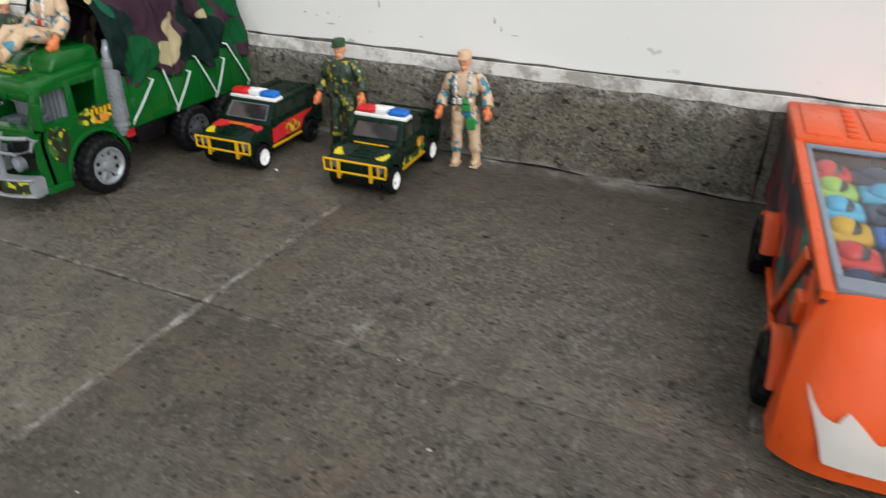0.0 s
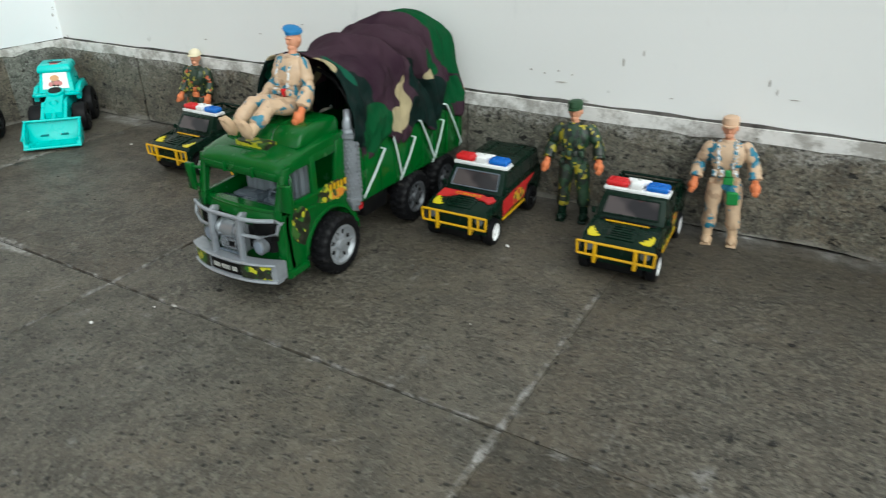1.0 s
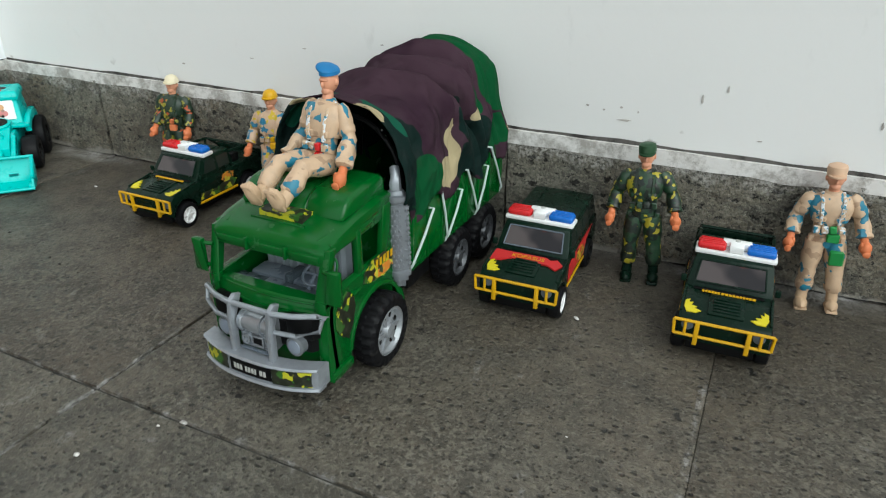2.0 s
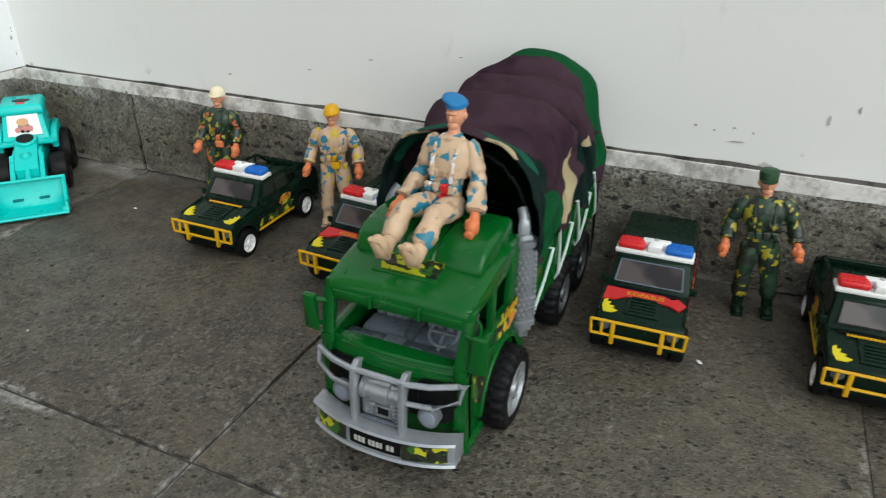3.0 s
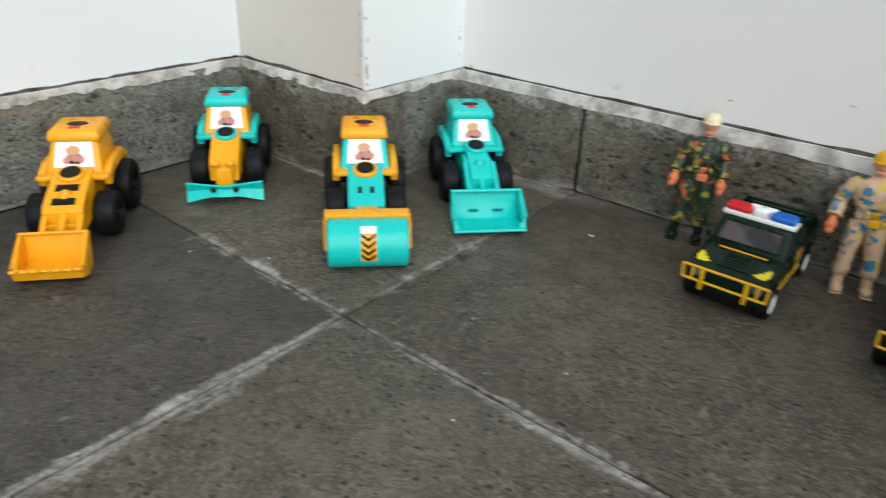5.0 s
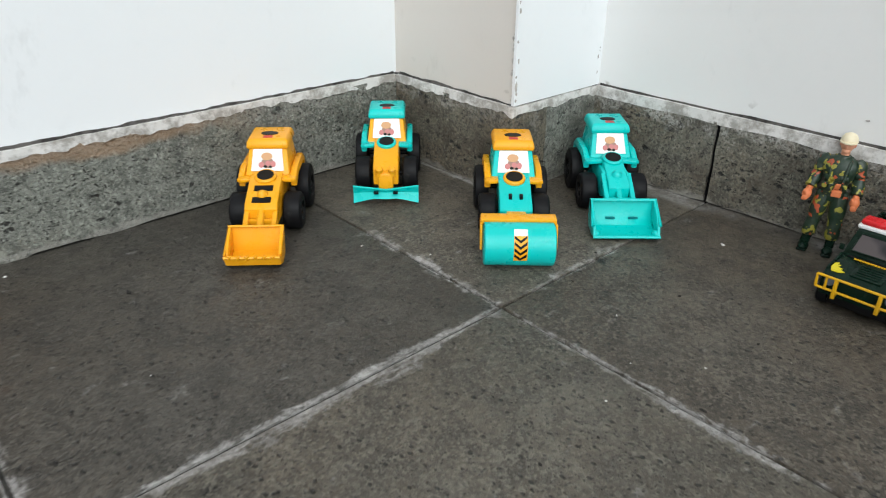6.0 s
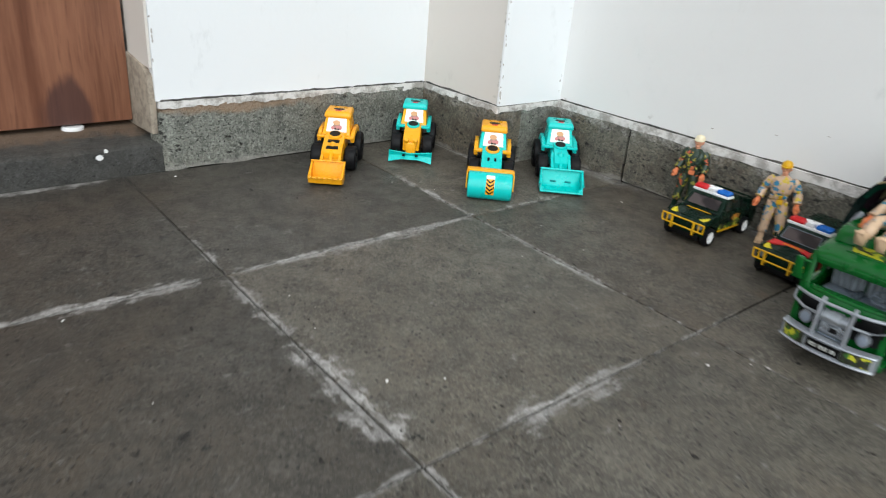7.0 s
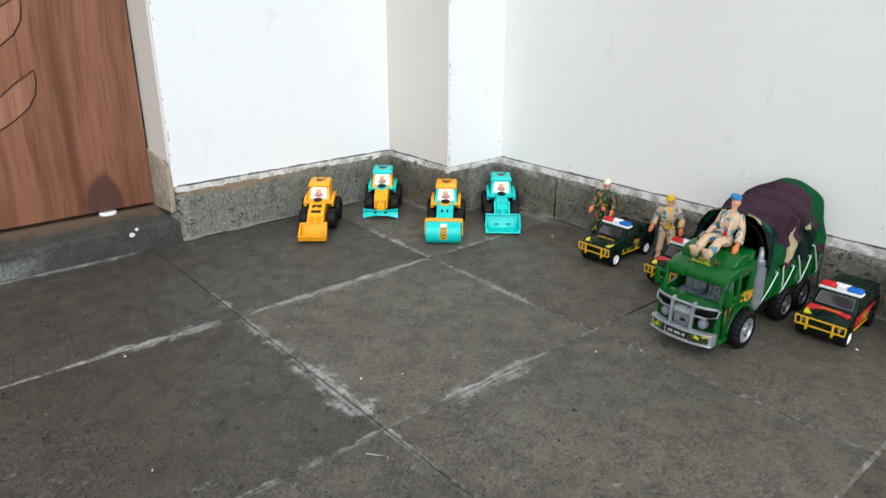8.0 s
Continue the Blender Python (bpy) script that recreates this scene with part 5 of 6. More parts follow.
            hood_sheet([(s * x, y) for x, y in flame], LIME, "headlight_sticker", "yellow flame shaped headlight sticker", 0.0007)
        part("headlight", turned(B(), (s * 0.0195, -0.0560, 0.0240), (0, -1, 0), [(0, 0.0034), (0.0010, 0.0034), (0.0014, 0.0025)], 14), GREY, t)
    if closed:
        hood_sheet([(-0.0238, -0.0415), (-0.0232, -0.0292), (-0.0130, -0.0296), (0.0110, -0.0296), (0.0150, -0.0318), (0.0190, -0.0300), (0.0238, -0.0350), (0.0200, -0.0410), (0.0140, -0.0372), (-0.0120, -0.0366), (-0.0165, -0.0400)], STICK_RED, "bonnet_sticker", "red bonnet sticker", 0.0013)
        lettering("lettering", "KOPASUS", 0.0052, 0.0001, YELLOW, t, Matrix.Translation((0, -0.0530, 0.0302)) @ slope @ Matrix.Translation((0, 0.0530 - 0.0335, 0.0015)))
    else:
        bm = B()
        rnd = random.Random(4)
        x = -0.0150
        while x < 0.0145:
            w = rnd.uniform(0.0012, 0.0020)
            rbox(bm, (x, -0.0318, 0.0010), (x + w, -0.0300, 0.0014))
            x += w + 0.0004
        bm.transform(Matrix.Translation((0, -0.0530, 0.0302)) @ slope @ Matrix.Translation((0, 0.0530, 0)))
        part("marking", bm, YELLOW, t, "row of small yellow bars of worn writing")
    # yellow brush guard
    bm = B()
    Y = -0.0600
    pts = [(-0.0265, 0.0190), (0.0265, 0.0190), (0.0270, 0.0285), (-0.0270, 0.0285)]
    for a, b in zip(pts, pts[1:] + pts[:1]):
        rod(bm, [(a[0], Y, a[1]), (b[0], Y, b[1])], 0.00095, 6)
    for x in (-0.0205, 0.0205):
        rod(bm, [(x, Y, 0.0190), (x, Y, 0.0285)], 0.0009, 6)
    for x in (-0.0140, 0.0140):
        rbox(bm, (x - 0.0013, Y - 0.0010, 0.0135), (x + 0.0013, Y + 0.0010, 0.0290), 0.0004)
        rbox(bm, (x - 0.0013, Y, 0.0150), (x + 0.0013, -0.0540, 0.0175), 0.0004)
    part("brush_guard", bm, YELLOW, t, "yellow brush guard")
    # lights on the roof
    bar = part("light_bar", rbox(B(), (-0.0235, -0.0135, 0.0500), (0.0235, -0.0010, 0.0530), 0.0010), WHITE, t, "white police light bar")
    part("lens", rbox(B(), (-0.0225, -0.0125, 0.0528), (-0.0060, -0.0022, 0.0572), 0.0018, 3), RED, bar, "red lens")
    part("lens", rbox(B(), (0.0060, -0.0125, 0.0528), (0.0225, -0.0022, 0.0572), 0.0018, 3), BLUE, bar, "blue lens")
    for s in (-1, 1):
        for j in range(4):
            part("lens_ridge", rbox(B(), (s * 0.0142 - 0.0070, -0.0112 + j * 0.0024, 0.0570), (s * 0.0142 + 0.0070, -0.0102 + j * 0.0024, 0.0576), 0.0002), RED if s < 0 else BLUE, bar)
    part("middle", prism(B(), [(-0.0040, -0.0128), (0.0040, -0.0128), (0.0040, -0.0062), (0.0084, -0.0062), (0.0084, -0.0014), (-0.0084, -0.0014), (-0.0084, -0.0062), (-0.0040, -0.0062)], 2, 0.0528, 0.0578, 0.0006), WHITE, bar)
    part("middle_boss", turned(B(), (0, -0.0040, 0.0576), (0, 0, 1), [(0, 0.0016), (0.0008, 0.0015), (0.0010, 0.0008)], 12), GREY_PALE, bar)
    for s in (-1, 1):
        wheel(t, s * 0.0236, FW, R, 0.0080, WHITE, s, 0.66, 0, "white rim")
        wheel(t, s * 0.0236, RW, R, 0.0080, BLACK if closed else WHITE, s, 0.66, 0, "black rim" if closed else "white rim")
    return t


jeep(pose(0.1722, 0.2245, 0, 0, 0, 0.5), False, "dark green toy pickup jeep with yellow brush guard")
jeep(pose(0.2900, 0.2215, 0, 0, 0, -2.5), True, "dark green toy jeep with red bonnet sticker beside the lorry")
jeep(pose(0.4870, 0.2270, 0, 0, 0, 2.5), True, "dark green toy jeep with red and yellow stickers and police lights")
jeep(pose(0.6105, 0.2320, 0, 0, 0, 3.0), False, "dark green open toy jeep with yellow markings and police lights")


# ---- toy soldiers: each one plain mesh ----
def soldier(name, m, cloth, boots, hat, hat_mat, label, seated=False, lean=0.0, pouch=None, chest=None, spread=1.0, thigh=False):
    """Materials: 0 cloth, 1 skin, 2 boots, 3 hat, 4 fists, 5 pouch, 6 chest."""
    bm = B()
    if not seated:
        hip, sh, head = 0.0475, 0.0770, 0.0893
        ln = lambda z: lean * z
        legs = [((s * 0.0058, ln(hip), hip), (s * 0.0080, ln(0.025) - 0.001, 0.0255), (s * 0.0092, 0.0005, 0.0060)) for s in (-1, 1)]
        arms = [((s * 0.0124, ln(sh), sh - 0.0018), (s * 0.0186 * spread, ln(0.062) + 0.0025, 0.0625), (s * 0.0214 * spread, ln(0.05) - 0.0055, 0.0495)) for s in (-1, 1)]
        tz = lambda z: (0, ln(z), z)
    else:
        hip, sh, head = 0.0060, 0.0360, 0.0490
        ln = lambda z: 0.26 * z
        legs = [((s * 0.0060, 0.0, 0.0060), (s * 0.0085, -0.0235, 0.0115), (s * 0.0080 + 0.0005, -0.0440, -0.0025)) for s in (-1, 1)]
        arms = [((s * 0.0114, ln(sh), sh - 0.0016), (s * 0.0172, ln(0.02) + 0.002, 0.0195), (s * 0.0208, -0.0080, 0.0050)) for s in (-1, 1)]
        tz = lambda z: (0, ln(z), z)
    k = (sh - hip) / 0.0295
    rows = [(hip - 0.004, 0.0070, 0.0048), (hip + 0.001, 0.0090, 0.0060), (hip + 0.007 * k, 0.0084, 0.0056), (hip + 0.013 * k, 0.0090, 0.0060), (hip + 0.0135 * k, 0.0108, 0.0076), (hip + 0.021 * k, 0.0132, 0.0088), (hip + 0.026 * k, 0.0134, 0.0080), (sh + 0.0005, 0.0112, 0.0058), (sh + 0.0030, 0.0045, 0.0036)]
    loft(bm, [ring(tz(z), (0, ln(1) if seated else lean, 1), a, b, 16, (1, 0, 0), 0.85) for z, a, b in rows])
    # vest pockets and belt
    for s in (-1, 1):
        c = Vector(tz(hip + 0.022 * k)) + Vector((s * 0.0050, -0.0064, 0))
        rbox(bm, c - Vector((0.0034, 0.0012, 0.0034)), c + Vector((0.0034, 0.0012, 0.0034)), 0.0008, 1, 6 if chest else 0)
    c = Vector(tz(hip + 0.0025))
    loft(bm, [ring(c + Vector((0, 0, d)), (0, 0.01, 1), 0.0096, 0.0066, 16, (1, 0, 0)) for d in (-0.0012, 0.0012)])
    if pouch:
        c = Vector(tz(hip + 0.004)) + Vector((0.0030, -0.0066, 0))
        rbox(bm, c - Vector((0.0036, 0.0016, 0.0030)), c + Vector((0.0036, 0.0016, 0.0030)), 0.0008, 1, 5)
    for (h, kn, an) in legs:
        H, K, A = Vector(h), Vector(kn), Vector(an)
        mid, shin = H.lerp(K, 0.5), K.lerp(A, 0.4)
        limb(bm, [(*H, 0.0062), (*mid, 0.0064), (*H.lerp(K, 0.80), 0.0055), (*H.lerp(K, 0.90), 0.0048), (*K, 0.0053), (*K.lerp(A, 0.2), 0.0049), (*shin, 0.0056), (*K.lerp(A, 0.62), 0.0052), (*K.lerp(A, 0.68), 0.0042)], 12, 0)
        limb(bm, [(*K.lerp(A, 0.62), 0.0040), (*K.lerp(A, 0.80), 0.0036), (*A, 0.0038)], 12, 2)
        if not seated:
            ball(bm, (A.x, A.y - 0.0030, 0.0036), (0.0040, 0.0075, 0.0036), 12, 2)
            rbox(bm, (A.x - 0.0038, A.y - 0.0100, 0.0), (A.x + 0.0038, A.y + 0.0042, 0.0022), 0.0008, 1, 2)
        else:
            tilt = Matrix.Rotation(radians(-62), 4, "X")
            ball(bm, A + Vector((0, -0.0020, 0.0042)), (0.0042, 0.0080, 0.0038), 12, 2, tilt)
            rbox(bm, A + Vector((-0.0040, -0.0105, 0.0026)), A + Vector((0.0040, 0.0045, 0.0048)), 0.0008, 1, 2, tilt)
    for (a, b, c) in arms:
        S, E, W = Vector(a), Vector(b), Vector(c)
        limb(bm, [(*(S + Vector((-0.15 * S.x, 0, 0.0030))), 0.0026), (*(S + Vector((0, 0, 0.0006))), 0.0044), (*S.lerp(E, 0.30), 0.0050), (*S.lerp(E, 0.52), 0.0047), (*S.lerp(E, 0.60), 0.0052), (*S.lerp(E, 0.74), 0.0050), (*S.lerp(E, 0.80), 0.0042), (*E, 0.0045), (*E.lerp(W, 0.35), 0.0049), (*E.lerp(W, 0.60), 0.0044), (*E.lerp(W, 0.66), 0.0050), (*E.lerp(W, 0.76), 0.0049), (*E.lerp(W, 0.80), 0.0034)], 12, 0)
        limb(bm, [(*E.lerp(W, 0.80), 0.0024), (*W, 0.0027)], 10, 4)
        ball(bm, W + (W - E).normalized() * 0.0030, (0.0036, 0.0042, 0.0044), 10, 4)
        for f in range(4):
            ball(bm, W + (W - E).normalized() * 0.0055 + Vector((0, -0.0032 + 0.0018 * f, -0.0006)), (0.0026, 0.0010, 0.0022), 6, 4)
        ball(bm, W + Vector((-0.2 * W.x / abs(W.x) * 0.01, -0.0022, -0.001)), (0.0014, 0.0020, 0.0028), 8, 4)
    # neck, head and headgear, left plain
    nk = Vector(tz(sh + 0.003))
    hd = Vector(tz(head))
    limb(bm, [(*nk, 0.0034), (*nk.lerp(hd, 0.5), 0.0030)], 10, 1)
    ball(bm, hd, (0.0051, 0.0060, 0.0066), 16, 1)
    ball(bm, hd + Vector((0, -0.0060, -0.0012)), (0.0010, 0.0014, 0.0018), 8, 1)
    ball(bm, hd + Vector((0, -0.0026, -0.0050)), (0.0034, 0.0034, 0.0026), 10, 1)
    ball(bm, hd + Vector((0, -0.0050, 0.0012)), (0.0036, 0.0014, 0.0009), 10, 1)
    if hat == "helmet":
        loft(bm, [ring(hd + Vector((0, 0.0004, d)), (0, 0, 1), r, r * 1.1, 18, (1, 0, 0)) for d, r in ((0.0018, 0.0064), (0.0028, 0.0063), (0.0052, 0.0058), (0.0075, 0.0044), (0.0088, 0.0018))], True, 3)
        loft(bm, [ring(hd + Vector((0, -0.0012, d)), (0, 0, 1), 0.0062, 0.0078, 18, (1, 0, 0)) for d in (0.0016, 0.0026)], True, 3)
    elif hat == "cap":
        loft(bm, [ring(hd + Vector((0, 0, d)), (0, 0, 1), r, r * 1.1, 18, (1, 0, 0)) for d, r in ((0.0018, 0.0057), (0.0060, 0.0060), (0.0080, 0.0056), (0.0088, 0.0040))], True, 3)
        loft(bm, [ring(hd + Vector((0, -0.0040, d)), (0, 0, 1), 0.0050, 0.0055, 16, (1, 0, 0)) for d in (0.0020, 0.0030)], True, 3)
    elif hat == "beret":
        ball(bm, hd + Vector((-0.0014, 0.0010, 0.0060)), (0.0072, 0.0074, 0.0024), 18, 3, Matrix.Rotation(radians(18), 4, "Y"))
        loft(bm, [ring(hd + Vector((0, 0, d)), (0, 0, 1), 0.0054, 0.0062, 18, (1, 0, 0)) for d in (0.0034, 0.0054)], True, 3)
    if thigh:
        c = Vector(legs[1][0]).lerp(Vector(legs[1][1]), 0.42) + Vector((0.0002, -0.0062, 0))
        rbox(bm, c - Vector((0.0042, 0.0014, 0.0052)), c + Vector((0.0042, 0.0014, 0.0052)), 0.0009, 1, 5)
    for j in range(4):
        c = Vector(tz(hip + 0.0100 * k)) + Vector((-0.0072 + j * 0.0048, -0.0076, 0))
        rbox(bm, c - Vector((0.0020, 0.0014, 0.0024)), c + Vector((0.0020, 0.0014, 0.0024)), 0.0006, 1, (5 if j == 2 and pouch else 6) if chest or pouch else 0)
    ball(bm, hd + Vector((0.0050, 0.0006, -0.0006)), (0.0010, 0.0016, 0.0020), 8, 1)
    ball(bm, hd + Vector((-0.0050, 0.0006, -0.0006)), (0.0010, 0.0016, 0.0020), 8, 1)
    collar = Vector(tz(sh + 0.0026))
    loft(bm, [ring(collar + Vector((0, 0, d)), (0, 0, 1), r, r * 0.9, 14, (1, 0, 0)) for d, r in ((-0.0014, 0.0062), (0.0010, 0.0050), (0.0014, 0.0040))])
    # webbing straps, back of the vest and knee patches
    for s in (-1, 1):
        strap = [Vector(tz(sh + 0.0024)) + Vector((s * 0.0058, 0.0, 0)), Vector(tz(sh - 0.001)) + Vector((s * 0.0062, -0.0068, 0)), Vector(tz(hip + 0.020 * k)) + Vector((s * 0.0058, -0.0084, 0)), Vector(tz(hip + 0.0132 * k)) + Vector((s * 0.0054, -0.0072, 0))]
        limb(bm, [(*v, 0.0013) for v in strap], 6, 6 if chest else 0)
        c = Vector(tz(hip + 0.0165 * k)) + Vector((s * 0.0055, -0.0072, 0))
        rbox(bm, c - Vector((0.0030, 0.0012, 0.0020)), c + Vector((0.0030, 0.0012, 0.0020)), 0.0007, 1, 0)
        c = Vector(tz(hip + 0.0015)) + Vector((s * 0.0092, -0.0020, 0))
        rbox(bm, c - Vector((0.0016, 0.0026, 0.0030)), c + Vector((0.0016, 0.0026, 0.0030)), 0.0006, 1, 0)
    for v in bm.verts:
        if v.co.z < sh + 0.002:
            v.co += Vector((noise.noise(v.co * 210), noise.noise(v.co * 210 + Vector((7, 0, 0))), noise.noise(v.co * 260 + Vector((0, 7, 0))))) * 0.0007
            v.co.z = v.co.z if seated else max(0.0, v.co.z)
    if seated:
        for v in bm.verts:
            if v.co.z > 0.012:
                v.co.x *= 0.90
    bmesh.ops.recalc_face_normals(bm, faces=bm.faces[:])
    ob = solid(name, bm, [cloth, SKIN, boots, hat_mat, HAND, pouch or cloth, chest or cloth], label, "toy soldier", group="toy soldiers")
    ob.matrix_world = m @ Matrix.Scale(0.98 if seated else 1.0, 4)
    return ob


soldier("toy_soldier", pose(0.1110, 0.2590, 0, 0, 1, 12), WOODLAND_R, DARK_GREEN, "helmet", CREAM, "toy soldier in dark camouflage with a cream helmet, against the skirting", lean=0.13, pouch=HAND, spread=0.8)
soldier("toy_soldier", pose(0.2310, 0.2590, 0, 0, -2.5, 14), DESERT_Y, TAN, "helmet", YELLOW, "toy soldier in sand camouflage with a yellow helmet, against the skirting", lean=0.13, pouch=YELLOW, chest=DESERT_Y)
soldier("toy_soldier", pose(0.5510, 0.2610, 0, 0, -4.5, 6), WOODLAND, DARK_GREEN, "cap", CAP_GREEN, "toy soldier in green camouflage with a green cap, against the skirting", lean=0.11)
soldier("toy_soldier", pose(0.6655, 0.2755, 0, 0, -4.5, 4), DESERT, TAN, "cap", CAP_SAND, "toy soldier in sand camouflage with a sand cap and green pouch", lean=0.08, pouch=POUCH_GREEN, chest=VEST, thigh=True)
soldier("toy_soldier", pose(0.3958, 0.1010, 0.1095, 0, 0, -4), DESERT, TAN, "beret", BERET, "seated toy soldier in sand camouflage with blue beret", seated=True, pouch=RED, chest=VEST)


# ---- toy building machines ----
def machine(kind, m, main, second, label):
    """Local -y is ahead; main colours fenders and roof, second the cab and bonnet where they differ."""
    t = thing("toy_" + kind, m, label, "toy tractor", "toy building machines in the corner")
    cab_m, hood_m = second
    # rear deck with fenders
    part("fender", rbox(B(), (-0.0245, -0.0330, 0.0385), (0.0245, 0.0200, 0.0430), 0.0018), main, t)
    for s in (-1, 1):
        part("fender_side", prism(B(), [(-0.0330, 0.0340), (-0.0330, 0.0430), (-0.020, 0.0480), (0.0120, 0.0480), (0.0240, 0.0400), (0.0240, 0.0280), (0.0160, 0.0400), (-0.0200, 0.0400)], 0, s * 0.0195, s * 0.0250, 0.0010), main, t)
    ledge = [(-0.0245, -0.0290), (-0.0248, -0.0385), (-0.0215, -0.0405), (-0.0120, -0.0385), (0.0120, -0.0385), (0.0215, -0.0405), (0.0248, -0.0385), (0.0245, -0.0290)]
    part("fender_ledge", prism(B(), ledge, 2, 0.0398, 0.0432, 0.0008), main, t)
    part("chassis", rbox(B(), (-0.0120, -0.0560, 0.0140), (0.0120, 0.0220, 0.0380), 0.0020), hood_m, t)
    # cab: a tapered box with a lid roof
    cab = loft(B(), [[(-a, y0, z), (a, y0, z), (a, y1, z), (-a, y1, z)] for a, y0, y1, z in ((0.0190, -0.0310, 0.0180, 0.0410), (0.0186, -0.0300, 0.0175, 0.0445), (0.0160, -0.0165, 0.0160, 0.0640))])
    bmesh.ops.bevel(cab, geom=cab.edges[:], offset=0.0014, segments=2, affect="EDGES", profile=0.5)
    part("cab", cab, cab_m, t)
    roof = loft(B(), [[(-a, y0, z), (a, y0, z), (a, y1, z), (-a, y1, z)] for a, y0, y1, z in ((0.0180, -0.0195, 0.0190, 0.0625), (0.0180, -0.0195, 0.0190, 0.0672), (0.0162, -0.0165, 0.0170, 0.0712))])
    bmesh.ops.bevel(roof, geom=roof.edges[:], offset=0.0016, segments=2, affect="EDGES", profile=0.5)
    part("roof", roof, main, t)
    # stickers: a white one on the screen with plain coloured shapes, dark ones on roof, bonnet
    def slope(x, k, lift):
        return (x, -0.0290 + 0.0115 * k - lift * 0.86, 0.0452 + 0.0170 * k + lift * 0.5)
    def decal(parent, name, pts, mat, lift, lab=""):
        bm = loft(B(), [[slope(x, k, l) for x, k in pts] for l in (lift - 0.0012, lift)])
        bmesh.ops.recalc_face_normals(bm, faces=bm.faces[:])
        return part(name, bm, mat, parent, lab)
    stick = decal(t, "sticker", [(-0.0138, 0.04), (0.0138, 0.04), (0.0122, 0.98), (-0.0122, 0.98)], STICK_WHITE, 0.0016, "white screen sticker with small coloured shapes")
    el = lambda cx, ck, rx, rk: [(cx + rx * math.cos(a), ck + rk * math.sin(a)) for a in np.linspace(0, 2 * math.pi, 15)[:-1]]
    decal(stick, "blob", el(0, 0.40, 0.0052, 0.24), DULL_BROWN, 0.0018)
    decal(stick, "blob", el(-0.0052, 0.30, 0.0024, 0.13), DULL_PINK, 0.0019)
    decal(stick, "blob", el(0.0050, 0.33, 0.0022, 0.14), DULL_PINK, 0.0019)
    decal(stick, "blob", el(-0.0006, 0.66, 0.0050, 0.17), DULL_ORANGE, 0.0020)
    decal(stick, "blob", el(0.0006, 0.36, 0.0024, 0.11), DULL_PINK, 0.0022)
    decal(stick, "blob", el(-0.0016, 0.22, 0.0016, 0.06), BLACK, 0.0023)
    decal(stick, "blob", el(0.0026, 0.20, 0.0014, 0.05), BLACK, 0.0023)
    part("roof_sticker", prism(B(), [(0.0075 * math.cos(a), -0.002 + 0.0050 * math.sin(a)) for a in np.linspace(0, 2 * math.pi, 13)[:-1]], 2, 0.0711, 0.0716), BLACK, t, "small dark roof sticker")
    part("roof_sticker", rbox(B(), (-0.0040, -0.0140, 0.0711), (0.0040, -0.0085, 0.0715)), STICK_RED, t, "small red roof sticker")
    # bonnet
    prof = [(-0.0300, 0.0390), (-0.0300, 0.0460), (-0.0420, 0.0440), (-0.0700, 0.0340), (-0.0740, 0.0300), (-0.0740, 0.0160), (-0.0300, 0.0160)]
    half = {"wheel_loader": 0.0092, "grader": 0.0118}.get(kind, 0.0135)
    part("bonnet", prism(B(), prof, 0, -half, half, 0.0014), hood_m, t)
    cap = turned(B(), (0, -0.0385, 0.0420), (0, -0.25, 1), [(0, 0.0095), (0.0040, 0.0095), (0.0050, 0.0085)], 20)
    part("bonnet_cap", cap, main, t)
    part("cap_sticker", turned(B(), (0, -0.03975, 0.04695), (0, -0.25, 1), [(0, 0.0072), (0.0004, 0.0070)], 18), BLACK, t, "dark oval sticker")
    if kind == "excavator_loader":
        for y in (-0.0530, -0.0665):
            z = 0.0440 + (y + 0.0420) * 0.357
            part("bonnet_opening", rbox(B(), (-0.0078, y - 0.0034, z - 0.0012), (0.0078, y + 0.0034, z + 0.0005), 0.0003, 2, 0, Matrix.Rotation(radians(19.6), 4, "X")), BLACK, t, "dark opening between the bonnet bars")
    if kind == "road_roller":
        bm = B()
        for s in (-1, 1):
            rbox(bm, (s * 0.0045 - 0.0014, -0.0640, 0.0360), (s * 0.0045 + 0.0014, -0.0600, 0.0400), 0.0003)
        part("vent", bm, BLACK, t)
    # wheels
    for s in (-1, 1):
        wheel(t, s * 0.0262, 0.0030, 0.0200, 0.0130, BLACK, s, 0.55, 0)
        wheel(t, s * 0.0225, -0.0455, 0.0165, 0.0150, BLACK, s, 0.55, 0)
    bm = B()
    rod(bm, [(-0.028, 0.003, 0.0205), (0.028, 0.003, 0.0205)], 0.0025)
    rod(bm, [(-0.024, -0.0455, 0.017), (0.024, -0.0455, 0.017)], 0.0025)
    part("axle", bm, BLACK, t)
    # working tool
    if kind == "road_roller":
        yk = main
        part("yoke", rbox(B(), (-0.0300, -0.0985, 0.0300), (0.0300, -0.0870, 0.0345), 0.0010), yk, t)
        part("yoke", rbox(B(), (-0.0080, -0.0900, 0.0240), (0.0080, -0.0700, 0.0300), 0.0010), yk, t)
        for s in (-1, 1):
            part("yoke_arm", prism(B(), [(-0.1080, 0.0120), (-0.1030, 0.0310), (-0.0880, 0.0310), (-0.0980, 0.0120)], 0, s * 0.0285, s * 0.0305, 0.0005), yk, t)
        dr = part("drum", turned(B(), (-0.0278, -0.1065, 0.0170), (1, 0, 0), [(0, 0.0155), (0.0010, 0.0170), (0.0546, 0.0170), (0.0556, 0.0155)], 40), TEAL, t)
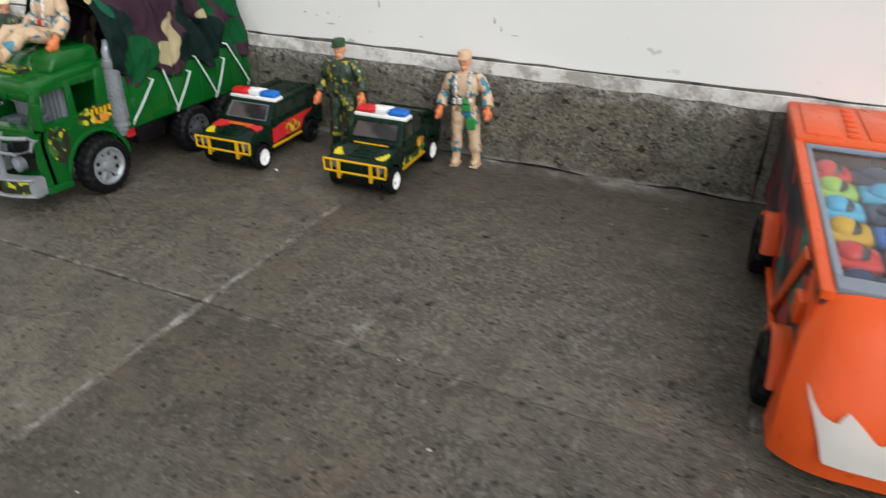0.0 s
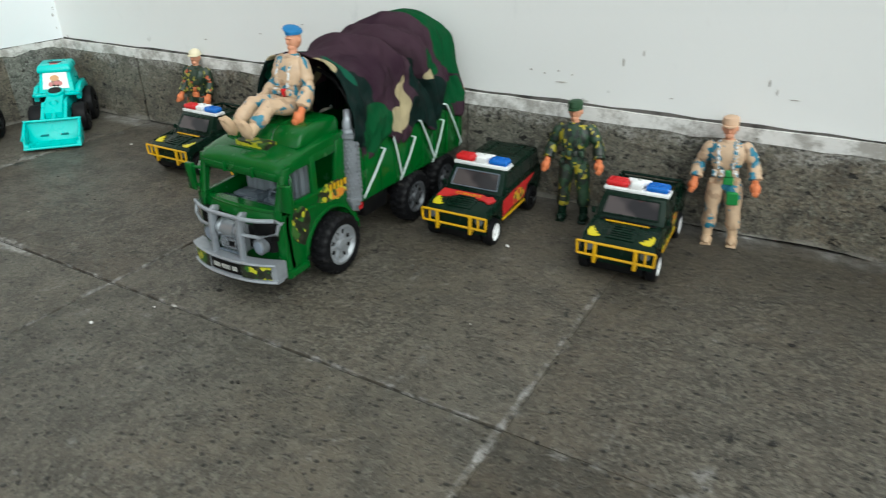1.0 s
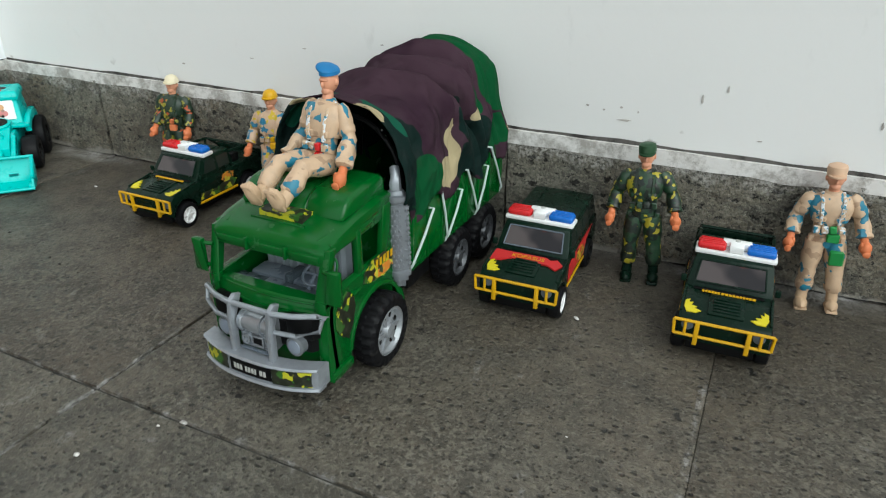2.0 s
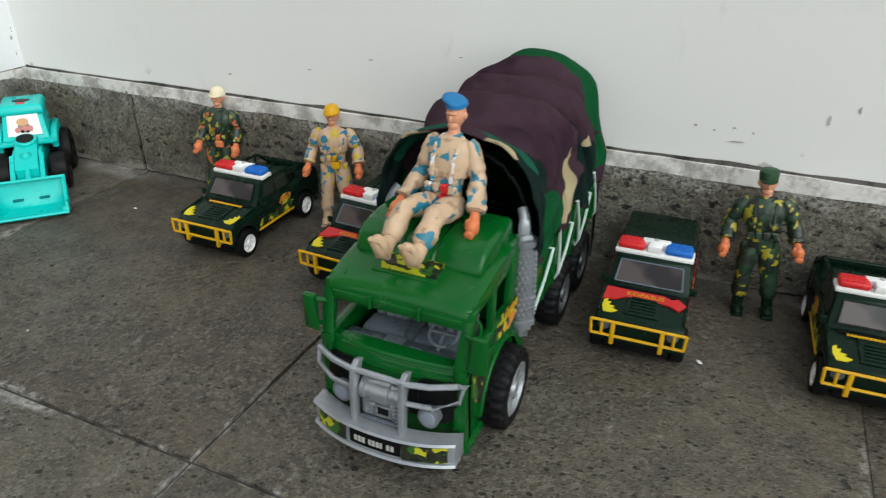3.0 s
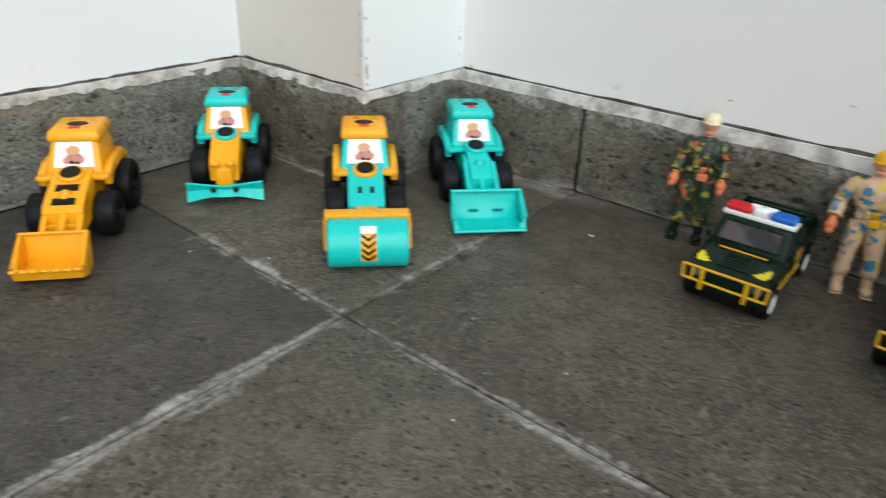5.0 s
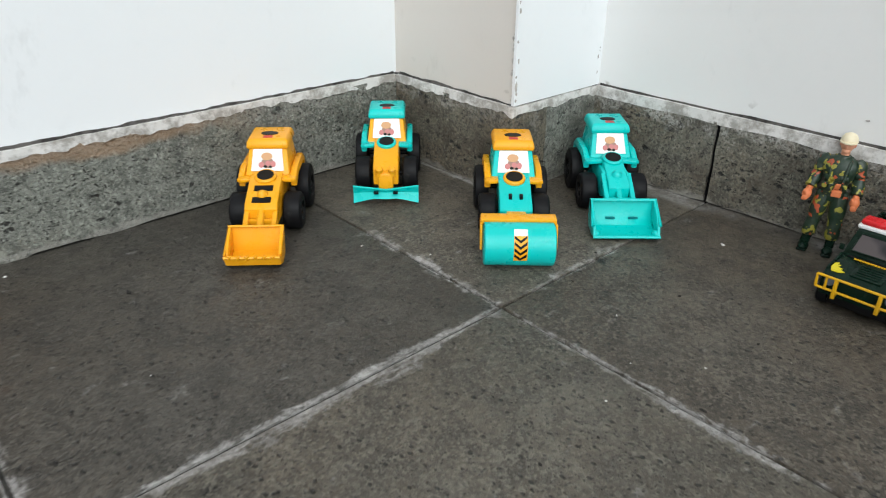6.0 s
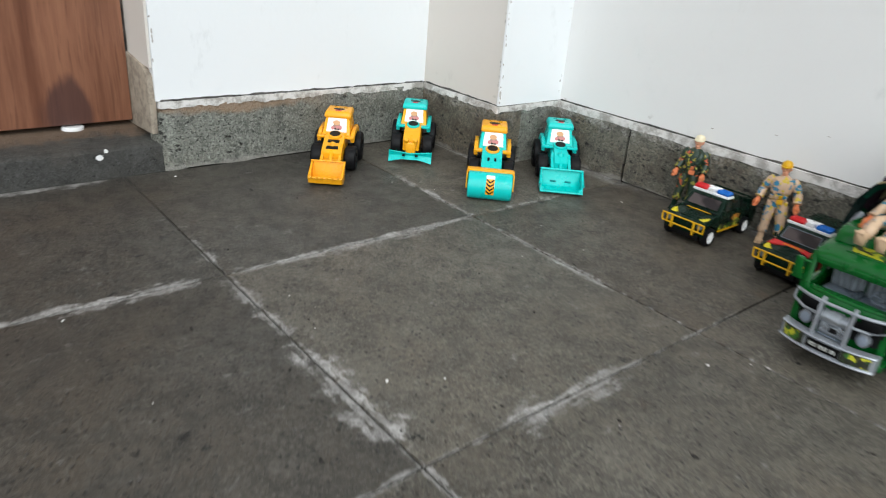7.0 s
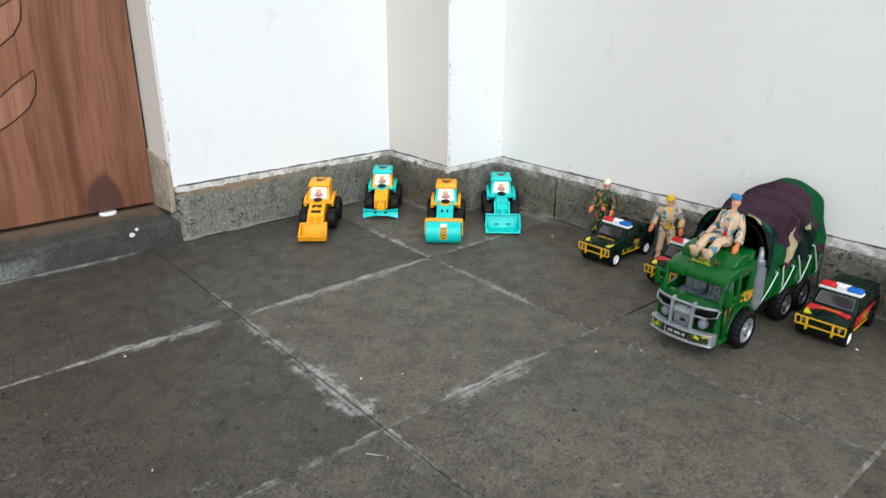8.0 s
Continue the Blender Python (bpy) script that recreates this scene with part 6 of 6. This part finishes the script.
        arc = lambda a0, a1, x0, x1, r: [[(x, -0.1065 - r * math.sin(a), 0.0170 + r * math.cos(a)) for x in (x0, x1)] + [(x, -0.1065 - (r - 0.0006) * math.sin(a), 0.0170 + (r - 0.0006) * math.cos(a)) for x in (x1, x0)] for a in np.linspace(a0, a1, 8)]
        part("drum_sticker", loft(B(), arc(0.75, 1.95, -0.0050, 0.0055, 0.0173)), ORANGE_Y, dr, "orange drum sticker with dark chevrons")
        part("drum_sticker", loft(B(), arc(0.40, 0.75, -0.0050, 0.0055, 0.0173)), STICK_WHITE, dr)
        for j in range(4):
            rows = []
            for x, drop in ((-0.0046, 0.0), (0.0, 0.22), (0.0050, 0.0)):
                a0 = 0.74 + j * 0.28 + drop
                rows.append([(x, -0.1065 - r * math.sin(a), 0.0170 + r * math.cos(a)) for a, r in ((a0, 0.0176), (a0 + 0.13, 0.0176), (a0 + 0.13, 0.0170), (a0, 0.0170))])
            part("chevron", loft(B(), rows), BLACK, dr)
    elif kind == "grader":
        part("arm", rbox(B(), (-0.0070, -0.0800, 0.0100), (0.0070, -0.0600, 0.0290), 0.0020), hood_m, t)
        bm = B()
        n = 12
        rings = []
        for i in range(n + 1):
            x = -0.0305 + 0.061 * i / n
            f = 1 - abs(x) / 0.0305
            y = -0.0830 - 0.0040 * f
            e, d = 0.0055 * min(1.0, f * 1.6), -0.0022 * f
            rings.append([(x, y - 0.0010, 0.0012 + e), (x, y + 0.0036, 0.0095 + e * 0.4), (x, y + 0.0010, 0.0168 + d), (x, y + 0.0032, 0.0175 + d), (x, y + 0.0060, 0.0095 + e * 0.4), (x, y + 0.0014, 0.0005 + e)])
        part("blade", loft(bm, rings), TEAL, t, "turquoise angled blade")
        bm = B()
        for s in (-1, 1):
            rbox(bm, (s * 0.0090 - 0.0022, -0.0868, 0.0110), (s * 0.0090 + 0.0022, -0.0815, 0.0130), 0.0004)
        part("blade_slot", bm, BLACK, t)
        for s in (-1, 1):
            part("lift_arm", rbox(B(), (s * 0.0060 - 0.0022, -0.0800, 0.0250), (s * 0.0060 + 0.0022, -0.0700, 0.0320), 0.0012), hood_m, t)
            part("lift_pin", turned(B(), (s * 0.0060, -0.0770, 0.0300), (0, -0.5, 1), [(0, 0.0034), (0.0040, 0.0034), (0.0050, 0.0022)], 14), hood_m, t)
    else:
        wide = 0.0285 if kind == "wheel_loader" else 0.0215
        front = -0.1170 if kind == "wheel_loader" else -0.1240
        bm = B()
        # open scoop: shell thickness made of an outer and an inner bowl
        BOWL = ((0.0, 0.0035), (0.0090, 0.0015), (0.0210, 0.0035), (0.0270, 0.0120), (0.0290, 0.0250)) if kind == "wheel_loader" else ((0.0, 0.0120), (0.0030, 0.0040), (0.0120, 0.0012), (0.0240, 0.0045), (0.0285, 0.0250))
        def bowl(grow, lift):
            rows = []
            for k, (dy, z) in enumerate(BOWL):
                w = (wide - 0.0012 * (k < 2) - 0.001 * k * 0) - grow
                rows.append([(-w, front + dy + 0.0, z + lift), (w, front + dy, z + lift)])
            return rows
        out, inn = bowl(0.0, 0.0), bowl(0.0018, 0.0016)
        loft(bm, [[o[0], o[1], i[1], i[0]] for o, i in zip(out, inn)])
        for s in (-1, 1):
            poly = [(front + dy, z) for dy, z in BOWL] + [(front + 0.0250, 0.0262), (front + 0.0120, 0.0185), (front + 0.0040, 0.0110)]
            prism(bm, poly, 0, s * wide, s * (wide - 0.0024), 0.0008)
            if kind == "wheel_loader":
                ball(bm, (s * (wide - 0.0030), front + BOWL[1][0] * 0.5, BOWL[1][1] + 0.0030), (0.0036, 0.0040, 0.0036), 10)
        bmesh.ops.recalc_face_normals(bm, faces=bm.faces[:])
        tool = TEAL if kind == "wheel_loader" else ORANGE_Y
        sc = part("bucket", bm, tool, t, "open plastic scoop bucket")
        rim = B()
        rod(rim, [(-wide, front + 0.004, 0.0120), (-wide, front + 0.0265, 0.0262), (wide, front + 0.0265, 0.0262), (wide, front + 0.004, 0.0120)], 0.0016 if kind == "wheel_loader" else 0.0012, 8)
        rod(rim, [(-wide, front, BOWL[0][1]), (wide, front, BOWL[0][1])], 0.0013, 6)
        part("bucket_rim", rim, tool, sc)
        if kind == "wheel_loader":
            for s in (-1, 1):
                part("slot", rbox(B(), (s * 0.0100 - 0.0040, front + 0.0228, 0.0098), (s * 0.0100 + 0.0040, front + 0.0250, 0.0112), 0.0003, 2, 0, Matrix.Rotation(radians(12), 4, "X")), DEEP_TEAL, sc)
        else:
            for j in range(6):
                part("tooth", prism(B(), [(-0.0190 + j * 0.0066, front + 0.001), (-0.0168 + j * 0.0066, front - 0.0040), (-0.0146 + j * 0.0066, front + 0.001)], 2, 0.0118, 0.0136), tool, sc)
        for s in (-1, 1):
            part("lift_arm", prism(B(), [(-0.0560, 0.0380), (-0.0540, 0.0330), (-0.0780, 0.0190), (-0.0868, 0.0140), (-0.0878, 0.0200), (-0.0800, 0.0250)], 0, s * 0.0115 - 0.0020, s * 0.0115 + 0.0020, 0.0006), hood_m, t)
        bm = rbox(B(), (-0.0110, -0.0790, 0.0180), (0.0110, -0.0760, 0.0230), 0.0006)
        rod(bm, [(0, -0.0640, 0.0330), (0, -0.0850, 0.0190)], 0.0030, 10)
        part("cross_bar", bm, hood_m, t)
        part("bonnet_pin", turned(B(), (0, -0.0600, 0.0370), (0, -0.3, 1), [(0, 0.0050), (0.0020, 0.0045), (0.0040, 0.0020)], 14), hood_m, t)
    return t


machine("wheel_loader", pose(-0.0890, 0.2335, 0, 0, 0, 48.0), TEAL, (TEAL, TEAL), "turquoise plastic toy wheel loader with a wide scoop in the corner")
machine("road_roller", pose(-0.1150, 0.1300, 0, 0, 0, 47.0), ORANGE_Y, (TEAL, TEAL), "orange and turquoise plastic toy road roller with a turquoise drum")
machine("grader", pose(-0.2610, 0.1035, 0, 0, 0, 50.0), TEAL, (ORANGE_Y, ORANGE_Y), "turquoise and orange plastic toy grader with an angled blade")
machine("excavator_loader", pose(-0.2590, -0.0290, 0, 0, 0, 51.0), ORANGE_Y, (ORANGE_Y, ORANGE_Y), "orange plastic toy loader with a toothed scoop bucket")


# ---- the orange car carrier ----
BUS = pose(0.9500, 0.1500, 0, 0, 0, 3.6)


def carrier():
    t = thing("toy_car_carrier", BUS, "large orange plastic toy car carrier with a clear top window", "toy truck")
    W, TOP = 0.0325, 0.0820
    # side walls, ends and roof frame leave the top open over the tray
    for s in (-1, 1):
        part("side_wall", prism(B(), [(-0.1250, 0.0140), (-0.1250, TOP - 0.004), (0.1480, TOP - 0.001), (0.1480, 0.0140)], 0, s * W, s * (W - 0.0025), 0.0006), SIDE_PRINT, t, "dark printed side with coloured shapes")
        part("top_rail", prism(B(), [(-0.1260, TOP - 0.0040), (-0.1260, TOP), (0.1500, TOP + 0.003), (0.1500, TOP - 0.0030)], 0, s * (W + 0.0008), s * (W - 0.0050), 0.0010), ORANGE, t)
        for yy in (-0.0960, 0.0420):
            out = [(yy + 0.0240 * math.cos(a), 0.0170 + 0.0240 * math.sin(a)) for a in np.linspace(0.25, math.pi - 0.25, 12)]
            inn = [(yy + 0.0212 * math.cos(a), 0.0170 + 0.0212 * math.sin(a)) for a in np.linspace(math.pi - 0.25, 0.25, 12)]
            part("wheel_arch", prism(B(), out + inn, 0, s * (W - 0.001), s * (W + 0.0090), 0.0008), ORANGE, t)
            wheel(t, s * (W + 0.0055), yy, 0.0190, 0.0120, BLACK, s, 0.5, 12)
        part("brace", prism(B(), [(-0.0900, 0.0770), (-0.0780, 0.0780), (-0.0300, 0.0160), (-0.0360, 0.0150)], 0, s * (W + 0.0004), s * (W + 0.0028), 0.0006), ORANGE, t)
        part("sill", rbox(B(), (min(s * W, s * (W + 0.0030)), -0.0720, 0.0120), (max(s * W, s * (W + 0.0030)), 0.0180, 0.0160), 0.0008), ORANGE, t)
        part("side_mirror", rbox(B(), (min(s * (W - 0.001), s * (W + 0.0055)), -0.1130, 0.0560), (max(s * (W - 0.001), s * (W + 0.0055)), -0.1010, 0.0680), 0.0012), ORANGE, t)
        part("corner_post", prism(B(), [(-0.1290, 0.0140), (-0.1290, 0.0680), (-0.1000, 0.0780), (-0.1100, 0.0480), (-0.1120, 0.0140)], 0, s * (W + 0.0015), s * (W - 0.0040), 0.0008), ORANGE, t)
    part("chassis", rbox(B(), (-0.0270, -0.1350, 0.0100), (0.0270, 0.1480, 0.0180), 0.002), BLACK, t)
    # rear roof panel with a ribbed spine
    rr = rbox(B(), (-W - 0.0005, 0.0640, TOP - 0.0020), (W + 0.0005, 0.1500, TOP + 0.0040), 0.0022)
    roof = part("rear_roof", rr, ORANGE, t)
    for j in range(6):
        part("rib", rbox(B(), (-0.0020 + 0.0004 * j, 0.0740 + j * 0.0115, TOP + 0.0030), (0.0050 + 0.0004 * j, 0.0800 + j * 0.0115, TOP + 0.0058), 0.0010), ORANGE, roof)
    part("roof_panel", rbox(B(), (-0.0270, 0.0720, TOP + 0.0030), (-0.0060, 0.1420, TOP + 0.0052), 0.0010), ORANGE, roof)
    part("roof_panel", rbox(B(), (0.0100, 0.0720, TOP + 0.0030), (0.0270, 0.1420, TOP + 0.0052), 0.0010), ORANGE, roof)
    part("rear_wall", rbox(B(), (-W, 0.1455, 0.0140), (W, 0.1490, TOP), 0.001), ORANGE, t)
    # window tray
    tray = part("tray", rbox(B(), (-W + 0.0040, -0.1180, TOP - 0.0190), (W - 0.0040, 0.0660, TOP - 0.0160), 0.0005), BLACK, t, "dark tray under the window")
    bm = B()
    for x0, x1, y0, y1 in ((-W + 0.0052, W - 0.0052, -0.1230, -0.1120), (-W + 0.0052, W - 0.0052, 0.0590, 0.0635), (-W + 0.0052, -W + 0.0085, -0.1115, 0.0585), (W - 0.0085, W - 0.0052, -0.1115, 0.0585)):
        rbox(bm, (x0, y0, TOP - 0.0020), (x1, y1, TOP + 0.0012), 0.0006)
    part("window_frame", bm, GREY_BLUE, t, "grey window frame")
    pane = part("pane", rbox(B(), (-W + 0.0080, -0.1125, TOP - 0.0016), (W - 0.0080, 0.0595, TOP - 0.0006)), CLEAR, t, "clear plastic window")
    pane.visible_shadow = False
    # rounded nose
    prof = [(-0.1240, TOP), (-0.1310, TOP - 0.0020), (-0.1430, TOP - 0.0150), (-0.1530, TOP - 0.0370), (-0.1580, 0.0300), (-0.1560, 0.0120), (-0.1240, 0.0120)]
    rings = []
    for k, x in enumerate(np.linspace(-W - 0.0010, W + 0.0010, 17)):
        e = (abs(x) / W) ** 4
        rings.append([(x * (1.18 if z < 0.06 else 1.10 if z < TOP - 0.01 else 1.0), y + (0.0100 * e if y < -0.13 else 0), z - (0.0030 * e if z > 0.03 else 0)) for y, z in prof])
    nose = part("nose", loft(B(), rings), ORANGE, t)
    flame = [(-0.0285, 1.22), (-0.0225, 0.72), (-0.0175, 0.62), (-0.0150, 1.02), (-0.0110, 0.80), (-0.0040, 0.35), (0.0010, 0.45), (0.0050, 0.9), (0.0130, 0.6), (0.0180, 1.2), (0.0240, 0.2)]
    def on_nose(x, k):
        pts = [(-0.1580, 0.0300), (-0.1530, TOP - 0.0370), (-0.1430, TOP - 0.0150)]
        i = min(1, max(0, int(k)))
        f = k - i
        y = pts[i][0] + (pts[i + 1][0] - pts[i][0]) * f
        z = pts[i][1] + (pts[i + 1][1] - pts[i][1]) * f
        return (x * 1.12, y - 0.0016 + 0.01 * (abs(x) / W) ** 4 + (0.003 * -k if k < 0 else 0), z + 0.0008)
    bm = B()
    cols = []
    for x in np.linspace(-0.0285, 0.0240, 43):
        top = np.interp(x, [p[0] for p in flame], [p[1] for p in flame])
        low = np.interp(x, (-0.0285, -0.0225, -0.0190, 0.0240), (1.18, 0.2, -0.55, -0.55))
        cols.append([bm.verts.new(on_nose(x, low + (top - low) * i / 8)) for i in range(9)])
    for a, b in zip(cols, cols[1:]):
        for i in range(8):
            bm.faces.new((a[i], b[i], b[i + 1], a[i + 1]))
    bmesh.ops.solidify(bm, geom=bm.faces[:], thickness=0.0004)
    part("flame_sticker", bm, STICK_WHITE, nose, "white flame shaped sticker")
    return t


def side_print():
    k = Nodes("dark_printed_side", 0.3)
    v = k.cells(55)
    c = k.mix(k.step(k.xyz(v["Color"])[0], 0.55, 0.6), (0.018, 0.020, 0.035), (0.06, 0.05, 0.06))
    c = k.mix(k.step(k.xyz(v["Color"])[1], 0.74, 0.76), c, (0.35, 0.03, 0.03))
    c = k.mix(k.step(k.xyz(v["Color"])[2], 0.86, 0.88), c, (0.03, 0.16, 0.13))
    k.put("Base Color", c)
    return k.mat


SIDE_PRINT = side_print()
carrier()


def mini_car(m, mat, label):
    t = thing("miniature_car", m, label, "toy car", "miniature cars in the carrier")
    bm = rbox(B(), (-0.0074, -0.0140, 0.0012), (0.0074, 0.0140, 0.0068), 0.0026, 3)
    part("body", bm, mat, t)
    cab = B()
    ball(cab, (0, 0.0010, 0.0062), (0.0062, 0.0088, 0.0052), 14)
    part("cabin", cab, mat, t)
    win = B()
    ball(win, (0, -0.0030, 0.0064), (0.0056, 0.0058, 0.0042), 12)
    part("windscreen", win, SMOKE, t)
    for s in (-1, 1):
        for yy in (-0.0080, 0.0080):
            part("wheel", turned(B(), (s * 0.0050, yy, 0.0024), (s, 0, 0), [(0, 0.0024), (0.0020, 0.0024)], 12), TYRE, t)
    return t


MINI = {"red": RED, "navy": plastic("navy_plastic", (0.012, 0.025, 0.075), 0.25), "blue": BLUE, "lime": plastic("lime_plastic", (0.30, 0.48, 0.08), 0.3), "sky blue": plastic("sky_blue_plastic", (0.05, 0.36, 0.62), 0.25), "yellow": YELLOW}
for row, cols in enumerate((("navy", "yellow"), ("red", "navy"), ("yellow", "blue"), ("sky blue", "navy"), ("lime", "sky blue"), ("red", "navy"))):
    for col, c in enumerate(cols):
        mini_car(BUS @ pose(-0.0132 + col * 0.0266, -0.0960 + row * 0.0285, 0.0660, 0, 0, 90) @ Matrix.Diagonal((1.40, 0.92, 1.08, 1)), MINI[c], c + " miniature plastic car inside the carrier's window")


# ---- litter ----
def litter():
    cap = turned(B(), (-0.3905, -0.338, 0.041), (0, 0, 1), [(0, 0.0130), (0.0030, 0.0130), (0.0042, 0.0115)], 24)
    solid("door_cap", cap, WHITE, "white plastic cap lying at the foot of the door", "cap")
    rnd = random.Random(7)
    bm = B()
    for (x, y, r) in ((-0.3112, -0.3290, 0.005), (-0.3112, -0.3210, 0.003)):
        prism(bm, [(y + r * math.cos(a) * rnd.uniform(0.7, 1.2), 0.024 + (y + 0.33) * 0.9 + r * 0.7 * math.sin(a)) for a in np.linspace(0, 6.0, 10)], 0, x - 0.002, x + 0.0003)
    solid("paint_drip", bm, WHITE, "dried white paint drips on the threshold", "paint", "stuff")
    bm = B()
    for i in range(150):
        x, y = rnd.uniform(-0.28, 1.25), rnd.uniform(-0.85, 0.262)
        if x < -0.13 and y > 0.14:
            continue
        r = rnd.choice((0.0004, 0.0006, 0.0008, 0.0013))
        ball(bm, (x, y, r * 0.5), (r * rnd.uniform(0.8, 2.0), r, r * 0.6), 6, rnd.choice((0, 0, 1)), Matrix.Rotation(rnd.uniform(0, 3), 4, "Z"))
    for v in bm.verts:
        v.co += Vector((noise.noise(v.co * 900), noise.noise(v.co * 900 + Vector((9, 0, 0))), 0)) * 0.0005
        v.co.z = max(v.co.z, 0.0002)
    for i in range(95):
        x, y = rnd.uniform(-0.2, 1.05), rnd.uniform(-0.62, 0.255)
        if x < -0.12 and y > 0.12:
            continue
        r = rnd.choice((0.0009, 0.0012, 0.0016, 0.0024))
        prism(bm, ragged(x, y, r * rnd.uniform(1.0, 1.9), r * rnd.uniform(0.5, 1.0), i + 300, 9, 0.55), 2, 0.0001, 0.0006, 0, 1)
    solid("grit", bm, [BAND, FLAKE], "loose grit and plaster crumbs on the stone floor", "grit", "stuff")
    bm = rod(B(), [(0.3240, -0.3400, 0.0006), (0.3290, -0.3360, 0.0009), (0.3340, -0.3320, 0.0006), (0.3400, -0.3270, 0.0008), (0.3415, -0.3300, 0.0006)], 0.00035, 6)
    solid("thread", bm, BAND, "short pale piece of string on the floor", "string")

    # plaster knocked off the pier's edge and scuffs on the long wall
    bm = B()
    for y, z, ry, rz in ((0.1535, 0.171, 0.0018, 0.0026), (0.1530, 0.105, 0.0022, 0.0060), (0.1545, 0.128, 0.0010, 0.0030), (0.1530, 0.205, 0.0009, 0.0022), (0.1532, 0.262, 0.0010, 0.0016)):
        prism(bm, ragged(y, z, ry, rz, int(z * 1000), 14, 0.5), 0, -0.1360, -0.1342)
    for i in range(46):
        z = 0.092 + 0.52 * rnd.random() ** 1.5
        r = rnd.uniform(0.0005, 0.0016)
        if i % 2:
            prism(bm, ragged(0.1518 + rnd.uniform(0, 0.0022), z, r, r * rnd.uniform(0.8, 2.4), i, 10, 0.5), 0, -0.1360, -0.1343)
        else:
            prism(bm, ragged(-0.1385 - rnd.uniform(0, 0.0026), z, r, r * rnd.uniform(0.8, 2.4), i, 10, 0.5), 1, 0.1526, 0.1540)
    for i in range(20):
        z = 0.092 + 0.6 * rnd.random()
        r = 0.0004 + 0.0014 * rnd.random() ** 2
        prism(bm, ragged(0.2745 - rnd.uniform(0, 0.0022), z, r, r * rnd.uniform(1.0, 3.5), i + 60, 10, 0.5), 0, -0.1360, -0.1343)
    for i in range(30):
        z = 0.135 + 0.6 * rnd.random()
        r = rnd.uniform(0.0006, 0.0014)
        prism(bm, ragged(-0.2575 + rnd.uniform(-0.0004, 0.0022), z, r, r * rnd.uniform(1.0, 3.0), i + 120, 10, 0.5), 0, -0.3100, -0.3082)
    solid("plaster_chip", bm, CHIP, "small spots of broken plaster along the wall edges", "plaster damage", "stuff")
    bm = B()
    for x, z, rx, rz in ((0.33, 0.118, 0.0030, 0.0008), (0.46, 0.140, 0.0020, 0.0006), (0.655, 0.104, 0.0060, 0.0009), (0.705, 0.125, 0.0010, 0.0045), (0.72, 0.133, 0.0009, 0.0030), (0.83, 0.110, 0.0040, 0.0006), (0.25, 0.106, 0.0022, 0.0009), (0.90, 0.165, 0.0035, 0.0007), (0.628, 0.112, 0.0016, 0.0010), (0.640, 0.110, 0.0010, 0.0008), (0.652, 0.113, 0.0014, 0.0009), (0.664, 0.111, 0.0009, 0.0011), (0.812, 0.120, 0.0008, 0.0032), (0.818, 0.114, 0.0007, 0.0028), (0.386, 0.131, 0.0024, 0.0006), (0.535, 0.108, 0.0014, 0.0006), (0.745, 0.101, 0.0022, 0.0006)):
        prism(bm, ragged(x, z, rx, rz, int(x * 1000), 12, 0.5), 1, 0.0024, 0.006)
    ob = solid("wall_scuff", bm, CHIP, "short grey scuffs on the painted wall", "scuff", "stuff")
    ob.matrix_world = pose(WALL_X0, WALL_Y0, 0, 0, 0, WALL_TURN)


litter()


# ---- floor tiles, each one a part of the floor ----
def tiles():
    g = 0.0021
    sizes = {}
    rnd = random.Random(21)
    # the third joint runs a little askew
    def line(a, y):
        return a * TILE + (0.0042 - SKEW * y if a == 2 else 0.0)
    for a in range(-1, 8):
        for b in range(-7, 1):
            h = 0.0004 if a >= 2 else g / 2
            y0, y1 = b * TILE + h, (b + 1) * TILE - h
            if b == 0:
                y1 = 0.34
            cx, cy = (a + 0.5) * TILE, (y0 + y1) / 2
            askew = a in (1, 2)
            key = (a, b) if askew else (a >= 2, round(y1 - y0, 4))
            if key not in sizes:
                bm = rbox(B(), (-0.5, (y0 - y1) / 2, -0.03), (0.5, (y1 - y0) / 2, 0.0))
                flush = a >= 2
                for v in bm.verts:
                    y = cy + v.co.y
                    v.co.x = (line(a, y) + (0.0001 if a > 1 else g / 2) if v.co.x < 0 else line(a + 1, y) - (0.0001 if a >= 1 else g / 2)) - cx
                bmesh.ops.bevel(bm, geom=[e for e in bm.edges if min(v.co.z for v in e.verts) > -0.001], offset=0.0003 if flush else 0.0010, segments=2, affect="EDGES", profile=0.5)
                sizes[key] = [mesh_from("tile", bm.copy(), STONE_BROWN), mesh_from("tile", bm.copy(), STONE), mesh_from("tile", bm.copy(), STONE_WARM), mesh_from("tile", bm, STONE_UMBER)]
            # darker, browner tiles towards the door, along the wall, at (0, 0) and (2, -1)
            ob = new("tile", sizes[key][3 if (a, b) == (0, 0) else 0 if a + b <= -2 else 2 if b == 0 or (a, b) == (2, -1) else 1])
            ob.parent = FLOOR
            ob.location = (cx, cy, -rnd.uniform(0, 0.0004))


tiles()
